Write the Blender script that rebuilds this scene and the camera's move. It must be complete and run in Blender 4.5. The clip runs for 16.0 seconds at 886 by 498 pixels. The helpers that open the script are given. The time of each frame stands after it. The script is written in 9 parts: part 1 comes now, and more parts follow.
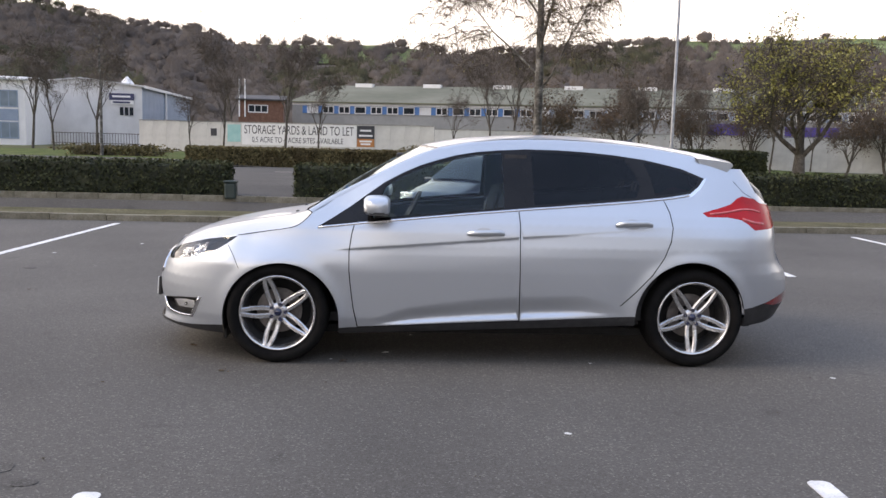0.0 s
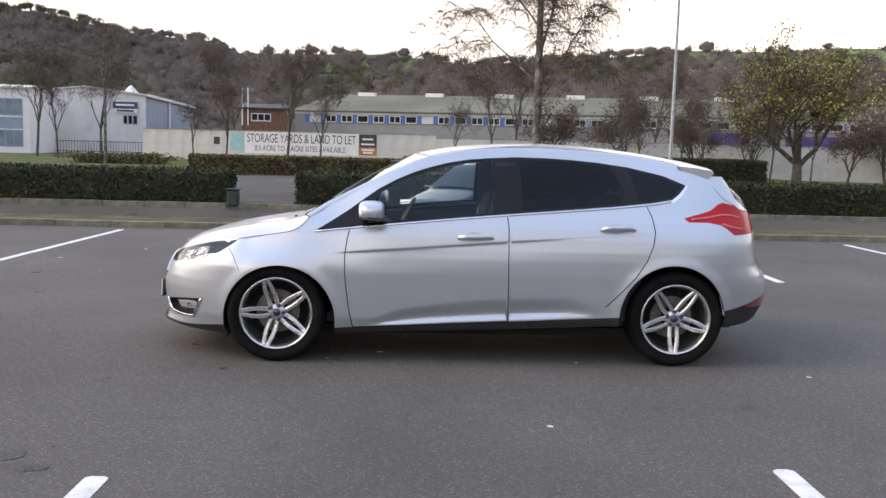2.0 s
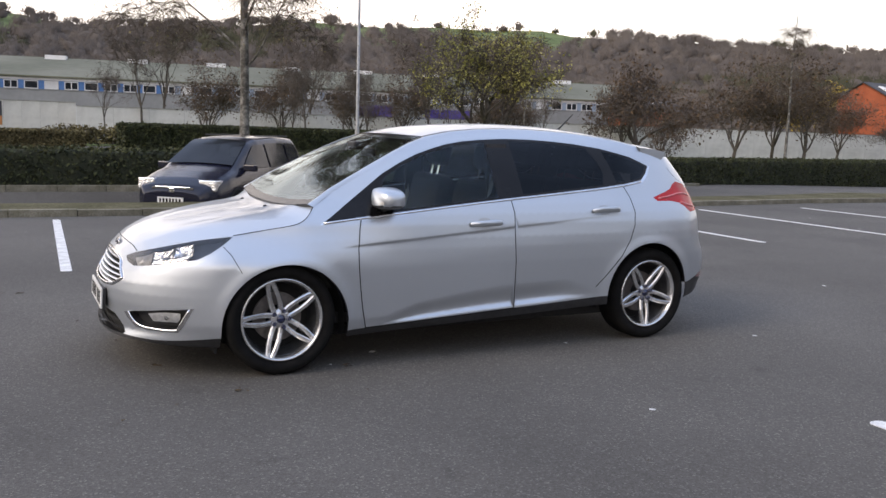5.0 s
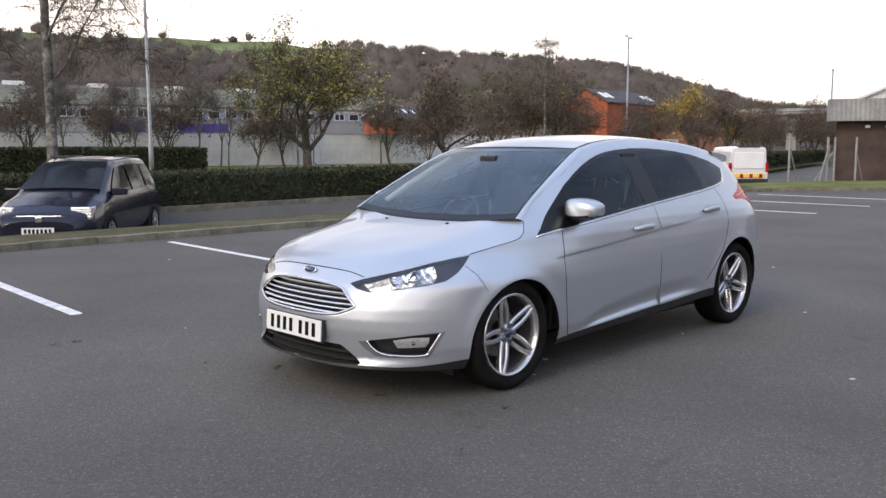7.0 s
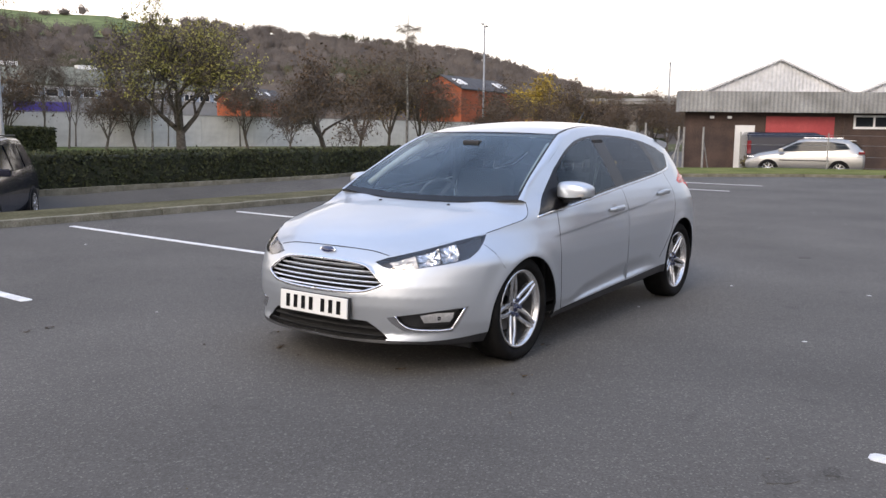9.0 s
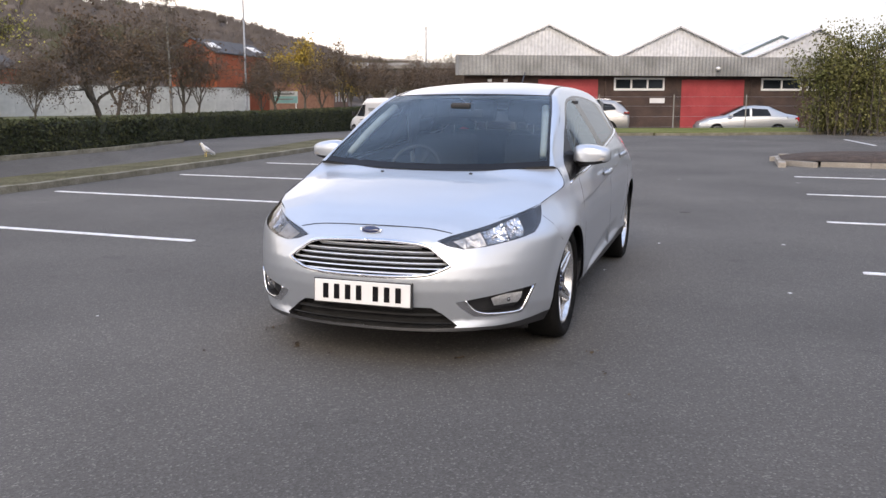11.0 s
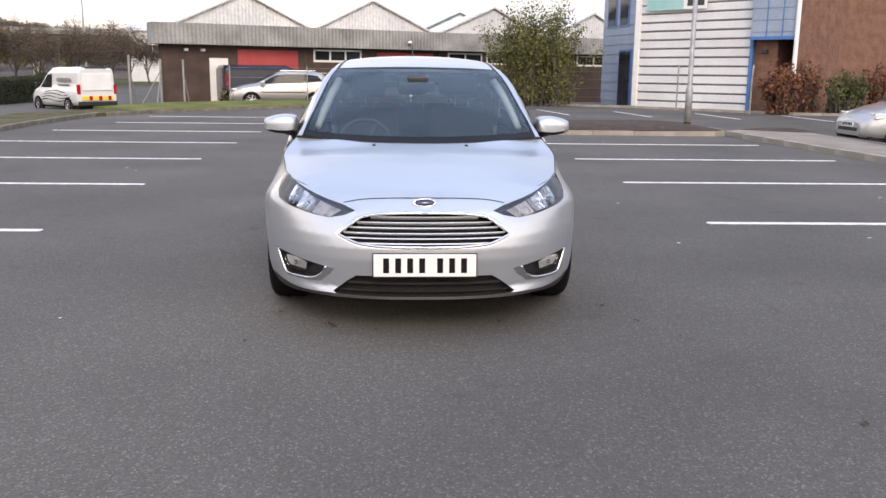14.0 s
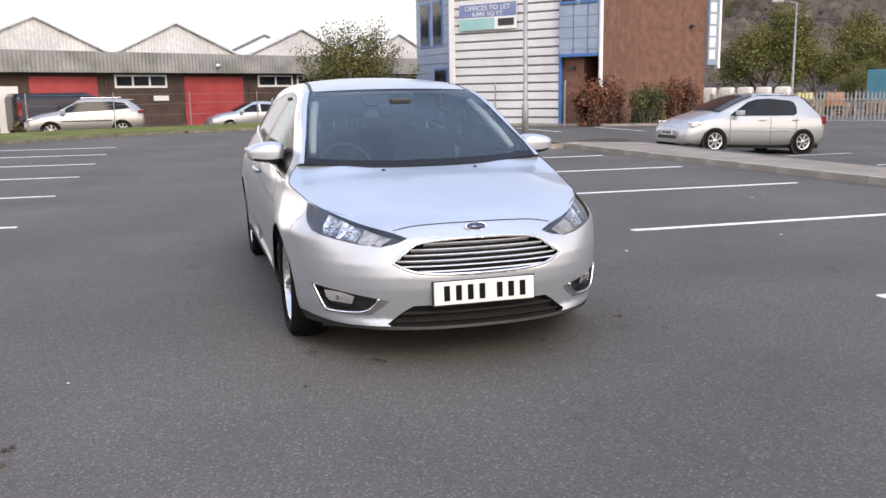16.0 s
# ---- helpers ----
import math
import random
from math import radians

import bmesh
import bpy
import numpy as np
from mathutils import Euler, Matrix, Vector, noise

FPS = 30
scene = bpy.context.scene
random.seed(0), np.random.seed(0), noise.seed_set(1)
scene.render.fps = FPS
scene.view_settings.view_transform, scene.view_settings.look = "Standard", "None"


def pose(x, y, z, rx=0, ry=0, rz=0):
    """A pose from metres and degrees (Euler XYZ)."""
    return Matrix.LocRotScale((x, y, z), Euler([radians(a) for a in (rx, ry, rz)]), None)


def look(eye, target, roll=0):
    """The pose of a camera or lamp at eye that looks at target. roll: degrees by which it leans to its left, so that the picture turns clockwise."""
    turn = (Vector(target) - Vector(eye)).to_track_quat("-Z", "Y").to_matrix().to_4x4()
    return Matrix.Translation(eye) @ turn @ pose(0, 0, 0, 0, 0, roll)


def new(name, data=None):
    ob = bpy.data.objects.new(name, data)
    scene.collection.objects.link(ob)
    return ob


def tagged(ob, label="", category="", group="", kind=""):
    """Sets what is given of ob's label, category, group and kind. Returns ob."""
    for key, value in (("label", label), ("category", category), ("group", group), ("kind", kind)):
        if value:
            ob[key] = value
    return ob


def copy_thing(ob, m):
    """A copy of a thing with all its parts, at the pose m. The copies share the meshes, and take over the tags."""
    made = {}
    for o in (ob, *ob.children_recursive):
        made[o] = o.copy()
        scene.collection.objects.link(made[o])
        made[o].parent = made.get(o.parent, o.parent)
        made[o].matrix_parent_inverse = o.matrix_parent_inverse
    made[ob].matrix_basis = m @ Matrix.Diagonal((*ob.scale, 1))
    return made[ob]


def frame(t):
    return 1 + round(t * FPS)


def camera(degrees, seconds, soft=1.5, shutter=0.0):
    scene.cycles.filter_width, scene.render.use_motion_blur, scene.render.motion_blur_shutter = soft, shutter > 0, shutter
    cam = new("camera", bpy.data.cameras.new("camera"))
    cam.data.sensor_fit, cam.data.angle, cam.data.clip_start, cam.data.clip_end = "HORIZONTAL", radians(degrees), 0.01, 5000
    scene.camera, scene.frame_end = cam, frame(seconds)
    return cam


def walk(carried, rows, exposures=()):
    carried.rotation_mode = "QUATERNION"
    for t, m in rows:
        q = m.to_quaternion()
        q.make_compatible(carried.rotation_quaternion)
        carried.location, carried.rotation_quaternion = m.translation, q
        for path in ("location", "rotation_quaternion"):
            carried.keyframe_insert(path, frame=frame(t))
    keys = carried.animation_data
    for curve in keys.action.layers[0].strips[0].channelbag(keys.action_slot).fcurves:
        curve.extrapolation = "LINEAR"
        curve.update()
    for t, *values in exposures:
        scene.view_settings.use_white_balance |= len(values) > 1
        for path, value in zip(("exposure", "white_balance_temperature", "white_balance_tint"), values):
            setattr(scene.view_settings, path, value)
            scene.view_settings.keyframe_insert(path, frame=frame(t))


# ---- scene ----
cam = camera(54.8, 16.0)
PATH = [
    (0, (-0.585, -6.14, 1.388), (-0.477, -4.158, 1.144), 1.4),
    (0.5, (-0.596, -6.273, 1.383), (-0.442, -4.297, 1.116), 2.2),
    (1, (-0.581, -6.338, 1.376), (-0.416, -4.36, 1.133), 1.3),
    (1.5, (-0.55, -6.357, 1.376), (-0.42, -4.375, 1.139), 1.4),
    (2, (-0.528, -6.379, 1.384), (-0.426, -4.394, 1.16), 1.5),
    (2.5, (-0.571, -6.375, 1.383), (-0.463, -4.391, 1.155), 1.7),
    (3, (-0.66, -6.34, 1.399), (-0.521, -4.358, 1.173), 2.6),
    (3.5, (-1.024, -6.263, 1.405), (-0.752, -4.29, 1.225), 0.8),
    (4, (-1.56, -6.028, 1.378), (-1.004, -4.118, 1.172), 1.3),
    (4.2, (-1.775, -5.934, 1.376), (-1.134, -4.054, 1.147), 1.8),
    (6.3, (-4.274, -4.499, 1.415), (-3.023, -2.955, 1.188), 0.4),
    (6.5, (-4.495, -4.357, 1.404), (-3.197, -2.851, 1.191), 0.5),
    (7, (-4.944, -3.966, 1.373), (-3.547, -2.554, 1.137), -0.1),
    (7.5, (-5.335, -3.672, 1.375), (-3.86, -2.344, 1.125), -0.2),
    (8, (-5.62, -3.509, 1.399), (-4.062, -2.287, 1.115), -1.2),
    (8.5, (-5.71, -3.47, 1.39), (-4.106, -2.31, 1.107), 0.4),
    (8.7, (-5.719, -3.461, 1.381), (-4.113, -2.299, 1.109), 0.3),
    (10.8, (-6.021, -1.988, 1.319), (-4.177, -1.298, 0.966), 2.3),
    (11, (-6.055, -1.746, 1.341), (-4.191, -1.109, 0.996), 0.0),
    (11.5, (-6.165, -1.159, 1.335), (-4.247, -0.703, 1.001), 1.0),
    (12, (-6.217, -0.609, 1.339), (-4.265, -0.328, 1.006), -0.2),
    (12.5, (-6.284, -0.176, 1.359), (-4.32, -0.09, 0.993), -0.7),
    (13, (-6.388, 0.06, 1.363), (-4.425, 0.061, 0.978), -1.0),
    (13.5, (-6.441, 0.124, 1.352), (-4.481, 0.046, 0.963), 0.5),
    (14, (-6.455, 0.15, 1.346), (-4.5, 0.039, 0.941), 0.6),
    (14.5, (-6.456, 0.183, 1.345), (-4.501, 0.062, 0.94), 1.1),
    (15, (-6.395, 0.351, 1.319), (-4.446, 0.166, 0.91), 1.9),
    (15.5, (-6.21, 0.809, 1.332), (-4.276, 0.456, 0.96), 1.9),
    (16, (-6.112, 1.387, 1.351), (-4.228, 0.82, 0.99), -0.9),
]
walk(cam, [(t, look(eye, target, roll)) for t, eye, target, roll in PATH],
     exposures=((0, 0.54, 8000, 14.5), (2.5, 0.55, 8000, 14.5), (4, 0.34, 7900, 14), (6.5, 0.36, 7700, 13.5), (8.5, 0.46, 7750, 13.5), (11, 0.57, 7900, 14.5), (13.5, 0.66, 8100, 15), (16, 0.71, 8050, 15)))

# ---- sky, sun ----
world = bpy.data.worlds.new("overcast_sky")
scene.world = world
world.use_nodes = True
wn, wl = world.node_tree.nodes, world.node_tree.links
wn.clear()
SUN_EL, SUN_AZ = 36.0, 264.0  # degrees; azimuth clockwise from +y
sky = wn.new("ShaderNodeTexSky")
sky.sky_type, sky.sun_disc = "NISHITA", False
sky.sun_elevation, sky.sun_rotation = radians(SUN_EL), radians(SUN_AZ)
sky.air_density, sky.dust_density = 1.2, 2.0
tc = wn.new("ShaderNodeTexCoord")
mp = wn.new("ShaderNodeMapping")
mp.inputs["Scale"].default_value = (1.0, 1.0, 3.2)
cn = wn.new("ShaderNodeTexNoise")
cn.inputs["Scale"].default_value, cn.inputs["Detail"].default_value, cn.inputs["Roughness"].default_value = 2.1, 6.0, 0.55
cr = wn.new("ShaderNodeValToRGB")
cr.color_ramp.elements[0].position, cr.color_ramp.elements[0].color = 0.33, (0.40, 0.40, 0.40, 1)
cr.color_ramp.elements[1].position, cr.color_ramp.elements[1].color = 0.58, (1, 1, 1, 1)
mul = wn.new("ShaderNodeMix")
mul.data_type = "RGBA"
# white cloud low down, thinner and bluer overhead
sep, tone = wn.new("ShaderNodeSeparateXYZ"), wn.new("ShaderNodeMix")
tone.data_type = "RGBA"
tone.inputs["B"].default_value = (4.7, 6.7, 11.2, 1)
bg, wo = wn.new("ShaderNodeBackground"), wn.new("ShaderNodeOutputWorld")
bg.inputs["Strength"].default_value = 0.12
wl.new(tc.outputs["Generated"], mp.inputs["Vector"])
wl.new(tc.outputs["Generated"], sep.inputs["Vector"])
rise = wn.new("ShaderNodeMapRange")
rise.interpolation_type = "SMOOTHSTEP"
rise.inputs["From Min"].default_value, rise.inputs["From Max"].default_value = 0.10, 0.72
wl.new(sep.outputs["Z"], rise.inputs["Value"])
wl.new(rise.outputs["Result"], tone.inputs["Factor"])
# the cloud is thicker and greyer on the side away from the sun
away, far_side, low = wn.new("ShaderNodeVectorMath"), wn.new("ShaderNodeMapRange"), wn.new("ShaderNodeMix")
away.operation = "DOT_PRODUCT"
away.inputs[1].default_value = (math.cos(radians(-40)), math.sin(radians(-40)), 0.0)
far_side.interpolation_type = "SMOOTHSTEP"
far_side.inputs["From Min"].default_value, far_side.inputs["From Max"].default_value = 0.25, 0.95
low.data_type = "RGBA"
low.inputs["A"].default_value, low.inputs["B"].default_value = (14.6, 14.3, 14.7, 1), (4.9, 5.6, 6.8, 1)
wl.new(tc.outputs["Generated"], away.inputs[0])
wl.new(away.outputs["Value"], far_side.inputs["Value"])
wl.new(far_side.outputs["Result"], low.inputs["Factor"])
wl.new(low.outputs["Result"], tone.inputs["A"])
wl.new(tone.outputs["Result"], mul.inputs["B"])
wl.new(mp.outputs["Vector"], cn.inputs["Vector"])
wl.new(cn.outputs["Fac"], cr.inputs["Fac"])
wl.new(cr.outputs["Color"], mul.inputs["Factor"])
thin = wn.new("ShaderNodeMix")
thin.data_type, thin.blend_type = "RGBA", "MULTIPLY"
thin.inputs["Factor"].default_value, thin.inputs["B"].default_value = 1.0, (0.56, 0.64, 0.76, 1)
wl.new(sky.outputs["Color"], thin.inputs["A"])
wl.new(thin.outputs["Result"], mul.inputs["A"])
wl.new(mul.outputs["Result"], bg.inputs["Color"])
wl.new(bg.outputs["Background"], wo.inputs["Surface"])

sun_data = bpy.data.lights.new("sun", "SUN")
sun_data.energy, sun_data.angle, sun_data.color = 1.3, radians(26), (1.0, 0.94, 0.86)
sun = new("sun", sun_data)
sx, sy = math.sin(radians(SUN_AZ)), math.cos(radians(SUN_AZ))
sun.matrix_world = look((sx * 40, sy * 40, 40 * math.tan(radians(SUN_EL))), (0, 0, 0))

# ---- materials ----
def surf(name, a, b=None, scale=6.0, rough=0.8, metal=0.0, bump=0.0, bscale=60.0, fine=0.0, island=0.0, coat=0.0, spread=(0.35, 0.65), coord="Object", spec=0.5, obj=0.0):
    """A base colour that wanders between a and b, with fine speckle, relief and a little change from piece to piece."""
    m = bpy.data.materials.new(name)
    m.use_nodes = True
    n, l = m.node_tree.nodes, m.node_tree.links
    p = n["Principled BSDF"]
    p.inputs["Roughness"].default_value, p.inputs["Metallic"].default_value = rough, metal
    p.inputs["Specular IOR Level"].default_value = spec
    if coat:
        p.inputs["Coat Weight"].default_value, p.inputs["Coat Roughness"].default_value = coat, 0.03
    b = b or a
    t = n.new("ShaderNodeTexCoord")
    nz = n.new("ShaderNodeTexNoise")
    nz.inputs["Scale"].default_value, nz.inputs["Detail"].default_value = scale, 5.0
    l.new(t.outputs[coord], nz.inputs["Vector"])
    r = n.new("ShaderNodeValToRGB")
    r.color_ramp.elements[0].position, r.color_ramp.elements[1].position = spread
    r.color_ramp.elements[0].color, r.color_ramp.elements[1].color = (*a, 1), (*b, 1)
    l.new(nz.outputs["Fac"], r.inputs["Fac"])
    colour = r.outputs["Color"]
    if fine or bump:
        fz = n.new("ShaderNodeTexNoise")
        fz.inputs["Scale"].default_value, fz.inputs["Detail"].default_value = bscale, 3.0
        l.new(t.outputs[coord], fz.inputs["Vector"])
    if fine:
        h = n.new("ShaderNodeMapRange")
        h.inputs["From Min"].default_value, h.inputs["From Max"].default_value = 0.3, 0.7
        h.inputs["To Min"].default_value, h.inputs["To Max"].default_value = 1 - fine, 1 + fine
        l.new(fz.outputs["Fac"], h.inputs["Value"])
        x = n.new("ShaderNodeMix")
        x.data_type, x.blend_type = "RGBA", "MULTIPLY"
        x.inputs["Factor"].default_value = 1.0
        l.new(colour, x.inputs["A"])
        l.new(h.outputs["Result"], x.inputs["B"])
        colour = x.outputs["Result"]
    if island or obj:
        if island:
            g = n.new("ShaderNodeNewGeometry")
            src, amount = g.outputs["Random Per Island"], island
        else:
            g = n.new("ShaderNodeObjectInfo")
            src, amount = g.outputs["Random"], obj
        h = n.new("ShaderNodeMapRange")
        h.inputs["To Min"].default_value, h.inputs["To Max"].default_value = 1 - amount, 1 + amount
        l.new(src, h.inputs["Value"])
        x = n.new("ShaderNodeMix")
        x.data_type, x.blend_type = "RGBA", "MULTIPLY"
        x.inputs["Factor"].default_value = 1.0
        l.new(colour, x.inputs["A"])
        l.new(h.outputs["Result"], x.inputs["B"])
        colour = x.outputs["Result"]
    l.new(colour, p.inputs["Base Color"])
    if bump:
        bp = n.new("ShaderNodeBump")
        bp.inputs["Strength"].default_value, bp.inputs["Distance"].default_value = bump, 0.02
        l.new(fz.outputs["Fac"], bp.inputs["Height"])
        l.new(bp.outputs["Normal"], p.inputs["Normal"])
    return m


def glass(name, tint, rough=0.0, ior=1.5, sheen=(1.0, 1.0, 1.0)):
    """Thin window glass: mostly clear, with a mirror-like skin."""
    m = bpy.data.materials.new(name)
    m.use_nodes = True
    n, l = m.node_tree.nodes, m.node_tree.links
    n.clear()
    out, mix = n.new("ShaderNodeOutputMaterial"), n.new("ShaderNodeMixShader")
    tr, gl, fr = n.new("ShaderNodeBsdfTransparent"), n.new("ShaderNodeBsdfGlossy"), n.new("ShaderNodeFresnel")
    fr.inputs["IOR"].default_value = ior
    tr.inputs["Color"].default_value = (*tint, 1)
    gl.inputs["Roughness"].default_value = rough
    gl.inputs["Color"].default_value = (*sheen, 1)
    l.new(fr.outputs["Fac"], mix.inputs["Fac"])
    l.new(tr.outputs["BSDF"], mix.inputs[1])
    l.new(gl.outputs["BSDF"], mix.inputs[2])
    l.new(mix.outputs["Shader"], out.inputs["Surface"])
    return m


def asphalt(name, tone, coarse):
    """Worn tarmac: stone chips, oily patches, faint wheel marks."""
    m = bpy.data.materials.new(name)
    m.use_nodes = True
    n, l = m.node_tree.nodes, m.node_tree.links
    p = n["Principled BSDF"]
    p.inputs["Roughness"].default_value = 0.86
    p.inputs["Specular IOR Level"].default_value = 0.35
    t = n.new("ShaderNodeTexCoord")
    vo = n.new("ShaderNodeTexVoronoi")
    vo.inputs["Scale"].default_value = coarse
    l.new(t.outputs["Object"], vo.inputs["Vector"])
    chips = n.new("ShaderNodeValToRGB")
    e = chips.color_ramp.elements
    e[0].position, e[0].color = 0.0, (tone * 0.80, tone * 0.742, tone * 0.668, 1)
    e[1].position, e[1].color = 1.0, (tone * 1.9, tone * 1.78, tone * 1.62, 1)
    pale = e.new(0.88)
    pale.color = (tone * 1.18, tone * 1.10, tone * 0.995, 1)
    mid = e.new(0.55)
    mid.color = (tone * 1.03, tone * 0.96, tone * 0.868, 1)
    sep = n.new("ShaderNodeSeparateColor")
    l.new(vo.outputs["Color"], sep.inputs["Color"])
    l.new(sep.outputs["Red"], chips.inputs["Fac"])
    big = n.new("ShaderNodeTexNoise")
    big.inputs["Scale"].default_value, big.inputs["Detail"].default_value = 0.45, 6.0
    l.new(t.outputs["Object"], big.inputs["Vector"])
    br = n.new("ShaderNodeMapRange")
    br.inputs["From Min"].default_value, br.inputs["From Max"].default_value = 0.3, 0.7
    br.inputs["To Min"].default_value, br.inputs["To Max"].default_value = 0.78, 1.18
    l.new(big.outputs["Fac"], br.inputs["Value"])
    spots = n.new("ShaderNodeTexNoise")
    spots.inputs["Scale"].default_value, spots.inputs["Detail"].default_value = 2.6, 4.0
    l.new(t.outputs["Object"], spots.inputs["Vector"])
    sr = n.new("ShaderNodeMapRange")
    sr.inputs["From Min"].default_value, sr.inputs["From Max"].default_value = 0.24, 0.36
    sr.inputs["To Min"].default_value, sr.inputs["To Max"].default_value = 0.72, 1.0
    l.new(spots.outputs["Fac"], sr.inputs["Value"])
    k = n.new("ShaderNodeMath")
    k.operation = "MULTIPLY"
    l.new(br.outputs["Result"], k.inputs[0])
    l.new(sr.outputs["Result"], k.inputs[1])
    x = n.new("ShaderNodeMix")
    x.data_type, x.blend_type = "RGBA", "MULTIPLY"
    x.inputs["Factor"].default_value = 1.0
    l.new(chips.outputs["Color"], x.inputs["A"])
    l.new(k.outputs["Value"], x.inputs["B"])
    l.new(x.outputs["Result"], p.inputs["Base Color"])
    bp = n.new("ShaderNodeBump")
    bp.inputs["Strength"].default_value, bp.inputs["Distance"].default_value = 0.35, 0.006
    l.new(vo.outputs["Distance"], bp.inputs["Height"])
    l.new(bp.outputs["Normal"], p.inputs["Normal"])
    return m


TARMAC = asphalt("car_park_tarmac", 0.094, 120.0)
ROADTAR = asphalt("road_tarmac", 0.092, 150.0)
GRASS = surf("lawn_grass", (0.055, 0.085, 0.022), (0.115, 0.13, 0.045), 0.7, 0.95, bump=0.6, bscale=18, fine=0.45, spec=0.1)
EARTH = surf("rough_ground", (0.075, 0.07, 0.04), (0.11, 0.12, 0.055), 0.15, 0.95, bump=0.4, bscale=6, fine=0.3, spec=0.1)
MOSSKERB = surf("mossy_kerb_stone", (0.12, 0.11, 0.075), (0.21, 0.195, 0.15), 5.0, 0.9, bump=0.4, bscale=40, fine=0.25, obj=0.15)
KERB = surf("pale_kerb_concrete", (0.235, 0.212, 0.178), (0.335, 0.305, 0.262), 2.0, 0.9, bump=0.3, bscale=50, fine=0.25, obj=0.04)
PAVING = surf("concrete_paving", (0.185, 0.158, 0.128), (0.255, 0.222, 0.183), 1.6, 0.9, bump=0.25, bscale=40, fine=0.18, obj=0.1)
LINEPAINT = surf("worn_white_line_paint", (0.55, 0.55, 0.54), (0.78, 0.78, 0.77), 9.0, 0.75, bump=0.15, bscale=120, fine=0.12)
HEDGE = surf("hedge_leaves", (0.026, 0.034, 0.015), (0.062, 0.068, 0.030), 2.0, 0.75, island=0.5, spec=0.25)
HEDGEB = surf("brown_hedge_leaves", (0.105, 0.085, 0.045), (0.165, 0.142, 0.07), 0.8, 0.85, island=0.4, spec=0.2)
# Solid hedge core, coloured darker than the leaves.
HEDGECORE = surf("dark_hedge_core", (0.012, 0.016, 0.008), (0.03, 0.034, 0.016), 6.0, 0.95, bump=0.6, bscale=25)
BARK = surf("grey_brown_bark", (0.05, 0.042, 0.034), (0.12, 0.105, 0.088), 9.0, 0.92, bump=0.5, bscale=30, fine=0.3)
BIRCH = surf("birch_bark", (0.07, 0.065, 0.058), (0.22, 0.21, 0.195), 5.0, 0.85, bump=0.3, bscale=22, fine=0.4, spread=(0.45, 0.62))
TWIG = surf("bare_twigs", (0.075, 0.058, 0.047), (0.125, 0.10, 0.082), 3.0, 0.9, island=0.35)
LEAF_OAK = surf("yellow_green_autumn_leaves", (0.25, 0.245, 0.065), (0.42, 0.38, 0.12), 1.6, 0.7, island=0.4, spec=0.25)
LEAF_BIRCH = surf("sparse_birch_leaves", (0.13, 0.115, 0.05), (0.22, 0.18, 0.08), 2.0, 0.7, island=0.4)
LEAF_GREEN = surf("dark_green_leaves", (0.055, 0.065, 0.024), (0.125, 0.13, 0.048), 1.5, 0.7, island=0.45, spec=0.25)
LEAF_OLIVE = surf("olive_leaves", (0.075, 0.085, 0.027), (0.165, 0.158, 0.058), 1.5, 0.7, island=0.45, spec=0.25)
LEAF_YARD = surf("mid_green_autumn_leaves", (0.085, 0.092, 0.028), (0.165, 0.16, 0.052), 0.6, 0.7, island=0.4, spec=0.2)
LEAF_GOLD = surf("golden_leaves", (0.26, 0.17, 0.02), (0.40, 0.29, 0.04), 1.2, 0.7, island=0.35)
LEAF_RED = surf("red_autumn_leaves", (0.10, 0.03, 0.018), (0.20, 0.075, 0.03), 1.6, 0.7, island=0.4)
LEAF_BROWN = surf("brown_twiggy_foliage", (0.085, 0.06, 0.042), (0.14, 0.095, 0.06), 0.9, 0.85, island=0.35, spec=0.15)
# WOODS and HILLSOIL are lightened: distance haze is put into the base colour.
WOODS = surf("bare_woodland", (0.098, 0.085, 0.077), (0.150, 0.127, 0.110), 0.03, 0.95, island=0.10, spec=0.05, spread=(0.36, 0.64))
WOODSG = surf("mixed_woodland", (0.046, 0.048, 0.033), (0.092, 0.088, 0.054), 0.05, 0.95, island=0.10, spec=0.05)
FIELD = surf("hill_pasture", (0.115, 0.150, 0.065), (0.190, 0.225, 0.105), 0.02, 0.95, fine=0.2, bscale=0.2, spec=0.05)
HILLSOIL = surf("hazy_hillside_floor", (0.092, 0.080, 0.072), (0.138, 0.117, 0.102), 0.03, 0.95, fine=0.3, bscale=0.3, spec=0.05)
HOARDING = surf("cream_painted_hoarding", (0.50, 0.49, 0.46), (0.62, 0.61, 0.57), 0.5, 0.7, fine=0.06, bscale=3)
HOARDING2 = surf("grey_white_hoarding", (0.50, 0.50, 0.48), (0.63, 0.625, 0.60), 0.35, 0.75, fine=0.08, bscale=2)
WHITE = surf("white_paint", (0.74, 0.74, 0.73), (0.80, 0.80, 0.79), 2.0, 0.5)
DARKTEXT = surf("charcoal_print", (0.03, 0.032, 0.04), (0.045, 0.047, 0.055), 5.0, 0.6)
TEAL = surf("pale_teal_print", (0.25, 0.50, 0.49), (0.33, 0.57, 0.55), 1.5, 0.6)
ORANGE = surf("rust_orange_print", (0.42, 0.16, 0.05), (0.50, 0.21, 0.07), 1.5, 0.6)
NAVY = surf("navy_print", (0.03, 0.035, 0.09), (0.045, 0.05, 0.12), 2.0, 0.5)
PURPLE = surf("purple_blue_sheet", (0.045, 0.03, 0.20), (0.065, 0.045, 0.27), 1.5, 0.5)
STEEL = surf("galvanised_steel", (0.25, 0.255, 0.26), (0.36, 0.365, 0.37), 6.0, 0.55, metal=0.4, fine=0.08, bscale=60)
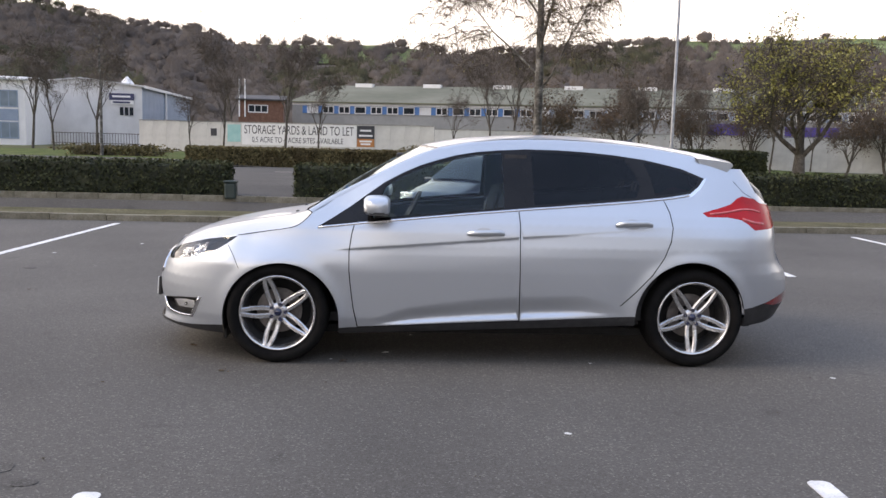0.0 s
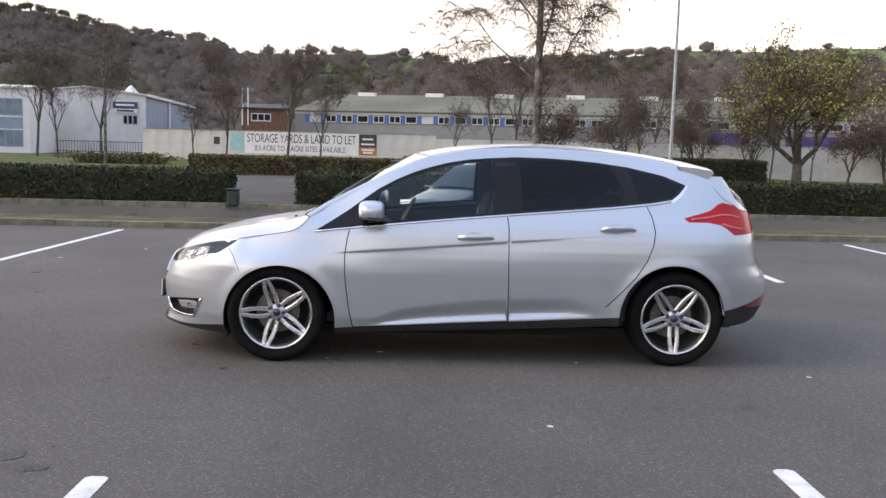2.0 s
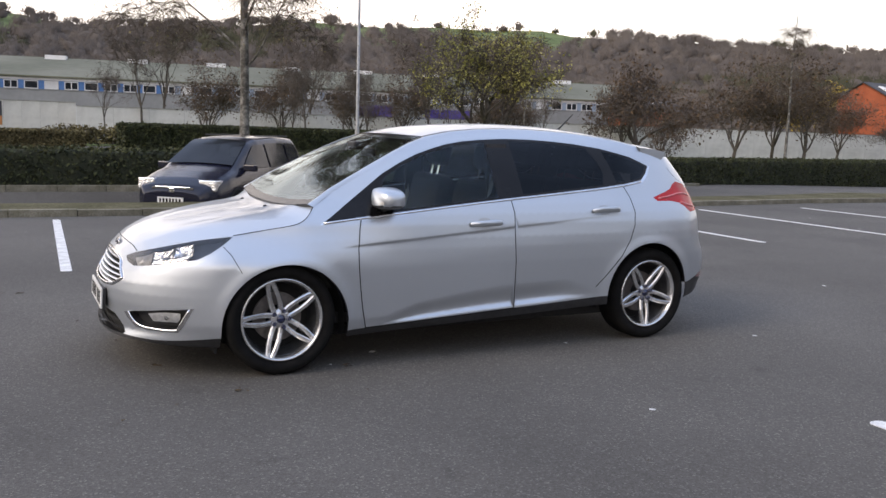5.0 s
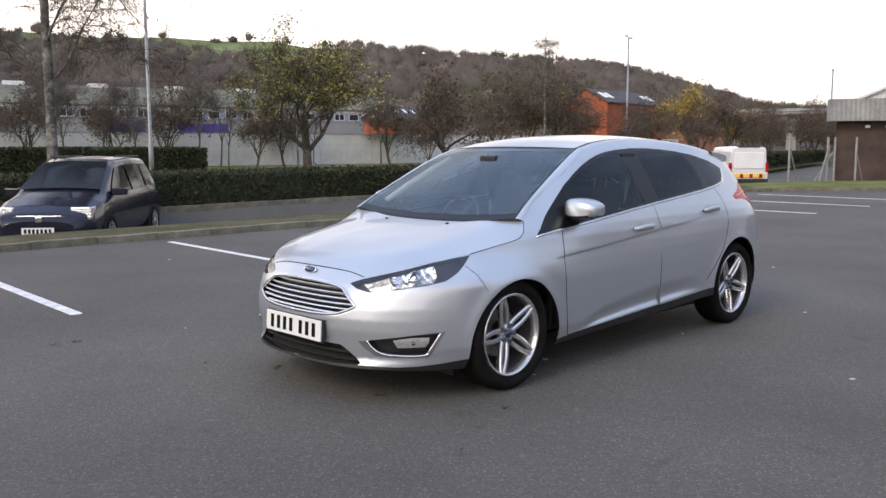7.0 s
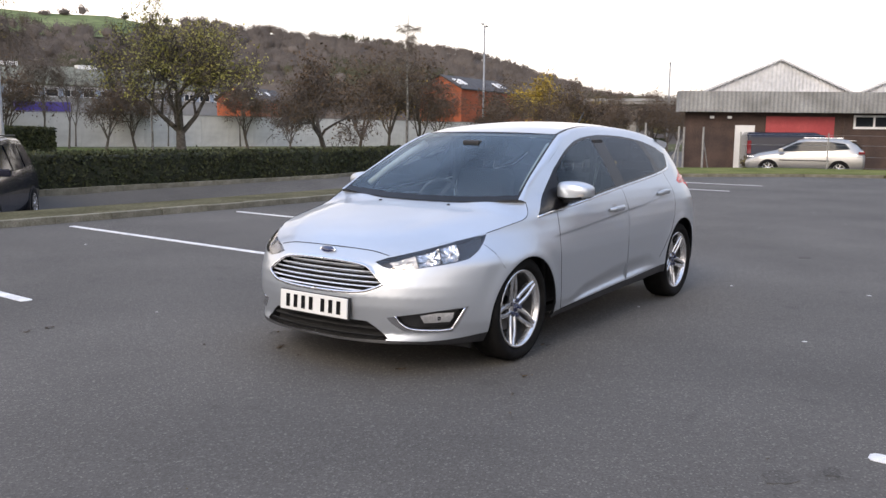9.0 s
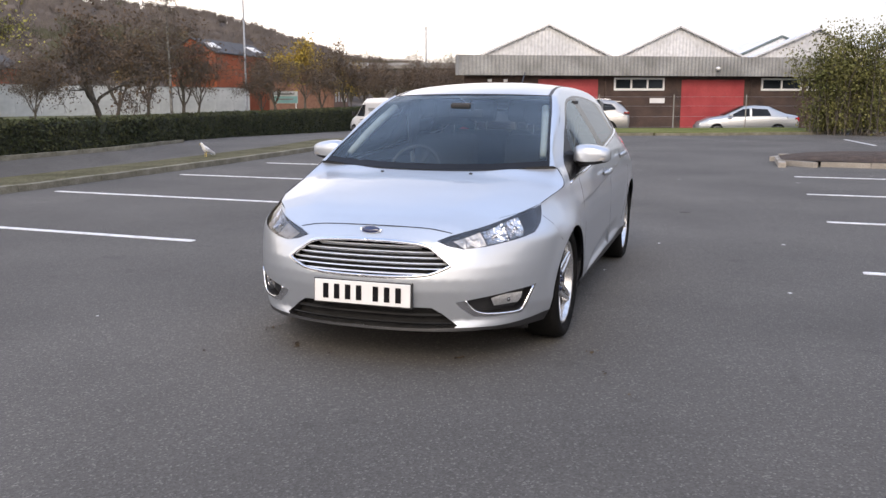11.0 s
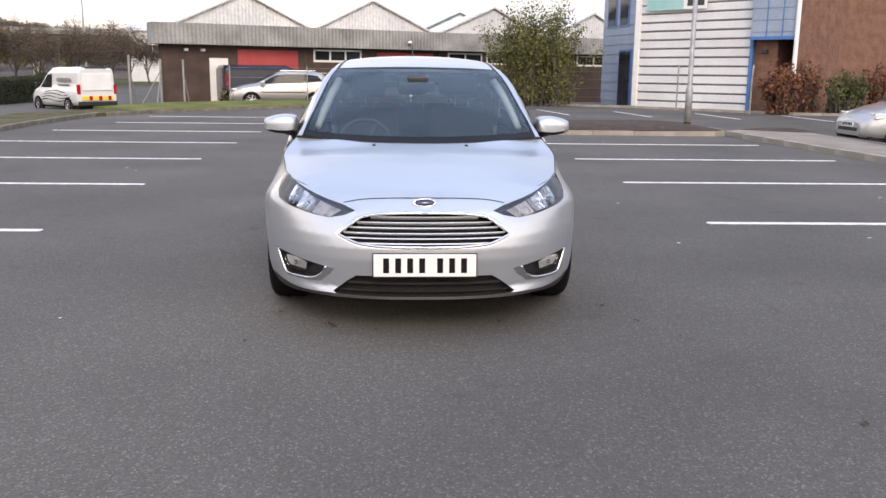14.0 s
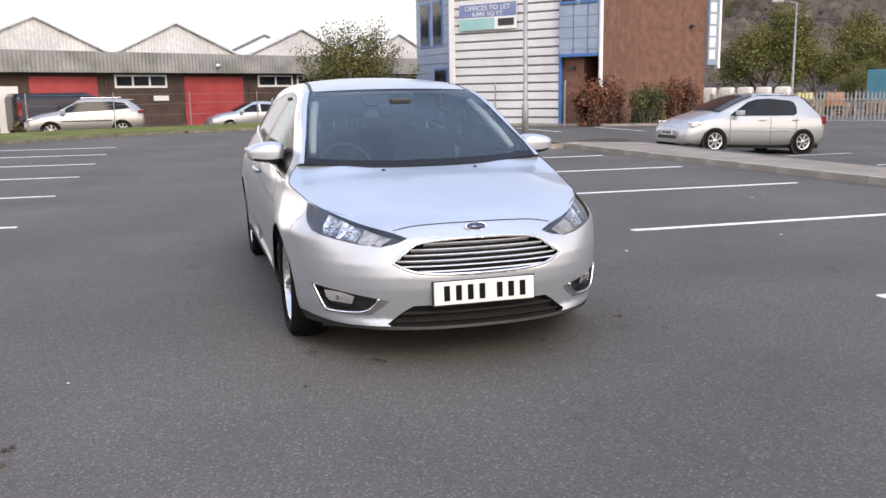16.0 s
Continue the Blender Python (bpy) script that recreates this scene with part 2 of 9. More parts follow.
LAMPHEAD = surf("grey_lantern", (0.40, 0.41, 0.42), (0.5, 0.5, 0.5), 3.0, 0.4)
CLADGREY = surf("silver_grey_cladding", (0.56, 0.565, 0.57), (0.66, 0.665, 0.67), 0.6, 0.5, fine=0.04, bscale=8)
CLADBLUE = surf("blue_grey_cladding", (0.22, 0.29, 0.38), (0.29, 0.36, 0.46), 0.6, 0.5, fine=0.05, bscale=8)
BLUETRIM = surf("blue_window_frames", (0.04, 0.14, 0.36), (0.06, 0.18, 0.42), 3.0, 0.45)
BROWNBRICK = surf("brown_brickwork", (0.145, 0.072, 0.05), (0.205, 0.108, 0.075), 3.0, 0.9, fine=0.3, bscale=24, bump=0.2)
BRICKDARK = surf("dark_weathered_brick", (0.055, 0.038, 0.033), (0.095, 0.062, 0.05), 1.2, 0.92, fine=0.35, bscale=20, bump=0.3)
BRICKRED = surf("orange_red_brick", (0.30, 0.075, 0.032), (0.38, 0.10, 0.045), 0.6, 0.9, fine=0.15, bscale=12)
SLATE = surf("dark_slate_roof", (0.035, 0.034, 0.036), (0.06, 0.056, 0.056), 1.0, 0.7, fine=0.2, bscale=8)
REDDOOR = surf("faded_red_door", (0.36, 0.045, 0.05), (0.46, 0.075, 0.075), 0.8, 0.6, fine=0.08, bscale=10)
CANOPY = surf("weathered_grey_sheeting", (0.20, 0.20, 0.19), (0.34, 0.34, 0.33), 0.8, 0.7, fine=0.12, bscale=12)
SHEETROOF = surf("pale_corrugated_roof", (0.58, 0.585, 0.59), (0.73, 0.735, 0.74), 0.5, 0.7, fine=0.12, bscale=6)
ROOFGREEN = surf("lichened_factory_roof", (0.105, 0.110, 0.075), (0.155, 0.157, 0.115), 0.1, 0.9, fine=0.1, bscale=1)
RENDERGREY = surf("grey_factory_wall", (0.22, 0.228, 0.232), (0.28, 0.288, 0.292), 0.2, 0.8, fine=0.06, bscale=2)
CARGLASS = surf("tinted_car_glass", (0.012, 0.014, 0.017), (0.022, 0.026, 0.03), 1.2, 0.08, spec=0.2)
WINDARK = surf("dark_window_glass", (0.015, 0.018, 0.022), (0.035, 0.042, 0.05), 0.8, 0.06, spec=0.22)
PALEPANE = surf("pale_blue_window_glass", (0.16, 0.21, 0.25), (0.26, 0.32, 0.36), 0.8, 0.12)
BEDSOIL = surf("bark_mulch_bed", (0.035, 0.022, 0.016), (0.075, 0.05, 0.036), 6.0, 0.95, bump=0.8, bscale=30, fine=0.4)
FENCEGREY = surf("weathered_concrete_post", (0.22, 0.215, 0.2), (0.32, 0.31, 0.29), 5.0, 0.9, fine=0.15, bscale=40)
GULLWHITE = surf("white_feathers", (0.70, 0.70, 0.69), (0.80, 0.80, 0.79), 20.0, 0.8)
GULLGREY = surf("grey_feathers", (0.34, 0.35, 0.37), (0.42, 0.43, 0.45), 20.0, 0.8)
BEAK = surf("yellow_beak", (0.55, 0.38, 0.06), (0.6, 0.42, 0.08), 20.0, 0.5)
LITTER = surf("leaf_litter", (0.03, 0.024, 0.018), (0.09, 0.06, 0.03), 30.0, 0.9, island=0.5)
PALELITTER = surf("pale_droppings", (0.5, 0.5, 0.48), (0.65, 0.65, 0.62), 30.0, 0.9)


# ---- mesh helpers ----
class Geo:
    """Collects vertices and faces for one mesh."""

    def __init__(self):
        self.v, self.f, self.smooth = [], [], False

    def add(self, verts, faces):
        k = len(self.v)
        self.v += [tuple(p) for p in verts]
        self.f += [tuple(i + k for i in q) for q in faces]
        return self

    def box(self, x0, x1, y0, y1, z0, z1, m=None):
        p = [(x, y, z) for z in (z0, z1) for x, y in ((x0, y0), (x1, y0), (x1, y1), (x0, y1))]
        if m is not None:
            p = [m @ Vector(q) for q in p]
        return self.add(p, [(3, 2, 1, 0), (4, 5, 6, 7), (0, 1, 5, 4), (1, 2, 6, 5), (2, 3, 7, 6), (3, 0, 4, 7)])

    def prism(self, poly, z0, z1, m=None):
        """An outline in x, y (anticlockwise), raised from z0 to z1."""
        n = len(poly)
        p = [(x, y, z0) for x, y in poly] + [(x, y, z1) for x, y in poly]
        if m is not None:
            p = [m @ Vector(q) for q in p]
        return self.add(p, [tuple(range(n - 1, -1, -1)), tuple(range(n, 2 * n))] + [(i, (i + 1) % n, n + (i + 1) % n, n + i) for i in range(n)])

    def tube(self, pts, radii, sides=6, cap=True):
        pts = [Vector(p) for p in pts]
        n, base = len(pts), len(self.v)
        up = Vector((0.31, 0.17, 0.93))
        for i, p in enumerate(pts):
            d = (pts[min(i + 1, n - 1)] - pts[max(i - 1, 0)])
            d = d.normalized() if d.length > 1e-9 else Vector((0, 0, 1))
            a = d.cross(up)
            if a.length < 0.05:
                a = d.cross(Vector((1, 0, 0)))
            a.normalize()
            b = d.cross(a)
            for k in range(sides):
                w = 2 * math.pi * k / sides
                self.v.append(tuple(p + (a * math.cos(w) + b * math.sin(w)) * radii[i]))
        for i in range(n - 1):
            for k in range(sides):
                q = base + i * sides
                self.f.append((q + k, q + k + sides, q + (k + 1) % sides + sides, q + (k + 1) % sides))
        if cap:
            self.f.append(tuple(base + k for k in range(sides)))
            self.f.append(tuple(base + (n - 1) * sides + k for k in reversed(range(sides))))
        return self

    def lathe(self, prof, sides=32, m=None, closed=False):
        """Turns a profile of (radius, height) round z."""
        base = len(self.v)
        n = len(prof)
        for r, z in prof:
            for k in range(sides):
                w = 2 * math.pi * k / sides
                q = Vector((r * math.cos(w), r * math.sin(w), z))
                self.v.append(tuple(m @ q if m is not None else q))
        for i in range(n if closed else n - 1):
            j = (i + 1) % n
            for k in range(sides):
                kk = (k + 1) % sides
                self.f.append((base + i * sides + k, base + i * sides + kk, base + j * sides + kk, base + j * sides + k))
        return self

    def grid(self, rows):
        """A sheet through rows of points, all equally long."""
        base, w = len(self.v), len(rows[0])
        for r in rows:
            self.v += [tuple(p) for p in r]
        for i in range(len(rows) - 1):
            for k in range(w - 1):
                q = base + i * w + k
                self.f.append((q, q + 1, q + w + 1, q + w))
        return self

    def mesh(self, name):
        me = bpy.data.meshes.new(name)
        me.from_pydata(self.v, [], self.f)
        me.update()
        if self.smooth:
            me.polygons.foreach_set("use_smooth", [True] * len(me.polygons))
        return me


def part(name, geo, material, parent=None, label="", smooth=False, bevel=0.0):
    """Links a Geo (or a ready mesh) as one mesh object, under a thing or a part."""
    if isinstance(geo, Geo):
        geo.smooth = geo.smooth or smooth
        geo = geo.mesh(name)
    if material is not None and not geo.materials:
        geo.materials.append(material)
    ob = new(name, geo)
    if parent is not None:
        ob.parent = parent
    if label:
        ob["label"] = label
    if bevel:
        b = ob.modifiers.new("edge", "BEVEL")
        b.width, b.segments, b.limit_method = bevel, 2, "ANGLE"
    return ob


def thing(name, label, category, m=None, group="", kind=""):
    """An Empty at the base of a thing."""
    ob = new(name)
    ob.empty_display_size = 0.2
    if m is not None:
        ob.matrix_world = m
    return tagged(ob, label, category, group, kind)


def words(name, text, size, material, parent, m, extrude=0.004, align="CENTER", width=None):
    """Lettering with the built-in font, made into a mesh; width squeezes or spreads it to a length."""
    cu = bpy.data.curves.new(name, "FONT")
    cu.body, cu.size, cu.extrude, cu.align_x, cu.align_y = text, size, extrude, align, "CENTER"
    tmp = new(name + "_tmp", cu)
    bpy.context.view_layer.update()
    me = bpy.data.meshes.new_from_object(tmp.evaluated_get(bpy.context.evaluated_depsgraph_get()))
    bpy.data.objects.remove(tmp)
    if width:
        xs = [v.co.x for v in me.vertices]
        k = width / (max(xs) - min(xs))
        for v in me.vertices:
            v.co.x *= k
    ob = part(name, me, material, parent)
    ob.matrix_local = m
    return ob


def lerp(a, b, t):
    return a + (b - a) * t


def sstep(x, a, b):
    t = min(1.0, max(0.0, (x - a) / (b - a)))
    return t * t * (3 - 2 * t)


def interp(x, table):
    """Straight-line lookup in a table of (x, y)."""
    return float(np.interp(x, [p[0] for p in table], [p[1] for p in table]))


# ---- ground, car park, road ----
def dip(x):
    return -0.022 * min(24.0, max(0.0, x - 18.0))


ROAD_FAR = [(-60, 13.45), (-10, 13.45), (4, 13.5), (12, 13.8), (16, 14.6), (22, 16.2), (36, 18.6), (60, 24.5), (95, 34)]


def lawn_height(x, y):
    y = y - (interp(x, ROAD_FAR) - 13.45 if 12 < x < 95 and y < 60 else 0.0)
    bank = 0.62 * sstep(y, 13.9, 16.5) - 0.45 * sstep(y, 19, 36) + 0.15 * sstep(y, 40, 58)
    side = 1 - sstep(x, 24, 40) * 0.7
    w = max(0.0, min(y, 40) - 13.3) * 0.22
    gap = 1 - sstep(x, -6.4 - w, -5.2 - w) * (1 - sstep(x, -2.4 + w, -1.2 + w))
    return bank * side * (0.25 + 0.75 * gap) + dip(x)


def road_dip(x, y):
    """The road lies in a shallow trough behind the verge."""
    return -0.36 * sstep(x, -30, -8) * (1 - sstep(x, 8, 18)) * sstep(y, 9.3, 10.3) * (1 - sstep(y, 12.5, 13.35))


def yard_dip(x, y):
    """Beyond the raised walkway the tarmac falls away a little."""
    return -0.37 * sstep(-y, 9.2, 12.4) * (1 - sstep(-y, 17, 24)) * sstep(x, 2, 7) * (1 - sstep(x, 14, 20))


def spaced(lo, hi, near_lo, near_hi, step, grow=1.35):
    out = list(np.arange(near_lo, near_hi + 1e-6, step))
    d, x = step, near_hi
    while x < hi:
        d *= grow
        x += d
        out.append(min(x, hi))
    d, x = step, near_lo
    while x > lo:
        d *= grow
        x -= d
        out.insert(0, max(x, lo))
    return out


gx, gy = spaced(-2500, 2500, -30, 60, 1.6), spaced(-2500, 2500, 8, 64, 1.4)
g = Geo().grid([[(x, y, lawn_height(x, y) - 0.03 - 0.5 * (1 if -32 < x < 19 and 8.5 < y < 13.2 else 0) - 0.5 * (1 if y < -5 and abs(x) < 200 else 0)) for x in gx] for y in gy])
tagged(part("ground", g, EARTH, smooth=True), "rough grassy ground round the car park", "ground", kind="structure")

# the edge of the car park along the verge, then round in front of the works
VERGE = [(-60, 8.15), (-10, 8.15), (4, 8.2), (9, 8.35), (14.5, 8.8), (18.5, 8.75), (20.5, 7.9), (22.3, 6.6), (23.9, 5.25), (25.6, 3.7), (26.8, 1.85), (27.8, -1.0), (30.0, -4.5), (34.2, -7.5)]
g = Geo().prism([(-60, -10.05), (2, -10.05), (20, -10.05), (35.22, -10.05)] + VERGE[::-1], -0.02, 0.0)
for ring in ([(-60, -60), (2, -60), (2, -24), (2, -10.05), (-60, -10.05)], [(2, -60), (20, -60), (20, -24), (2, -24)], [(20, -60), (60, -60), (60, -30), (36, -12), (35.22, -10.05), (20, -10.05), (20, -24)]):
    g.prism(ring, -0.02, 0.0)
g.grid([[(x, y, yard_dip(x, y)) for x in np.linspace(2, 20, 19)] for y in np.linspace(-24, -10.05, 15)])
tagged(part("car_park", g, TARMAC), "grey worn tarmac car park surface", "tarmac", kind="structure")


def offset_line(line, d):
    """A polyline moved sideways to its left by d."""
    out = []
    for i, p in enumerate(line):
        a, b = Vector(line[max(i - 1, 0)]), Vector(line[min(i + 1, len(line) - 1)])
        t = (b - a).normalized()
        out.append((p[0] - t.y * d, p[1] + t.x * d))
    return out


def along(line, step):
    """Points at even steps along a polyline, with the heading."""
    out, left = [], 0.0
    for a, b in zip(line, line[1:]):
        a, b = Vector(a), Vector(b)
        n = (b - a).length
        h = math.atan2(b.y - a.y, b.x - a.x)
        while left < n:
            out.append((*(a + (b - a) * (left / n)), h))
            left += step
        left -= n
    return out


def strip(name, near, far, z0, z1, material, label, category):
    n = len(near)
    g = Geo()
    rows = [[(*near[i], z0 if z0 < z1 else z1) for i in range(n)], [(*near[i], z1) for i in range(n)], [(*far[i], z1) for i in range(n)], [(*far[i], z0) for i in range(n)]]
    g.grid([[r[i] for i in range(n)] for r in rows])
    return tagged(part(name, g, material), label, category, kind="structure")


VERGE_IN, VERGE_OUT = offset_line(VERGE, 0.16), offset_line(VERGE, 1.35)
VERGE_OUT = [(x, y + (0.9 * sstep(x, 14, 19) if x < 22 else 0)) for x, y in VERGE_OUT]
strip("grass_verge", VERGE_IN, VERGE_OUT, -0.03, 0.085, surf("mossy_verge", (0.072, 0.068, 0.036), (0.125, 0.112, 0.066), 1.2, 0.95, bump=0.6, bscale=20, fine=0.4, spec=0.1), "thin mossy grass verge behind the kerb", "verge")

g = Geo()
rx = list(np.arange(-60, 18.1, 3.0))
g.grid([[(x, lerp(interp(x, [(-60, 9.2), (15, 9.6), (18, 9.75)]), interp(x, ROAD_FAR), v), 0.03 + road_dip(x, lerp(interp(x, [(-60, 9.2), (15, 9.6), (18, 9.75)]), interp(x, ROAD_FAR), v))) for x in rx] for v in np.linspace(0, 1.12, 13)])
for a, b in (((18, 42), ((18, 9.75), (22, 10.3), (34, 8.5), (42, 8.3), (42, 20.0), (36, 18.6), (22, 16.2), (18, 15.13))), ((42, 95), ((42, 8.3), (60, 8), (95, 16), (95, 34), (60, 24.5), (42, 20.0)))):
    k = len(g.v)
    g.prism(b, -0.02, 0.03)
    g.v[k:] = [(x, y, z + dip(x)) for x, y, z in g.v[k:]]
tagged(part("road", g, ROADTAR), "grey access road behind the verge", "road", kind="structure")
g = Geo()
for y0, y1, left, right in ((13.3, 34, [(13.3, -5.4), (34, -9.9)], [(13.3, -2.2), (34, 2.3)]), (34, 42, [(34, -60), (42, -60)], [(34, 2.3), (42, 4)])):
    g.grid([[(lerp(interp(y, left), interp(y, right), u), y, max(lawn_height(lerp(interp(y, left), interp(y, right), u) + d, y) for d in (-0.4, 0, 0.4)) + 0.06) for u in np.linspace(0, 1, 15)] for y in np.linspace(y0, y1, 27)])
tagged(part("side_road", g, asphalt("side_road_tarmac", 0.066, 150.0)), "grey side road through the gap in the hedge", "road", kind="structure")

# far apron in front of the works
g = Geo()
YARD_LO, YARD_HI = [(27, 7.4), (31, 1), (33.5, -3.5), (36, -4), (52, -14)], [(27, 7.6), (30, 12), (44, 13), (52, -13)]
g.grid([[(x, lerp(interp(x, YARD_LO), interp(x, YARD_HI), v), dip(x) + 0.02) for x in np.linspace(27, 52, 26)] for v in np.linspace(0, 1, 8)])
tagged(part("works_yard", g, ROADTAR), "tarmac yard in front of the works", "yard", kind="structure")
g = Geo().prism([(20.7, 8.1), (22.5, 6.85), (24.1, 5.5), (25.85, 3.9), (27.05, 2.0), (28.05, -0.9), (30.2, -4.3), (33.4, -6.4), (35.2, -3.6), (32.6, 1.2), (31.2, 5.6), (27.5, 8.9), (23, 10.2)], -0.02, 0.11)
tagged(part("corner_lawn", g, surf("damp_corner_grass", (0.095, 0.115, 0.032), (0.175, 0.18, 0.062), 0.8, 0.95, bump=0.6, bscale=18, fine=0.45, spec=0.1)), "green grass corner in front of the works", "grass", kind="structure")


# ---- kerbs: one stone after another ----
def kerb_run(name, line, step, w, h, material, label):
    root = tagged(new(name), label, "kerb", kind="structure")
    me = Geo().box(0.006, step - 0.006, 0.0, w, -0.05, h).mesh("kerb_stone")
    me.materials.append(material)
    for x, y, a in along(line, step):
        ob = new("kerb_stone", me)
        ob.parent = root
        ob.matrix_local = pose(x, y, random.uniform(-0.006, 0.006), rz=math.degrees(a) + random.uniform(-0.4, 0.4))
    return root


kerb_run("verge_kerb", [(-20, 8.15)] + VERGE[2:], 0.914, 0.15, 0.10, MOSSKERB, "mossy concrete kerb stones along the verge")
kerb_run("hedge_kerb", [(-20, 13.15), (4, 13.2), (12, 13.5), (16, 14.3)], 0.914, 0.14, 0.12, MOSSKERB, "mossy kerb stones at the foot of the hedge")
kerb_run("side_road_kerb", [(-9.0, 27.0), (1.0, 27.6)], 0.914, 0.3, 0.16, KERB, "pale kerb stones along the side road")
WALKWAY = [(-12.0, -8.05), (3.3, -7.85), (12.7, -7.45)]
g = Geo().prism([(-12.0, -7.9), (3.3, -7.7), (12.65, -7.3), (13.4, -7.9), (12.3, -9.2), (9.0, -8.95), (-12, -9.5)], -0.02, 0.095)
tagged(part("raised_walkway", g, PAVING), "raised concrete walkway between parking rows", "walkway", kind="structure")
kerb_run("walkway_kerb", [(-12.0, -8.03), (3.3, -7.83), (12.6, -7.43)], 0.914, 0.14, 0.11, KERB, "pale concrete kerb of the raised walkway")
ISLAND = [(13.0, -2.55), (12.75, -2.8), (12.68, -3.2), (12.5, -5.2), (12.42, -6.9), (12.6, -7.3), (13.0, -7.45), (15.2, -7.45), (15.75, -7.2), (16.0, -6.5), (15.4, -3.4), (15.0, -2.8), (14.4, -2.55)]
icx, icy = sum(p[0] for p in ISLAND) / len(ISLAND), sum(p[1] for p in ISLAND) / len(ISLAND)
g = Geo().grid([[(lerp(icx, x, q), lerp(icy, y, q), 0.10 + 0.13 * (1 - q ** 4)) for x, y in ISLAND + ISLAND[:1]] for q in (0.02, 0.3, 0.6, 0.8, 0.965)])
tagged(part("planting_island", g, BEDSOIL, smooth=True), "mulched planting bed inside a kerbed island", "planting bed", kind="structure")
kerb_run("island_kerb", ISLAND + ISLAND[:1], 0.914, 0.14, 0.105, KERB, "pale kerb stones round the planting island")

g = Geo().grid([[(lerp(14.6, x, q), lerp(-9.8, y, q), yard_dip(lerp(14.6, x, q), lerp(-9.8, y, q)) + 0.02 + 0.08 * (1 - q * q)) for x, y in ((13.3, -8.6), (14.5, -8.3), (15.6, -10.2), (16.2, -11.5), (15.3, -11.5), (14.2, -10.2), (13.3, -8.6))] for q in (0.02, 0.4, 0.75, 1.0)])
tagged(part("mulch_bed", g, BEDSOIL, smooth=True), "bare mulched bed at the end of the walkway", "planting bed", kind="structure")
kerb_run("office_kerb", [(30.4, -5.9), (28.7, -9.0), (25.0, -12.0), (23.0, -13.7), (22.2, -16.0), (21.6, -19.0)], 0.914, 0.14, 0.09, KERB, "pale kerb stones before the office block")

# ---- parking bay lines ----
LINES = thing("parking_lines", "worn white painted parking bay lines on tarmac", "parking lines", kind="structure")


def bay_line(a, b, w=0.10, fall=False):
    a, b = Vector(a), Vector(b)
    d = (b - a).normalized()
    s = Vector((-d.y, d.x)) * (w / 2)
    r = d * (w * 0.28)
    g = Geo()
    ring = [tuple(a - s * 0.5 - r), tuple(a - s * 0.9 - r * 0.5), tuple(a - s), tuple(b - s), tuple(b - s * 0.9 + r * 0.5), tuple(b - s * 0.5 + r), tuple(b + s * 0.5 + r), tuple(b + s * 0.9 + r * 0.5), tuple(b + s), tuple(a + s), tuple(a + s * 0.9 - r * 0.5), tuple(a + s * 0.5 - r)]
    if fall:
        g.grid([[(*(a.lerp(b, k / 12) + s * q), yard_dip(*a.lerp(b, k / 12)) + 0.006) for k in range(13)] for q in (-1, 1)])
    else:
        g.prism(ring, 0.0, 0.004)
    part("bay_line", g, LINEPAINT, LINES)


for k in range(-3, 8):
    x = -2.19 + 3.027 * k
    bay_line((x, 3.165), (x + 0.16, 7.72 if k < 6 else 7.3))
for k in range(-3, 4):
    x = 1.215 + 2.98 * k
    bay_line((x, -2.90 if k < 0 else -2.765), (x - 0.12, -6.95))
for k in range(4):
    bay_line((22.0 - 1.0 * k, -5.6 - 2.5 * k), (25.9 - 1.1 * k, -5.2 - 2.65 * k))
for k in range(4):
    x = 3.0 + 3.0 * k
    bay_line((x, -10.6), (x + 0.1, -15.2), fall=True)


# ---- hills and woods ----
RIDGE = [(-180, 0.06), (-60, 0.10), (-46, 0.15), (-37, 0.15), (-31, 0.11), (-26, 0.05), (-20, 0.028), (0, 0.026), (16, 0.030), (20, 0.034), (22.5, 0.038), (24.5, 0.041), (26, 0.048), (28, 0.060), (30, 0.069),
         (31.5, 0.079), (33.5, 0.089), (36, 0.094), (40, 0.100), (43, 0.104), (46, 0.108), (48.5, 0.114), (51, 0.115), (54, 0.113), (56.5, 0.120), (60, 0.119), (63, 0.121), (67, 0.118), (70, 0.120), (72, 0.121),
         (74, 0.117), (80, 0.109), (86, 0.104), (88.5, 0.108), (91, 0.112), (94, 0.110), (97.5, 0.108), (100, 0.106), (101, 0.106), (102, 0.119), (106, 0.122), (108, 0.124), (111, 0.136), (113, 0.139), (120, 0.12), (140, 0.08), (180, 0.05)]


def hill(az, f):
    """Height at azimuth az, from the foot (0) to the ridge (1) and beyond."""
    r = lerp(190.0, 560.0, f)
    top = interp(az, RIDGE) * 560.0
    return r, top * (f ** 1.3 if f < 1 else 1.0 - 0.5 * (f - 1))


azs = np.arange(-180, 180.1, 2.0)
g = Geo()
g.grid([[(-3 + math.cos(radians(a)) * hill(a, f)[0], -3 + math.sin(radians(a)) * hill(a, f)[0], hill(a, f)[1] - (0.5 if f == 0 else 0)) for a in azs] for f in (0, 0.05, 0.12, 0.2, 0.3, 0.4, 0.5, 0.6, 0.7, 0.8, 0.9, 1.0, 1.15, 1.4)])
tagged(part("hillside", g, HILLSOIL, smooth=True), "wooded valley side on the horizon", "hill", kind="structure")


def field_at(az, f):
    """Where the hilltop is open pasture instead of wood."""
    return (53.5 < az < 72.5 and f > interp(az, [(53.5, 0.84), (56, 0.77), (60, 0.79), (63, 0.89), (72.5, 0.91)]) + 0.02 * math.sin(az * 2.1)) or (88.0 < az < 100.8 and f > 0.90 + 0.015 * math.sin(az * 1.7))


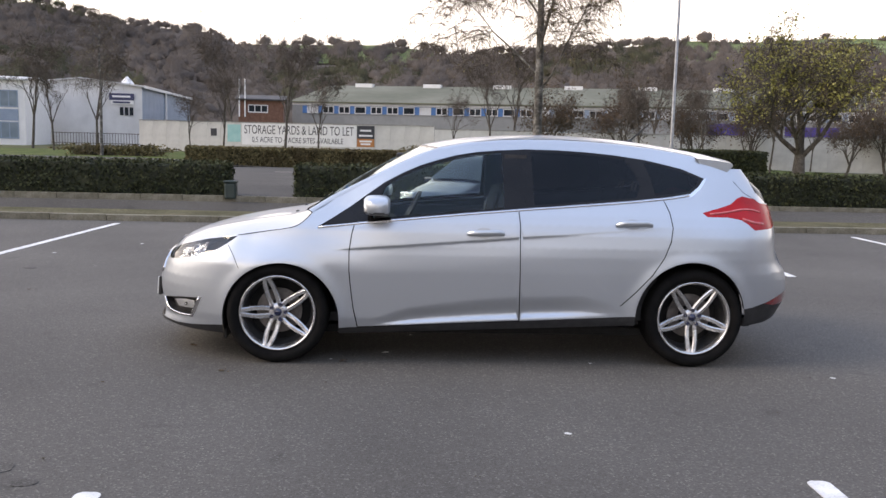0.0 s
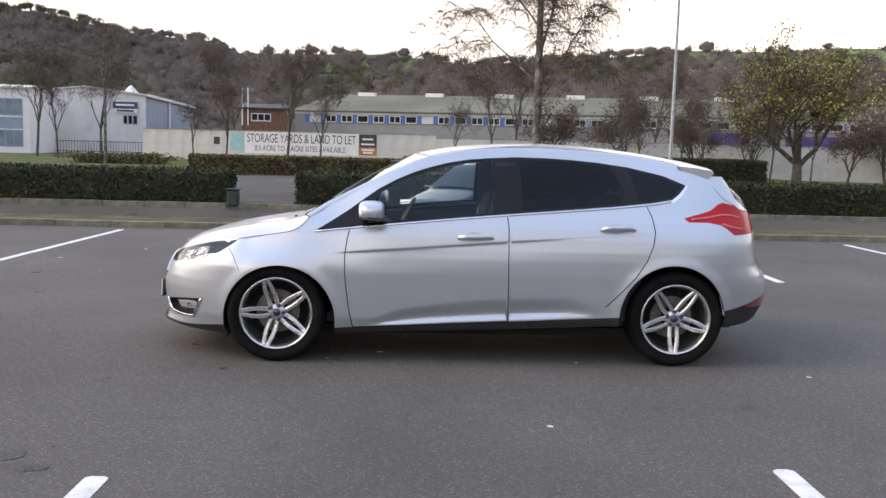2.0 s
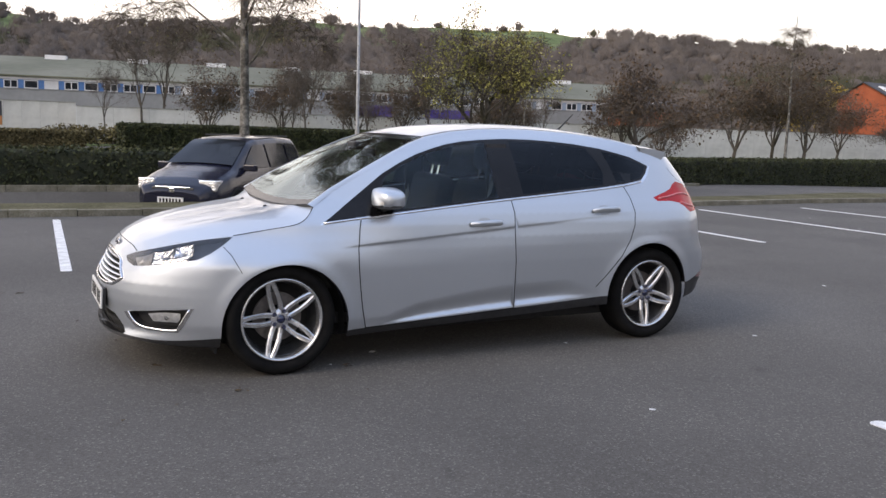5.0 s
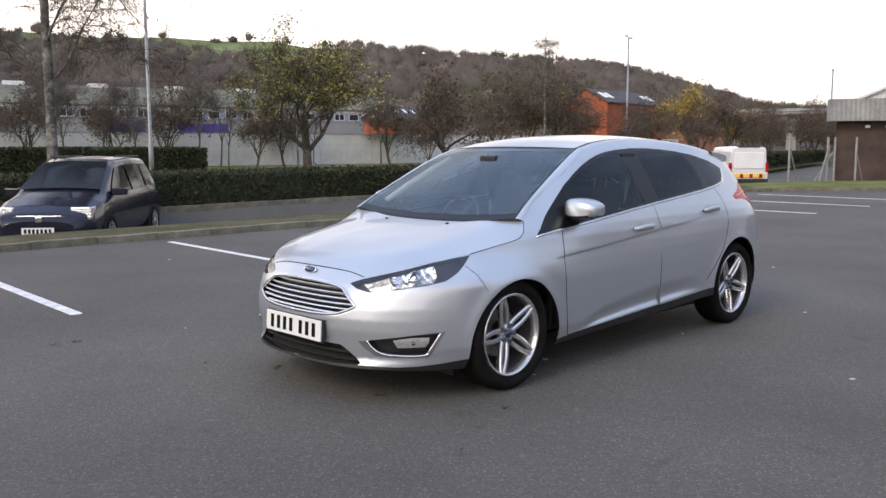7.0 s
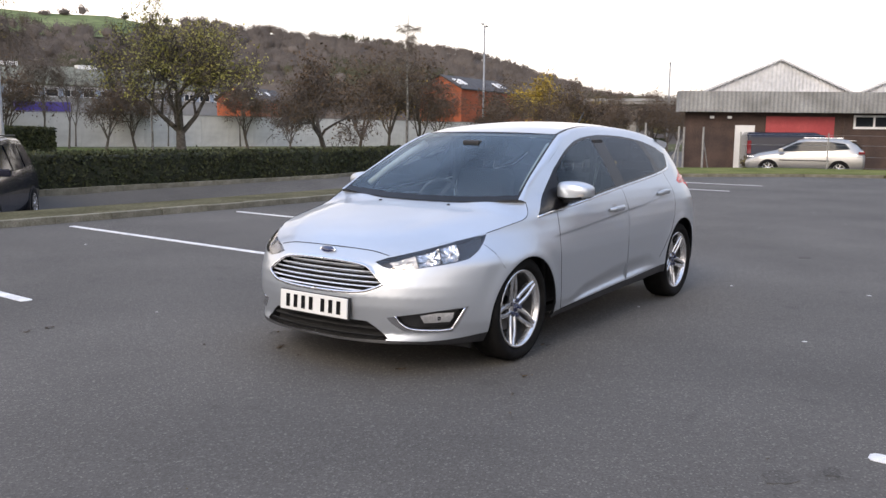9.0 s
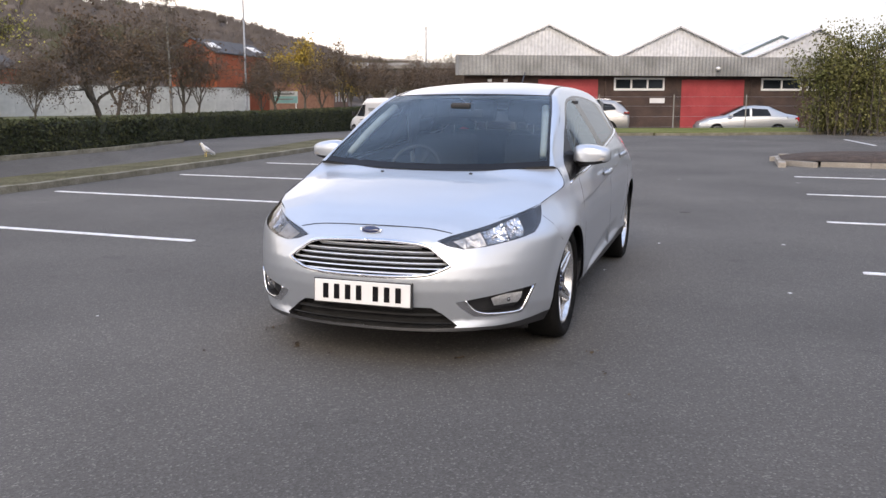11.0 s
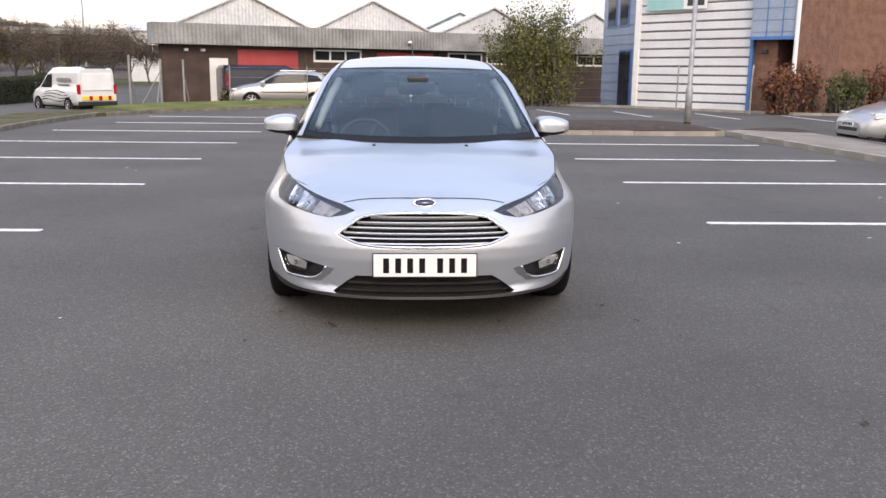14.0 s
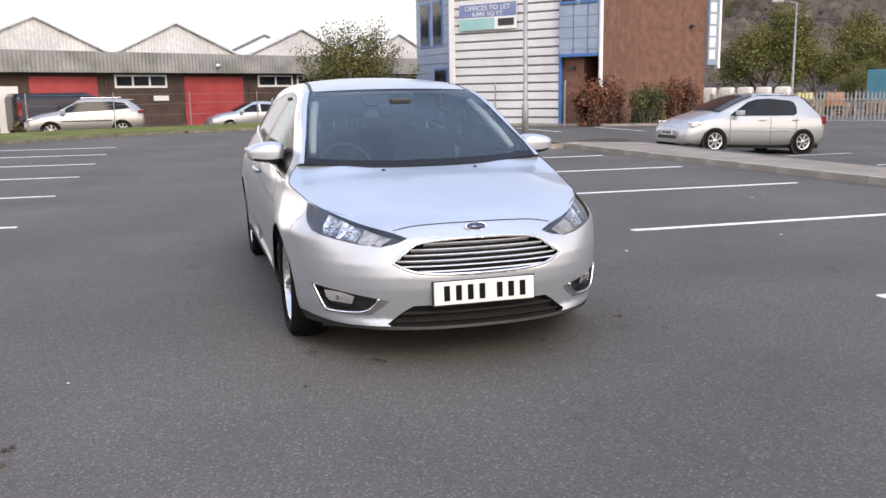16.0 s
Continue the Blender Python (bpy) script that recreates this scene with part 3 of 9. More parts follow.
def cards(centres, sizes, rng, flat=0.0, tri=False):
    """Small four-cornered leaves with random turns, as verts and faces."""
    n = len(centres)
    a = rng.normal(size=(n, 3))
    a[:, 2] *= 1 - flat
    a /= np.linalg.norm(a, axis=1)[:, None]
    b = np.cross(a, rng.normal(size=(n, 3)))
    b /= np.linalg.norm(b, axis=1)[:, None]
    s = np.asarray(sizes)[:, None]
    a, b = a * s, b * s * rng.uniform(0.45, 0.9, size=(n, 1))
    if tri:
        return np.stack([centres - a * 0.8 - b, centres + a, centres - a * 0.3 + b * 1.2], 1).reshape(-1, 3), np.arange(3 * n).reshape(n, 3)
    v = np.stack([centres - a, centres - b * 0.8, centres + a, centres + b], 1).reshape(-1, 3)
    f = np.arange(4 * n).reshape(n, 4)
    return v, f


def foliage(name, centres, sizes, material, parent, seed, label="", kind="", tri=False, facing=None):
    rng = np.random.default_rng(seed)
    v, f = cards(np.asarray(centres), sizes, rng, tri=tri)
    soft = None
    if facing is not None:
        # far canopy: every leaf shaded as part of one rounded crown
        t = v[f]
        n = np.cross(t[:, 1] - t[:, 0], t[:, 2] - t[:, 0])
        d = np.array(facing) - t[:, 0]
        turn = (n * d).sum(1) < 0
        f[turn] = f[turn][:, ::-1]
        d /= np.linalg.norm(d, axis=1)[:, None]
        soft = 0.5 * d + np.array([0, 0, 0.8]) + rng.normal(0, 0.14, d.shape)
        soft = np.repeat(soft / np.linalg.norm(soft, axis=1)[:, None], f.shape[1], axis=0)
    me = bpy.data.meshes.new(name)
    me.from_pydata(v.tolist(), [], f.tolist())
    me.update()
    if soft is not None:
        me.polygons.foreach_set("use_smooth", [True] * len(me.polygons))
        me.normals_split_custom_set_from_vertices(soft.tolist())
    ob = part(name, me, material, parent, label)
    if kind:
        ob["kind"] = kind
    return ob


ball = bmesh.new()
bmesh.ops.create_icosphere(ball, subdivisions=2, radius=1.0)
BALL_V, BALL_F = np.array([tuple(v.co) for v in ball.verts]), np.array([[v.index for v in f.verts] for f in ball.faces])
ball.free()


def far_wood(name, spots, material, seed, label):
    """A far wood as one mesh: every tree a lumpy crown lost in a loose cloud of twigs, shaded as one soft dome."""
    rng = np.random.default_rng(seed)
    vs, fs, ns, k = [], [], [], 0
    for x, y, z, h in spots:
        w = rng.uniform(0.42, 0.62) * h
        c, dim = np.array([x, y, z + 0.50 * h]), np.array([w, w, 0.46 * h])
        lump = BALL_V * (1 + rng.normal(0, 0.14, (len(BALL_V), 1)))
        vs.append(lump * dim * 0.56 + c)
        ns.append(BALL_V * 0.45)
        fs.append(BALL_F + k)
        k += len(BALL_V)
        n = 165
        d = rng.normal(size=(n, 3))
        d[:, 2] = np.abs(d[:, 2]) - 0.35
        d /= np.linalg.norm(d, axis=1)[:, None]
        p = c + d * dim * rng.uniform(0.50, 1.25, (n, 1))
        a, b = rng.normal(0, 0.45, (n, 3)) + d * 0.5 + np.array([0, 0, 0.9]), rng.normal(size=(n, 3))
        size = math.hypot(x + 3, y + 3) * rng.uniform(0.0006, 0.0015, (n, 1))
        vs.append(np.stack([p - a * size - b * size * 0.22, p + a * size * 1.2, p - a * size + b * size * 0.22], 1).reshape(-1, 3))
        ns.append(np.repeat(d * 0.45 + rng.normal(0, 0.10, d.shape), 3, axis=0))
        fs.append(np.arange(3 * n).reshape(n, 3) + k)
        k += 3 * n
    v, f, n = np.concatenate(vs), np.concatenate(fs), np.concatenate(ns)
    t = v[f]
    out = np.cross(t[:, 1] - t[:, 0], t[:, 2] - t[:, 0])
    near = np.array([-3.0, -3.0, 1.5]) - v
    near /= np.linalg.norm(near, axis=1)[:, None]
    n = n + 0.5 * near + np.array([0, 0, 0.7])
    turn = (out * near[f[:, 0]]).sum(1) < 0
    f[turn] = f[turn][:, ::-1]
    me = bpy.data.meshes.new(name)
    me.from_pydata(v.tolist(), [], f.tolist())
    me.update()
    me.polygons.foreach_set("use_smooth", [True] * len(me.polygons))
    me.normals_split_custom_set_from_vertices((n / np.linalg.norm(n, axis=1)[:, None]).tolist())
    return tagged(part(name, me, material), label, "woods", kind="stuff")


rng = np.random.default_rng(5)
brown, green = [], []
for _ in range(7400):
    az, f = rng.uniform(-60, 128), rng.uniform(0.0, 1.02) ** 0.8
    if -26 < az < 12:
        continue
    open_ = field_at(az, f)
    if open_ and rng.random() > (0.06 if f > 0.97 else 0.012):
        continue
    r, z = hill(az, f)
    h = rng.uniform(5.5, 8.5) * (0.8 if f > 0.9 else 1.0) * (0.85 if open_ else 1.0)
    spot = (-3 + r * math.cos(radians(az)), -3 + r * math.sin(radians(az)), z, h)
    (green if (math.sin(az * 0.35) + math.sin(f * 9 + az * 0.1) + rng.normal() * 0.6 > 1.2) else brown).append(spot)
for mid, wide, count in ((90.0, 0.9, 6), (93.2, 0.5, 4), (96.0, 1.1, 7), (99.2, 0.8, 5), (60.0, 1.0, 3), (66.0, 1.5, 4), (71.0, 0.8, 3)):
    # clumps of hedgerow trees along the skyline
    for _ in range(count):
        az, f = mid + rng.normal(0, wide), rng.uniform(0.975, 1.0)
        r, z = hill(az, f)
        brown.append((-3 + r * math.cos(radians(az)), -3 + r * math.sin(radians(az)), z - 1.0, rng.uniform(4.5, 11.0)))
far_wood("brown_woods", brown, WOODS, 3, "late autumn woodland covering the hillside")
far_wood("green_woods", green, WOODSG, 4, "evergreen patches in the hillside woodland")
g = Geo()
for a0, a1 in ((53.0, 73.0), (87.5, 101.3)):
    aa = np.linspace(a0, a1, 30)
    g.grid([[(-3 + math.cos(radians(a)) * hill(a, f)[0], -3 + math.sin(radians(a)) * hill(a, f)[0], hill(a, f)[1] + 0.8) for a in aa] for f in np.linspace(0.74, 1.0, 9)])
tagged(part("hill_pasture", g, FIELD, smooth=True), "bright green pasture on the hilltop", "field", kind="structure")


# ---- the silver hatchback ----
def car_paint(name, a, b, rough=0.34, metal=0.75, coat=1.0, spec=0.5):
    m = surf(name, a, b, 900.0, rough, metal, coat=coat, fine=0.0, spec=spec)
    return m


SILVER = car_paint("silver_metallic_paint", (0.480, 0.515, 0.548), (0.570, 0.608, 0.650), 0.39, 0.78, 0.65)
CHROME = surf("chrome", (0.72, 0.72, 0.73), (0.78, 0.78, 0.79), 5.0, 0.16, 1.0)
BARSATIN = surf("bright_grille_bar", (0.78, 0.79, 0.80), (0.86, 0.87, 0.88), 30.0, 0.38, 0.55)
SATIN = surf("satin_silver_alloy", (0.64, 0.64, 0.64), (0.73, 0.73, 0.73), 40.0, 0.27, 0.9)
BLACKPL = surf("black_plastic", (0.012, 0.012, 0.013), (0.022, 0.022, 0.023), 20.0, 0.45, bump=0.05, bscale=300)
BLACKGL = surf("gloss_black_trim", (0.006, 0.006, 0.007), (0.010, 0.010, 0.011), 5.0, 0.22, spec=0.25)
RUBBER = surf("tyre_rubber", (0.006, 0.006, 0.006), (0.011, 0.0105, 0.010), 14.0, 0.85, bump=0.15, bscale=90, spec=0.12)
LINER = surf("dark_wheel_arch_liner", (0.006, 0.006, 0.006), (0.012, 0.012, 0.012), 20.0, 0.9)
# Dark colour stands in for the shade behind the spokes.
BARREL = surf("shade_dark_rim_barrel", (0.035, 0.035, 0.036), (0.065, 0.064, 0.063), 20.0, 0.6, 0.3)
DISC = surf("brake_disc_iron", (0.14, 0.13, 0.125), (0.22, 0.20, 0.19), 30.0, 0.45, 0.8)
SEAT = surf("charcoal_seat_cloth", (0.022, 0.023, 0.026), (0.04, 0.041, 0.045), 40.0, 0.95, bump=0.2, bscale=200)
CABIN = surf("dark_grey_cabin_plastic", (0.025, 0.025, 0.027), (0.04, 0.04, 0.042), 20.0, 0.7)
HEADLIN = surf("pale_grey_headlining", (0.34, 0.34, 0.33), (0.4, 0.4, 0.39), 20.0, 0.95)
LENS = glass("clear_lamp_lens", (0.95, 0.96, 0.97), ior=1.75)
# Lifted from near-black: part of the lens's sky reflection is painted here.
LAMPDARK = surf("sky_tinted_lamp_bezel", (0.024, 0.025, 0.030), (0.038, 0.040, 0.046), 8.0, 0.35)
PALETRIM = surf("pale_pillar_lining", (0.50, 0.52, 0.50), (0.58, 0.60, 0.57), 20.0, 0.9)
REFLECT = surf("lamp_reflector", (0.68, 0.69, 0.70), (0.94, 0.94, 0.95), 34.0, 0.14, 1.0, bump=0.8, bscale=34)
CLOUDY = surf("cloudy_indicator_reflector", (0.42, 0.41, 0.40), (0.60, 0.58, 0.56), 30.0, 0.3, 0.7, bump=0.4, bscale=40)
FOGWHITE = surf("bright_fog_reflector", (0.70, 0.70, 0.70), (0.86, 0.86, 0.86), 60.0, 0.25, 0.25, bump=0.3, bscale=60)
LAMPPINK = surf("pale_red_lamp_plastic", (0.55, 0.10, 0.11), (0.66, 0.18, 0.18), 20.0, 0.2, coat=0.3)
TAILRED = surf("red_tail_lamp", (0.36, 0.006, 0.010), (0.48, 0.012, 0.016), 6.0, 0.25, coat=0.15, spec=0.2)
DEEPRED = surf("dark_red_reflector", (0.16, 0.008, 0.012), (0.22, 0.012, 0.016), 6.0, 0.15, coat=1.0)
PLATEW = surf("white_plate", (0.70, 0.70, 0.68), (0.76, 0.76, 0.74), 3.0, 0.35)
BADGE = surf("blue_badge", (0.008, 0.014, 0.05), (0.012, 0.02, 0.07), 6.0, 0.2, coat=1.0)
SCREEN = glass("windscreen_glass", (0.80, 0.88, 0.90), ior=1.70, sheen=(0.86, 0.97, 1.0))
SIDEGL = glass("side_window_glass", (0.80, 0.90, 0.90), ior=1.42, sheen=(0.78, 0.88, 0.95))
PRIVACY = glass("dark_privacy_glass", (0.10, 0.10, 0.105), ior=1.36, sheen=(0.80, 0.86, 0.92))


def spline(pts, n=16):
    """A smooth curve through points (Catmull-Rom)."""
    p = [np.array(q, float) for q in pts]
    p = [2 * p[0] - p[1]] + p + [2 * p[-1] - p[-2]]
    out = []
    for i in range(1, len(p) - 2):
        for k in range(n):
            t = k / n
            out.append(0.5 * ((2 * p[i]) + (p[i + 1] - p[i - 1]) * t + (2 * p[i - 1] - 5 * p[i] + 4 * p[i + 1] - p[i + 2]) * t * t + (3 * p[i] - p[i - 1] - 3 * p[i + 1] + p[i + 2]) * t ** 3))
    out.append(p[-2])
    return np.array(out)


# plan of the body at hip height, from the middle of the nose round one flank to the middle of the tail
PLAN = spline([(-2.200, 0.0), (-2.190, -0.20), (-2.150, -0.40), (-2.065, -0.58), (-1.915, -0.735), (-1.72, -0.845), (-1.52, -0.892), (-1.30, -0.905), (-0.90, -0.902), (-0.40, -0.902), (0.20, -0.905),
               (0.80, -0.908), (1.25, -0.912), (1.52, -0.898), (1.74, -0.850), (1.92, -0.745), (2.045, -0.56), (2.105, -0.32), (2.125, 0.0)])
ARC = np.concatenate([[0], np.cumsum(np.linalg.norm(np.diff(PLAN, axis=0), axis=1))])
TANG = np.gradient(PLAN, axis=0)
TANG /= np.linalg.norm(TANG, axis=1)[:, None]
# the plan runs nose to tail on the y < 0 side, so its outward normal is to the right of the heading
NORM = np.stack([TANG[:, 1], -TANG[:, 0]], 1)
NORM[0], NORM[-1] = (-1, 0), (1, 0)
SMAX = float(ARC[-1])

NOSE = [(0.10, -0.14), (0.14, -0.05), (0.19, 0.005), (0.215, 0.0), (0.25, -0.022), (0.32, -0.012), (0.40, 0.0), (0.46, 0.0), (0.52, -0.012), (0.58, -0.04), (0.64, -0.078), (0.70, -0.135), (0.75, -0.20), (0.80, -0.28), (0.90, -0.45), (1.5, -1.4)]
FLANK = [(0.10, -0.10), (0.18, -0.055), (0.24, -0.026), (0.30, -0.012), (0.60, 0.0), (0.70, 0.0), (0.76, -0.004), (0.84, -0.016), (0.90, -0.034), (0.96, -0.060), (1.00, -0.082), (1.05, -0.110), (1.10, -0.139), (1.20, -0.200), (1.30, -0.265),
         (1.345, -0.298), (1.385, -0.330), (1.415, -0.360), (1.44, -0.41), (1.5, -0.55)]
TAIL = [(0.10, -0.40), (0.22, -0.28), (0.27, -0.15), (0.31, -0.07), (0.41, -0.008), (0.49, 0.0), (0.56, -0.008), (0.61, -0.03), (0.68, -0.09), (0.76, -0.118), (0.885, -0.115), (1.0, -0.14), (1.12, -0.20), (1.2, -0.29), (1.3, -0.42), (1.45, -0.62)]


def crease_z(x):
    return 0.725 + 0.0825 * (x + 1.0)


def lowline_z(x):
    return interp(x, [(-0.75, 0.295), (-0.5, 0.371), (-0.1, 0.425), (0.2, 0.45), (0.6, 0.46), (0.78, 0.40), (0.9, 0.33)])


def sill_z(x):
    return 0.232 + 0.0545 * (x + 0.96)


def body(s, z):
    """The point of the body's skin at s metres round the plan and at height z."""
    x, y = np.interp(s, ARC, PLAN[:, 0]), np.interp(s, ARC, PLAN[:, 1])
    nx, ny = np.interp(s, ARC, NORM[:, 0]), np.interp(s, ARC, NORM[:, 1])
    k = math.hypot(nx, ny)
    nx, ny = nx / k, ny / k
    d = interp(z, FLANK)
    d += -0.050 * sstep(z, 0.62, 0.86) * sstep(-x, 0.55, 1.15) - 0.055 * sstep(z, 0.84, 1.0) * sstep(-x, 0.40, 1.0)
    d += -0.035 * sstep(z, 0.80, 1.05) * sstep(x, 0.9, 1.7)
    d += -0.058 * sstep(z, 0.62, 0.80) * sstep(-x, 1.10, 1.55)
    under = crease_z(x) - z
    d += -0.0062 * sstep(under, 0.0, 0.013) * (1 - sstep(under, 0.013, 0.17)) * sstep(x, -1.02, -0.80) * (1 - 0.75 * sstep(x, -0.1, 0.9)) * (1 - sstep(x, 0.95, 1.15))
    if -0.78 < x < 0.9:
        sill = sill_z(x)
        rel = (z - sill) / max(0.03, lowline_z(x) - sill)
        d += -0.022 * sstep(1.05 - rel, 0.0, 0.7) * sstep(rel, 0.05, 0.32) * sstep(x, -0.75, -0.45) * (1 - sstep(x, 0.35, 0.85))
    # the arches stand a little proud
    for cx, cz, r in ((-1.30, 0.295, 0.35), (1.285, 0.322, 0.358)):
        q = math.hypot(x - cx, z - cz)
        d += 0.012 * math.exp(-((q - r) / 0.05) ** 2) * (1 - sstep(z, 0.55, 0.8) * 0.4)
    wf, wr, ws = max(0.0, -nx) ** 2, max(0.0, nx) ** 2, ny * ny
    disp = wf * interp(z, NOSE) + ws * d + wr * interp(z, TAIL)
    return Vector((x + nx * disp, y + ny * disp, z))


def body_normal(s, z):
    a, b = body(s + 0.006, z) - body(s - 0.006, z), body(s, z + 0.006) - body(s, z - 0.006)
    n = a.cross(b)
    if s < 0.01 or s > SMAX - 0.01:
        n.y = 0.0
    return n.normalized() if n.y < 0 or abs(n.x) > abs(n.y) else -n.normalized()


def s_of_x(x, z):
    lo, hi = 0.25, SMAX - 0.25
    for _ in range(30):
        m = (lo + hi) / 2
        lo, hi = (m, hi) if body(m, z).x < x else (lo, m)
    return (lo + hi) / 2


def s_of_y(y, z, tail=False):
    lo, hi = (SMAX * 0.75, SMAX) if tail else (0.0, 1.25)
    for _ in range(30):
        m = (lo + hi) / 2
        if tail:
            lo, hi = (m, hi) if body(m, z).y < -abs(y) else (lo, m)
        else:
            lo, hi = (m, hi) if body(m, z).y > -abs(y) else (lo, m)
    return (lo + hi) / 2


def X(*pts):
    return [(s_of_x(x, z), z) for x, z in pts]


def Y(*pts):
    return [(s_of_y(y, z), z) for y, z in pts]


def YT(*pts):
    return [(s_of_y(y, z, True), z) for y, z in pts]


# outlines on the skin
HOOD_LINE = Y((0.0, 0.705), (0.15, 0.704), (0.31, 0.697), (0.42, 0.678), (0.50, 0.690), (0.58, 0.714)) + X((-1.88, 0.740), (-1.74, 0.765), (-1.575, 0.792), (-1.40, 0.822), (-1.25, 0.848), (-1.19, 0.872), (-1.15, 0.905), (-1.115, 0.945))
PILLAR_LINE = X((-1.115, 0.945), (-0.98, 1.030), (-0.85, 1.098), (-0.70, 1.175), (-0.55, 1.250), (-0.42, 1.308), (-0.30, 1.350))
ROOF_LINE = X((-0.30, 1.350), (-0.12, 1.388), (0.08, 1.408), (0.27, 1.417), (0.46, 1.418), (0.66, 1.412), (0.86, 1.400), (1.06, 1.380), (1.22, 1.357), (1.36, 1.330))
BACK_LINE = X((1.36, 1.330), (1.50, 1.300), (1.60, 1.270))
TOP_LINE = HOOD_LINE + PILLAR_LINE[1:] + ROOF_LINE[1:] + BACK_LINE[1:] + YT((0.45, 1.265), (0.2, 1.262), (0.0, 1.26))
BOTTOM = [(SMAX, 0.30), (s_of_y(0.45, 0.30, True), 0.30), (s_of_x(1.96, 0.315), 0.315), (s_of_x(1.80, 0.285), 0.285), (s_of_x(1.62, 0.27), 0.27), (s_of_x(0.93, 0.275), 0.275), (s_of_x(-0.92, 0.195), 0.195), (s_of_x(-1.66, 0.178), 0.178), (s_of_x(-1.86, 0.183), 0.183), (s_of_y(0.58, 0.197), 0.197), (s_of_y(0.40, 0.198), 0.198), (0.0, 0.198)]
SIDE_OUTLINE = TOP_LINE + BOTTOM


def arc_poly(cx, cz, rx, rz, z0):
    """An arch with legs that run down below the sill."""
    pts = [(cx + rx * math.cos(a), cz + rz * math.sin(a)) for a in np.linspace(math.pi * 1.02, -math.pi * 0.02, 26)]
    pts = [(cx - rx, z0)] + pts + [(cx + rx, z0)]
    return [(s_of_x(x, max(z, 0.1)), z) for x, z in pts]


ARCH_F, ARCH_R = arc_poly(-1.300, 0.280, 0.362, 0.360, 0.02), arc_poly(1.282, 0.320, 0.358, 0.366, 0.02)
GLASS_OUT = X((-1.075, 0.862), (-0.80, 0.897), (-0.50, 0.930), (-0.15, 0.965), (0.20, 0.997), (0.61, 1.032), (0.90, 1.058), (1.135, 1.084), (1.285, 1.108), (1.345, 1.150), (1.395, 1.205),
              (1.245, 1.265), (1.01, 1.316), (0.80, 1.343), (0.625, 1.357), (0.44, 1.365), (0.244, 1.366), (0.056, 1.355), (-0.08, 1.342), (-0.207, 1.320), (-0.32, 1.290), (-0.43, 1.255), (-0.55, 1.203), (-0.67, 1.138), (-0.77, 1.066), (-0.873, 0.990), (-0.98, 0.920))
CHROME_OUT = X((-1.095, 0.848), (-0.80, 0.879), (-0.50, 0.912), (-0.15, 0.947), (0.20, 0.979), (0.61, 1.014), (0.90, 1.040), (1.135, 1.065), (1.292, 1.088), (1.362, 1.140), (1.412, 1.205), (1.395, 1.205), (1.345, 1.150), (1.285, 1.108), (1.135, 1.084), (0.90, 1.058), (0.61, 1.032), (0.20, 0.997), (-0.15, 0.965), (-0.50, 0.930), (-0.80, 0.897), (-1.075, 0.862))
WIN_F = X((-0.745, 0.918), (-0.50, 0.944), (-0.15, 0.979), (0.085, 1.000), (0.082, 1.340), (-0.08, 1.325), (-0.20, 1.303), (-0.32, 1.272), (-0.43, 1.236), (-0.55, 1.183), (-0.66, 1.118))
WIN_R = X((0.275, 1.018), (0.61, 1.047), (0.93, 1.076), (0.96, 1.15), (0.935, 1.23), (0.875, 1.316), (0.625, 1.341), (0.44, 1.349), (0.27, 1.351))
WIN_Q = X((1.055, 1.092), (1.135, 1.099), (1.275, 1.122), (1.325, 1.158), (1.365, 1.203), (1.20, 1.262), (1.00, 1.302), (1.035, 1.20))
GRILLE = Y((0.0, 0.649), (0.12, 0.648), (0.22, 0.643), (0.30, 0.633), (0.345, 0.620), (0.40, 0.582), (0.455, 0.540), (0.462, 0.530), (0.45, 0.518), (0.40, 0.492), (0.345, 0.473), (0.25, 0.463), (0.12, 0.459), (0.0, 0.458))
GRILLE_IN = Y((0.0, 0.637), (0.12, 0.636), (0.22, 0.631), (0.295, 0.621), (0.335, 0.609), (0.385, 0.574), (0.437, 0.534), (0.437, 0.527), (0.388, 0.503), (0.335, 0.485), (0.25, 0.475), (0.12, 0.471), (0.0, 0.470))
HEADLAMP = [(0.382, 0.644), (0.44, 0.620), (0.526, 0.605), (0.64, 0.615), (0.764, 0.633), (0.87, 0.648), (0.968, 0.666), (1.05, 0.705), (1.12, 0.748), (1.172, 0.787), (1.05, 0.775), (0.934, 0.760), (0.80, 0.735), (0.662, 0.708), (0.55, 0.687), (0.458, 0.668)]
LAMP_A = [(0.470, 0.650), (0.55, 0.672), (0.638, 0.692), (0.660, 0.626), (0.60, 0.616), (0.535, 0.611)]
LAMP_B = [(0.645, 0.694), (0.722, 0.712), (0.798, 0.728), (0.798, 0.648), (0.730, 0.638), (0.666, 0.628)]
LAMP_C = [(0.803, 0.729), (0.870, 0.743), (0.922, 0.748), (0.928, 0.700), (0.900, 0.664), (0.803, 0.649)]
FOG = Y((0.465, 0.345), (0.49, 0.312), (0.545, 0.268), (0.62, 0.260), (0.742, 0.260), (0.768, 0.300), (0.803, 0.402), (0.70, 0.385), (0.58, 0.365))
FOG_IN = Y((0.512, 0.353), (0.53, 0.320), (0.568, 0.288), (0.63, 0.275), (0.733, 0.274), (0.757, 0.308), (0.790, 0.394), (0.70, 0.3845), (0.58, 0.3645))
FOG_LAMP = [(0.671, 0.353), (0.77, 0.362), (0.873, 0.366), (0.870, 0.335), (0.850, 0.312), (0.760, 0.308), (0.696, 0.310)]
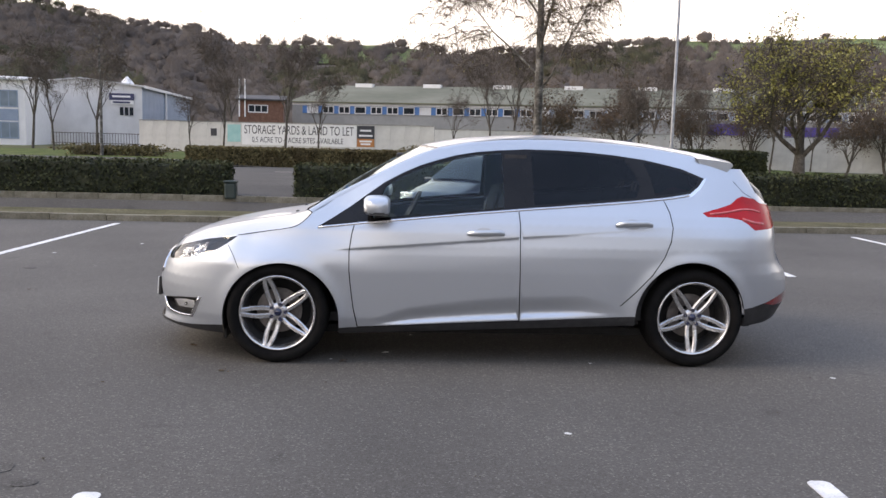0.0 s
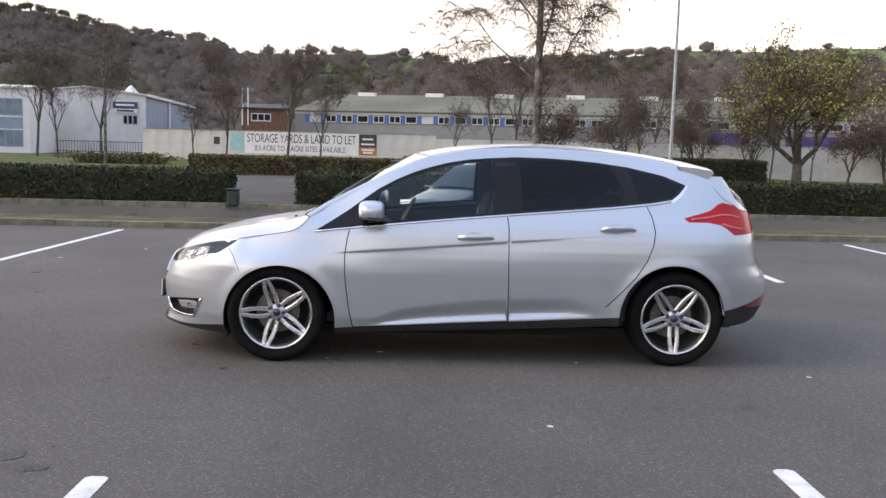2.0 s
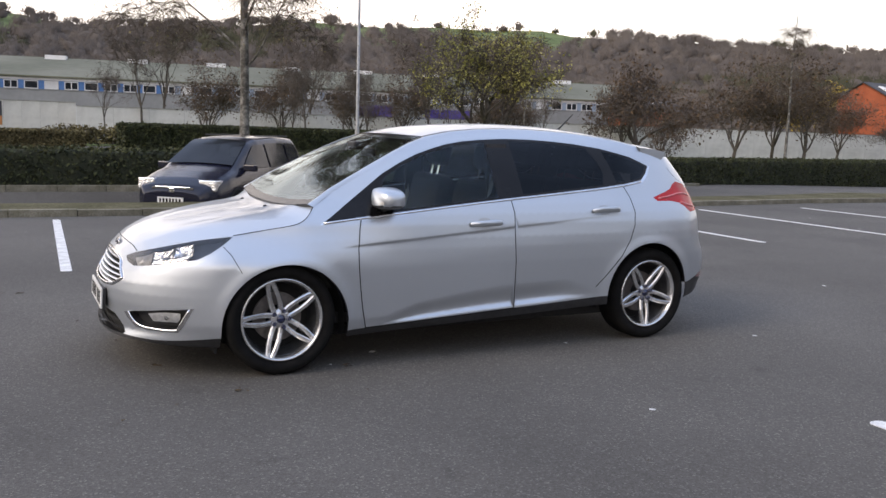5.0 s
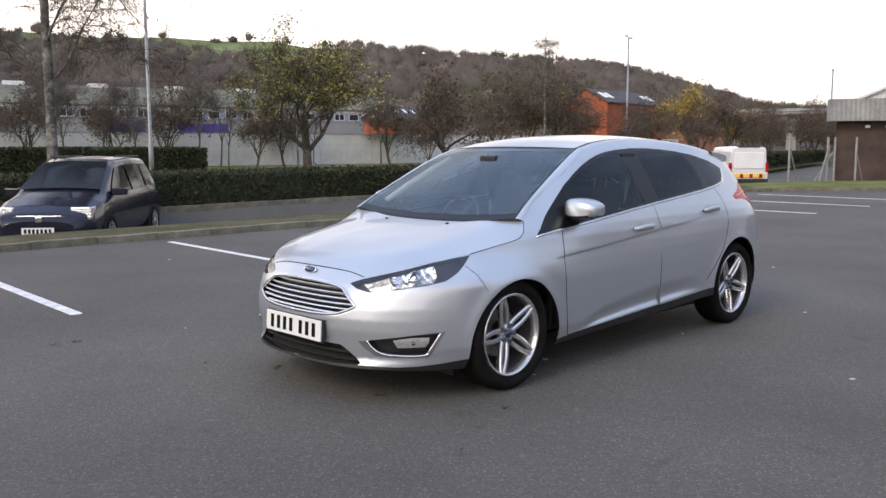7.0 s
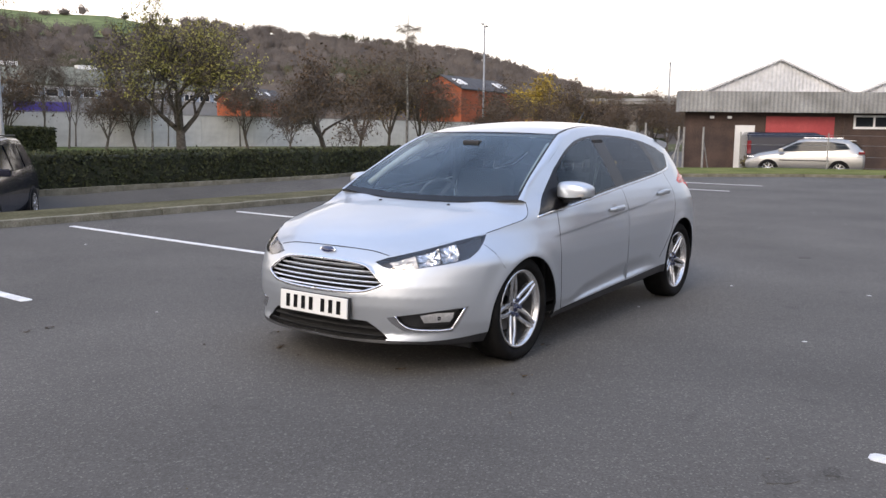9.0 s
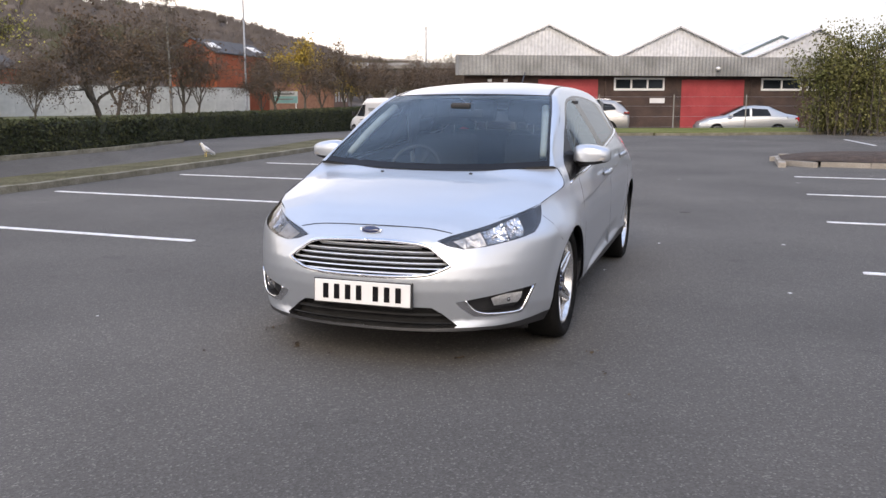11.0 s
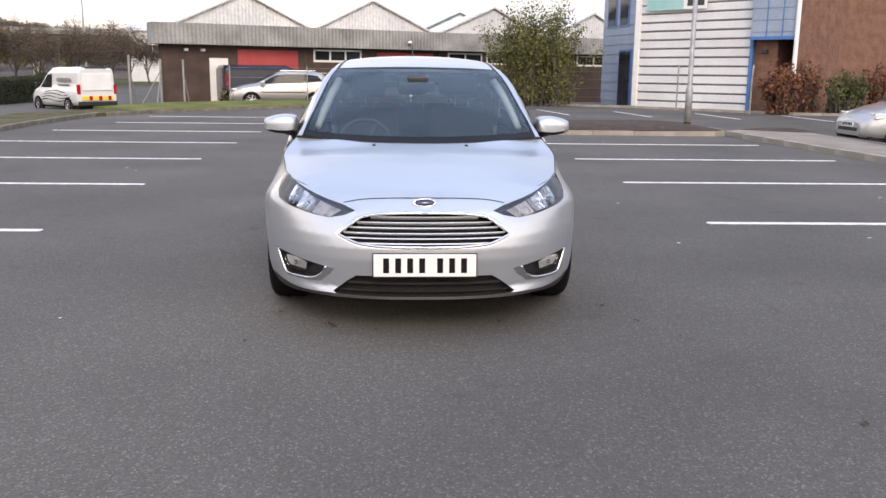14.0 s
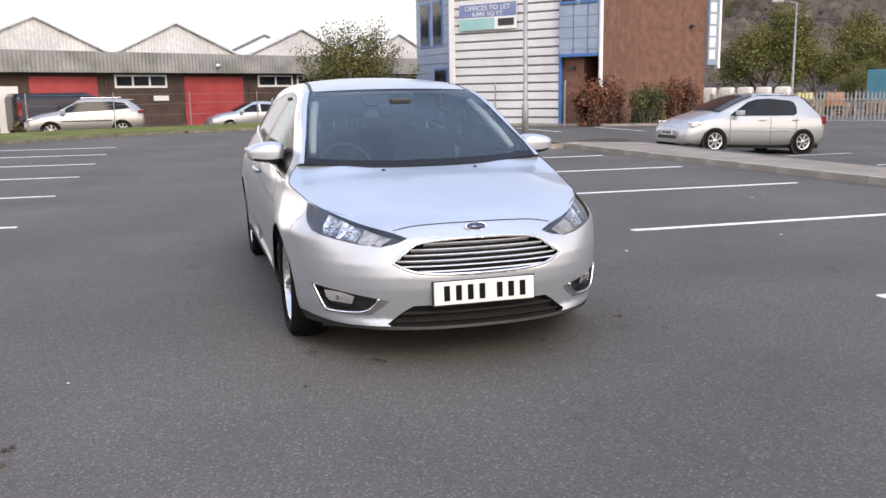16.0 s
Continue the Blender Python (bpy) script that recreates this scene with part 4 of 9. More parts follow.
INTAKE = Y((0.0, 0.318), (0.20, 0.318), (0.352, 0.316), (0.40, 0.285), (0.475, 0.226), (0.46, 0.216), (0.30, 0.212), (0.0, 0.211))
LIP = Y((0.0, 0.211), (0.30, 0.212), (0.46, 0.216), (0.56, 0.214), (0.64, 0.210)) + X((-1.90, 0.214), (-1.80, 0.222), (-1.664, 0.236), (-1.60, 0.12)) + [(s_of_x(-1.68, 0.1), 0.1), (s_of_y(0.6, 0.1), 0.1), (0.0, 0.1)]
VALANCE = [(s_of_x(1.60, 0.385), 0.385), (s_of_x(1.70, 0.395), 0.395), (s_of_x(1.785, 0.417), 0.417), (s_of_x(1.90, 0.45), 0.45), (s_of_x(1.99, 0.475), 0.475), (s_of_y(0.45, 0.46, True), 0.46), (SMAX, 0.44), (SMAX, 0.1), (s_of_x(1.6, 0.2), 0.1)]
REARREF = X((1.79, 0.412), (1.85, 0.437), (1.93, 0.462)) + YT((0.62, 0.475), (0.58, 0.470), (0.58, 0.415)) + X((1.96, 0.398), (1.86, 0.400))
TAILLAMP = X((1.351, 0.992), (1.426, 1.012), (1.50, 1.030), (1.554, 1.047), (1.604, 1.082), (1.649, 1.097), (1.74, 1.078)) + YT((0.66, 1.052), (0.50, 1.034), (0.48, 0.95), (0.62, 0.905), (0.72, 0.893)) + X((1.78, 0.890), (1.70, 0.886), (1.675, 0.905), (1.653, 0.924), (1.607, 0.951), (1.517, 0.966), (1.382, 0.967))
REARWIN = YT((0.0, 1.238), (0.30, 1.236), (0.46, 1.230), (0.58, 1.195), (0.63, 1.12), (0.58, 1.050), (0.30, 1.035), (0.0, 1.03))
BUMPER = [(0.0, 0.705)] + Y((0.15, 0.704), (0.31, 0.697), (0.42, 0.678)) + Y((0.43, 0.63), (0.49, 0.585), (0.60, 0.60)) + X((-1.80, 0.655), (-1.72, 0.69), (-1.635, 0.735), (-1.60, 0.69), (-1.555, 0.60), (-1.50, 0.50), (-1.50, 0.1)) + [(0.0, 0.1)]
SILL = [(s_of_x(-0.96, 0.232), 0.232), (s_of_x(0.93, 0.335), 0.335), (s_of_x(0.95, 0.1), 0.1), (s_of_x(-0.96, 0.1), 0.1)]
DOOR_F = X((-0.845, 0.900), (-0.865, 0.82), (-0.879, 0.715), (-0.878, 0.60), (-0.868, 0.495), (-0.850, 0.36), (-0.823, 0.240), (-0.50, 0.256), (0.0, 0.284), (0.19, 0.2945), (0.186, 0.6), (0.182, 0.9), (0.172, 1.000), (0.168, 1.35))
DOOR_R = X((0.19, 0.2945), (0.45, 0.309), (0.70, 0.323), (0.745, 0.330), (0.83, 0.40), (0.916, 0.484), (1.02, 0.60), (1.093, 0.711), (1.132, 0.81), (1.147, 0.898), (1.135, 0.99), (1.098, 1.078), (1.05, 1.16), (0.965, 1.33), (0.168, 1.35), (0.172, 1.000), (0.182, 0.9), (0.186, 0.6))
HATCH = [(s_of_x(1.60, 1.19), 1.19)] + X((1.66, 1.12), (1.755, 1.07)) + YT((0.70, 1.03), (0.70, 0.86), (0.66, 0.72), (0.62, 0.62), (0.0, 0.60)) + [(SMAX, 1.26)] + YT((0.2, 1.262), (0.45, 1.265)) + X((1.60, 1.27))


def band(poly, w, closed=True):
    """A thin outline band round a run of points, for shut lines."""
    out = []
    n = len(poly)
    for a, b in [(poly[i], poly[(i + 1) % n]) for i in range(n if closed else n - 1)]:
        d = math.hypot(b[0] - a[0], b[1] - a[1])
        if d < 1e-6:
            continue
        tx, tz = (b[0] - a[0]) / d, (b[1] - a[1]) / d
        out.append([(a[0] - tz * w - tx * w * 0.5, a[1] + tx * w - tz * w * 0.5), (b[0] - tz * w + tx * w * 0.5, b[1] + tx * w + tz * w * 0.5), (b[0] + tz * w + tx * w * 0.5, b[1] - tx * w + tz * w * 0.5), (a[0] + tz * w - tx * w * 0.5, a[1] - tx * w - tz * w * 0.5)])
    return out


def inside(px, pz, poly):
    """Which of the points lie inside an outline."""
    r = np.zeros(len(px), bool)
    n = len(poly)
    for i in range(n):
        x0, z0 = poly[i]
        x1, z1 = poly[(i + 1) % n]
        if z0 == z1:
            continue
        c = ((z0 > pz) != (z1 > pz)) & (px < (x1 - x0) * (pz - z0) / (z1 - z0) + x0)
        r ^= c
    return r


GAPS = []
for line in (DOOR_F[:10], DOOR_F[9:13], DOOR_R[4:12]):
    GAPS += band(line, 0.0032, False)
GAPS += band(X((-1.635, 0.735), (-1.60, 0.69), (-1.555, 0.60)), 0.0018, False)
GAPS += band(HATCH[:3], 0.0026, False) + band(YT((0.70, 0.905), (0.68, 0.75), (0.63, 0.62)), 0.0026, False)

REGIONS = [("arch", ARCH_F), ("arch", ARCH_R)]
REGIONS += [("window_front", WIN_F), ("window_rear", WIN_R), ("window_quarter", WIN_Q), ("window_trim", GLASS_OUT), ("chrome_strip", CHROME_OUT), ("lamp_a", LAMP_A), ("lamp_b", LAMP_B), ("lamp_c", LAMP_C), ("fog_lamp", FOG_LAMP), ("headlamp", HEADLAMP), ("tail_lamp", TAILLAMP),
            ("grille_hole", GRILLE_IN), ("grille_surround", GRILLE), ("intake_hole", INTAKE), ("fog_hole", FOG_IN), ("fog_surround", FOG), ("rear_reflector", REARREF), ("rear_window", REARWIN), ("gap", None),
            ("front_lip", LIP), ("side_sill", SILL), ("rear_valance", VALANCE), ("front_door", DOOR_F), ("rear_door", DOOR_R), ("front_bumper", BUMPER), ("tailgate", HATCH)]


def skin():
    """Cuts the flank into its panels: name -> triangles, over shared points (s, z)."""
    from mathutils.geometry import delaunay_2d_cdt
    pts, edges = [], []

    def loop(poly, closed=True):
        k = len(pts)
        fine = []
        n = len(poly)
        for i in range(n if closed else n - 1):
            a, b = poly[i], poly[(i + 1) % n]
            m = max(1, int(math.hypot(b[0] - a[0], b[1] - a[1]) / 0.035))
            fine += [(lerp(a[0], b[0], j / m), lerp(a[1], b[1], j / m)) for j in range(m)]
        if not closed:
            fine.append(poly[-1])
        pts.extend(Vector(p) for p in fine)
        n = len(fine)
        edges.extend((k + i, k + (i + 1) % n) for i in range(n if closed else n - 1))

    for name, poly in REGIONS:
        if poly:
            loop(poly)
    for poly in GAPS:
        k = len(pts)
        pts.extend(Vector(p) for p in poly)
        edges.extend((k + i, k + (i + 1) % 4) for i in range(4))
    loop(SIDE_OUTLINE)
    for k in (0.004, -0.0005, -0.007, -0.0135, -0.025):
        loop([(s_of_x(x, crease_z(x) + k), crease_z(x) + k) for x in np.linspace(-1.0, 0.17, 30)], False)
        loop([(s_of_x(x, crease_z(x) + k), crease_z(x) + k) for x in np.linspace(0.2, 1.1, 24)], False)
    for rel in (0.03, 0.12, 0.2, 0.32, 0.45, 0.7, 1.05):
        for a, b, n in ((-0.70, 0.17, 24), (0.205, 0.70, 14)):
            loop([(s_of_x(x, z), z) for x, z in ((x, lerp(sill_z(x), lowline_z(x), rel)) for x in np.linspace(a, b, n))], False)
    for i, s in enumerate(np.arange(0.0, SMAX + 0.001, 0.032)):
        for z in np.arange(0.12, 1.42, 0.0215):
            pts.append(Vector((min(s, SMAX), z + (0.01 if i % 2 else 0.0))))
    v, e, f, *_ = delaunay_2d_cdt(pts, edges, [], 0, 1e-5)
    v = np.array([(p.x, p.y) for p in v])
    f = np.array([q for q in f if len(q) == 3])
    c = v[f].mean(1)
    px, pz = c[:, 0], c[:, 1]
    taken = ~inside(px, pz, SIDE_OUTLINE)
    out = {}
    for name, poly in REGIONS:
        if name == "gap":
            hit = np.zeros(len(px), bool)
            for q in GAPS:
                hit |= inside(px, pz, q)
        else:
            hit = inside(px, pz, poly)
        hit &= ~taken
        taken |= hit
        out.setdefault(name, []).append(f[hit])
    out["wing_and_frame"] = [f[~taken]]
    return v, {k: np.concatenate(q) for k, q in out.items()}


SKIN_V, SKIN_F = skin()
SKIN_P = np.array([tuple(body(s, z)) for s, z in SKIN_V])
SKIN_N = np.array([tuple(body_normal(s, z)) for s, z in SKIN_V])


def panel(name, tris, material, parent, side, sink=0.0, label="", dish=0.0):
    """One panel of the skin on one side, with its normals taken from the whole body."""
    used = np.unique(tris)
    back = {int(u): i for i, u in enumerate(used)}
    p = SKIN_P[used] - SKIN_N[used] * sink
    n = SKIN_N[used].copy()
    if dish:
        r = np.linalg.norm(p - p.mean(0), axis=1)
        p = p - n * (dish * (1 - (r / r.max()) ** 2))[:, None]
    if side > 0:
        p, n = p * (1, -1, 1), n * (1, -1, 1)
    f = [tuple(back[int(i)] for i in (t if side < 0 else t[::-1])) for t in tris]
    me = bpy.data.meshes.new(name)
    me.from_pydata(p.tolist(), [], f)
    me.update()
    # turn the faces outwards
    q = me.polygons[0]
    if np.dot(np.array(q.normal), n[q.vertices[0]]) < 0:
        me.flip_normals()
    me.polygons.foreach_set("use_smooth", [True] * len(me.polygons))
    if not dish:
        me.normals_split_custom_set_from_vertices(n.tolist())
    return part(name, me, material, parent, label)


hero = thing("silver_hatchback", "silver five-door hatchback with alloy wheels parked on tarmac", "car")
PANEL_LOOK = {"front_door": (SILVER, ""), "rear_door": (SILVER, ""), "wing_and_frame": (SILVER, ""), "front_bumper": (SILVER, ""), "tailgate": (SILVER, ""), "front_lip": (BLACKPL, "black lower lip"), "side_sill": (BLACKPL, "black sill"),
              "rear_valance": (BLACKPL, "black rear valance"), "window_trim": (BLACKGL, "gloss black window surround"), "chrome_strip": (CHROME, "bright waistline strip"), "tail_lamp": (TAILRED, "red wrap-round tail lamp"),
              "rear_reflector": (DEEPRED, "dark red reflector"), "grille_surround": (CHROME, "chrome grille surround"), "fog_surround": (CHROME, "chrome fog lamp surround"), "window_front": (SIDEGL, "clear side window"),
              "rear_window": (PRIVACY, "dark tinted rear window"), "window_rear": (PRIVACY, "dark tinted window"), "window_quarter": (PRIVACY, "dark tinted quarter window")}
PANELS = {}
for side in (-1, 1):
    for name, (m, label) in PANEL_LOOK.items():
        host = {"window_front": "front_door", "window_rear": "rear_door", "grille_surround": "front_bumper", "fog_surround": "front_bumper", "front_lip": "front_bumper", "rear_reflector": "rear_valance", "rear_window": "tailgate"}.get(name)
        PANELS[name, side] = panel(name, SKIN_F[name], m, PANELS.get((host, side), hero) if host and (host, side) in PANELS else hero, side, 0.0, label)
    shell = np.concatenate([SKIN_F[k] for k in ("gap", "front_door", "rear_door", "wing_and_frame", "front_bumper", "tailgate", "side_sill", "window_trim")])
    panel("inner_shell", shell, LINER, hero, side, 0.016)
    panel("intake_back", SKIN_F["intake_hole"], LINER, hero, side, 0.055)
    panel("grille_back", SKIN_F["grille_hole"], LINER, hero, side, 0.05)
    fog = panel("fog_pocket", np.concatenate([SKIN_F["fog_hole"], SKIN_F["fog_lamp"]]), BLACKPL, hero, side, 0.045, "black fog lamp pocket")
    panel("fog_lamp", SKIN_F["fog_lamp"], FOGWHITE, fog, side, 0.014, "bright fog lamp", 0.02)
    panel("lens", SKIN_F["fog_lamp"], LENS, fog, side, 0.010, "clear fog lamp lens")
    # the lamp: bright reflectors in a dark housing, clear lens flush with the body
    whole = np.concatenate([SKIN_F[k] for k in ("headlamp", "lamp_a", "lamp_b", "lamp_c")])
    lamp = panel("headlamp_housing", whole, LAMPDARK, hero, side, 0.045, "dark headlamp housing")
    panel("indicator_reflector", SKIN_F["lamp_a"], CLOUDY, lamp, side, 0.016, "cloudy indicator reflector", 0.010)
    panel("dip_reflector", SKIN_F["lamp_b"], REFLECT, lamp, side, 0.014, "bright dip reflector", 0.022)
    panel("main_reflector", SKIN_F["lamp_c"], REFLECT, lamp, side, 0.014, "bright main reflector", 0.022)
    panel("lens", whole, LENS, lamp, side, 0.001, "clear lens")


def on_body(s, z, side, out=0.0):
    p, n = body(s, z), body_normal(s, z)
    q = p + n * out
    return Vector((q.x, q.y * (-side), q.z)), Vector((n.x, n.y * (-side), n.z))


# walls of the holes in the bumper
def hole_wall(name, poly, depth, material, parent, side):
    g = Geo()
    fine = []
    for a, b in zip(poly, poly[1:] + poly[:1]):
        m = max(1, int(math.hypot(b[0] - a[0], b[1] - a[1]) / 0.03))
        fine += [(lerp(a[0], b[0], j / m), lerp(a[1], b[1], j / m)) for j in range(m)]
    fine = [p for p in fine if p[0] > 0.002] if poly[0][0] < 0.01 else fine + fine[:1]
    g.grid([[on_body(s, z, side, d)[0] for s, z in fine] for d in (0.0, -depth)])
    return part(name, g, material, parent, smooth=True)


for side in (-1, 1):
    hole_wall("grille_wall", GRILLE_IN, 0.05, BLACKGL, hero, side)
    hole_wall("intake_wall", INTAKE, 0.055, BLACKPL, hero, side)
    hole_wall("fog_wall", FOG_IN, 0.045, BLACKPL, hero, side)
    hole_wall("headlamp_wall", HEADLAMP, 0.045, LAMPDARK, hero, side)


def skin_tube(name, run, r, out, material, parent, side, label=""):
    """A round bead laid along a line on the skin."""
    line = spline(run, 5)
    pts = [on_body(max(float(a), 1e-4), float(b), side, out)[0] for a, b in line]
    return part(name, Geo().tube(pts, [r] * len(pts), 8), material, parent, label, smooth=True)


for side in (-1, 1):
    skin_tube("grille_bead", GRILLE_IN, 0.0075, 0.001, CHROME, PANELS["front_bumper", side], side, "rounded chrome grille bead")
    waist = X((-1.075, 0.856), (-0.80, 0.888), (-0.50, 0.921), (-0.15, 0.956), (0.20, 0.988), (0.61, 1.023), (0.90, 1.049), (1.135, 1.0745), (1.275, 1.096))
    skin_tube("waist_bead", waist, 0.0075, 0.002, CHROME, hero, side, "bright rounded waistline strip")
    skin_tube("lamp_light_band", X((1.40, 0.985), (1.52, 0.998), (1.62, 1.014), (1.70, 1.012), (1.76, 0.998)), 0.007, 0.000, LAMPPINK, PANELS["tail_lamp", side], side, "paler light band in the lamp")
    skin_tube("lamp_lower_band", X((1.62, 0.958), (1.70, 0.935), (1.77, 0.925)), 0.010, -0.002, LAMPPINK, PANELS["tail_lamp", side], side, "paler reversing lamp band")
    skin_tube("fog_bead", FOG_IN[:7], 0.0065, 0.001, CHROME, PANELS["front_bumper", side], side, "rounded chrome fog lamp bead")


def half_width(poly, z):
    """How far out an outline on the nose reaches at height z."""
    best = 0.0
    for a, b in zip(poly, poly[1:]):
        if (a[1] - z) * (b[1] - z) <= 0 and a[1] != b[1]:
            best = max(best, lerp(a[0], b[0], (z - a[1]) / (b[1] - a[1])))
    return best


def nose_bar(name, z, h, depth, reach, material, label=""):
    """A bar right across the nose that follows its curve."""
    rows = [[], [], [], []]
    for k in range(-18, 19):
        s = abs(k) / 18 * reach
        for i, (dz, d) in enumerate(((-h, 0.006), (h, 0.0), (h, -depth), (-h, -depth))):
            p, n = on_body(max(s, 1e-4), z + dz - h * 0.5, -1 if k < 0 else 1, -0.012 + d)
            rows[i].append(p)
    g = Geo().grid(rows + rows[:1])
    return part(name, g, material, hero, label)


for k in range(6):
    z = 0.490 + 0.0265 * k
    nose_bar("grille_bar", z, 0.0036, 0.022, half_width(GRILLE_IN, z) - 0.004, BARSATIN, "bright horizontal grille bar")
for z in (0.242, 0.276):
    nose_bar("intake_bar", z, 0.0035, 0.02, half_width(INTAKE, z) - 0.01, LINER)
nose_bar("lip_edge", 0.209, 0.005, 0.012, 0.52, STEEL, "pale edge of the lip")


# ---- lids and glass above: sheets stretched between a centre line and the edges ----
def sheet(front, back, centre, edge, side, cells, power=2.3, crown=None):
    """Points of a sheet: front and back run from the centre outwards, centre and edge from front to back."""
    rows = []
    nt, nv = cells
    F, B, C, E = (np.array([tuple(p) for p in q]) for q in (front, back, centre, edge))

    def at(curve, u):
        d = np.concatenate([[0], np.cumsum(np.linalg.norm(np.diff(curve, axis=0), axis=1))])
        d /= d[-1]
        return np.array([np.interp(u, d, curve[:, i]) for i in range(3)])

    for i in range(nt + 1):
        t = i / nt
        row = []
        for k in range(nv + 1):
            v = k / nv
            g = np.array([v ** 2, v, v ** power])
            ruled_v = at(C, t) * (1 - g) + at(E, t) * g
            ruled_t = at(F, v) * (1 - t) + at(B, v) * t
            corner = (1 - t) * (F[0] * (1 - g) + F[-1] * g) + t * (B[0] * (1 - g) + B[-1] * g)
            p = ruled_v + ruled_t - corner
            if crown:
                p[2] += crown(t, v)
            row.append((p[0], p[1] * (-side), p[2]))
        rows.append(row if side < 0 else row)
    return rows


def pts3(line, sink=0.0):
    return [body(s, z) - body_normal(s, z) * sink for s, z in line]


def arcxz(pts):
    return [Vector((x, 0, z)) for x, z in spline(pts, 8)]


def across(centre, edge, bow=0.0, n=10, power=2.3):
    """A line from a centre point out to an edge point, bowed lengthways."""
    out = []
    for k in range(n + 1):
        v = k / n
        out.append(Vector((lerp(centre.x, edge.x, v ** 2), lerp(centre.y, edge.y, v), lerp(centre.z, edge.z, v ** power))))
    return out


HOOD_EDGE = pts3(HOOD_LINE)
hood_front, hood_side = HOOD_EDGE[:4], HOOD_EDGE[3:]
HOOD_C = arcxz([(hood_front[0].x, hood_front[0].z), (-1.985, 0.752), (-1.85, 0.798), (-1.65, 0.846), (-1.45, 0.884), (-1.28, 0.909), (-1.215, 0.918)])
PILLAR_OUT = pts3(PILLAR_LINE)
ROOF_OUT = pts3(ROOF_LINE)
PILLAR = []
for k, p in enumerate(PILLAR_OUT):
    u = k / (len(PILLAR_OUT) - 1)
    PILLAR.append(Vector((p.x - lerp(0.026, 0.02, u), -lerp(0.722, 0.556, u), p.z + lerp(0.012, 0.016, u))))
WS_C = arcxz([(-1.195, 0.925), (-0.95, 1.090), (-0.70, 1.237), (-0.52, 1.330), (-0.43, 1.374)])
ROOF = []
for k, p in enumerate(ROOF_OUT):
    u = k / (len(ROOF_OUT) - 1)
    ROOF.append(Vector((p.x - 0.02 * (1 - u), min(-0.50, p.y + 0.03) if k else -0.556, p.z + 0.016 if k == 0 else p.z + 0.014)))
ROOF_C = arcxz([(-0.425, 1.379), (-0.2, 1.425), (0.05, 1.452), (0.35, 1.466), (0.7, 1.462), (1.0, 1.441), (1.25, 1.412), (1.42, 1.386)])
cowl_h, cowl_w = across(HOOD_C[-1], hood_side[-1]), across(WS_C[0], PILLAR[0])
head_w, head_r = across(WS_C[-1], PILLAR[-1]), across(ROOF_C[0], ROOF[0])
roof_end = across(ROOF_C[-1], ROOF[-1])


def spline_points(pts):
    return [Vector(p) for p in spline([tuple(p) for p in pts], 4)]


def hood_form(t, v):
    return 0.008 * sstep(v, 0.42, 0.66) * (1 - sstep(v, 0.66, 1.0)) * sstep(t, 0.05, 0.4) + 0.004 * math.sin(math.pi * v) * math.sin(math.pi * t)


def sheet_part(name, rows_pair, material, parent, label="", pick=None):
    g = Geo()
    left, right = rows_pair
    rows = [list(reversed(a))[:-1] + b for a, b in zip(left, right)]
    g.grid(rows)
    if pick:
        w, nt = len(rows[0]) - 1, len(rows) - 1
        g.f = [f for i, f in enumerate(g.f) if pick((i // w + 0.5) / nt, abs((i % w + 0.5) / w * 2 - 1))]
    me = g.mesh(name)
    n = sum((p.normal.z for p in me.polygons), 0.0)
    if n < 0:
        me.flip_normals()
    me.polygons.foreach_set("use_smooth", [True] * len(me.polygons))
    return part(name, me, material, parent, label)


hood_pair = [sheet(hood_front, cowl_h, HOOD_C, hood_side, s, (40, 22), 2.4, hood_form) for s in (1, -1)]
bonnet = sheet_part("bonnet", hood_pair, SILVER, hero)
for side in (-1, 1):
    for run in (HOOD_EDGE[:4], HOOD_EDGE[8:]):
        run = spline_points(run)
        g = Geo().tube([(p.x - 0.0008, p.y * (-side), p.z + 0.0012) for p in run], [0.0022] * len(run), 5)
        part("bonnet_gap", g, LINER, hero, "dark bonnet shut line")
ws_pair = [sheet(cowl_w, head_w, WS_C, PILLAR, s, (48, 40), 2.2) for s in (1, -1)]
sheet_part("windscreen", ws_pair, SCREEN, hero, "raked clear windscreen", lambda t, v: 0.058 < t < 0.982 and v < 0.968)
sheet_part("windscreen_surround", ws_pair, BLACKGL, hero, "black windscreen border", lambda t, v: not (0.058 < t < 0.982 and v < 0.968))
cowl_pair = [[[(p[0], p[1] * (-s), p[2] - d) for p in c] for c, d in ((cowl_h, 0.012), (cowl_w, 0.004))] for s in (1, -1)]
sheet_part("scuttle", cowl_pair, BLACKPL, hero, "black scuttle panel", lambda t, v: v < 0.85)
for side in (0, 1):
    g = Geo().grid([[(x, y, z + 0.008) for x, y, z in r[8:]] for r in cowl_pair[side]])
    part("scuttle_end", g, BLACKPL, hero, "black scuttle end", smooth=True)
roof_pair = [sheet(head_r, roof_end, ROOF_C, ROOF, s, (30, 24), 2.6) for s in (1, -1)]
sheet_part("roof", roof_pair, SILVER, hero, "", lambda t, v: v < 0.945)
sheet_part("roof_gutter", [[[(x, y, z - 0.005) for x, y, z in r] for r in q] for q in roof_pair], BLACKPL, hero, "black roof ditch strip", lambda t, v: v >= 0.9)
sheet_part("headlining", [[[(x, y * 0.97, z - 0.03) for x, y, z in r] for r in q] for q in roof_pair], HEADLIN, hero)

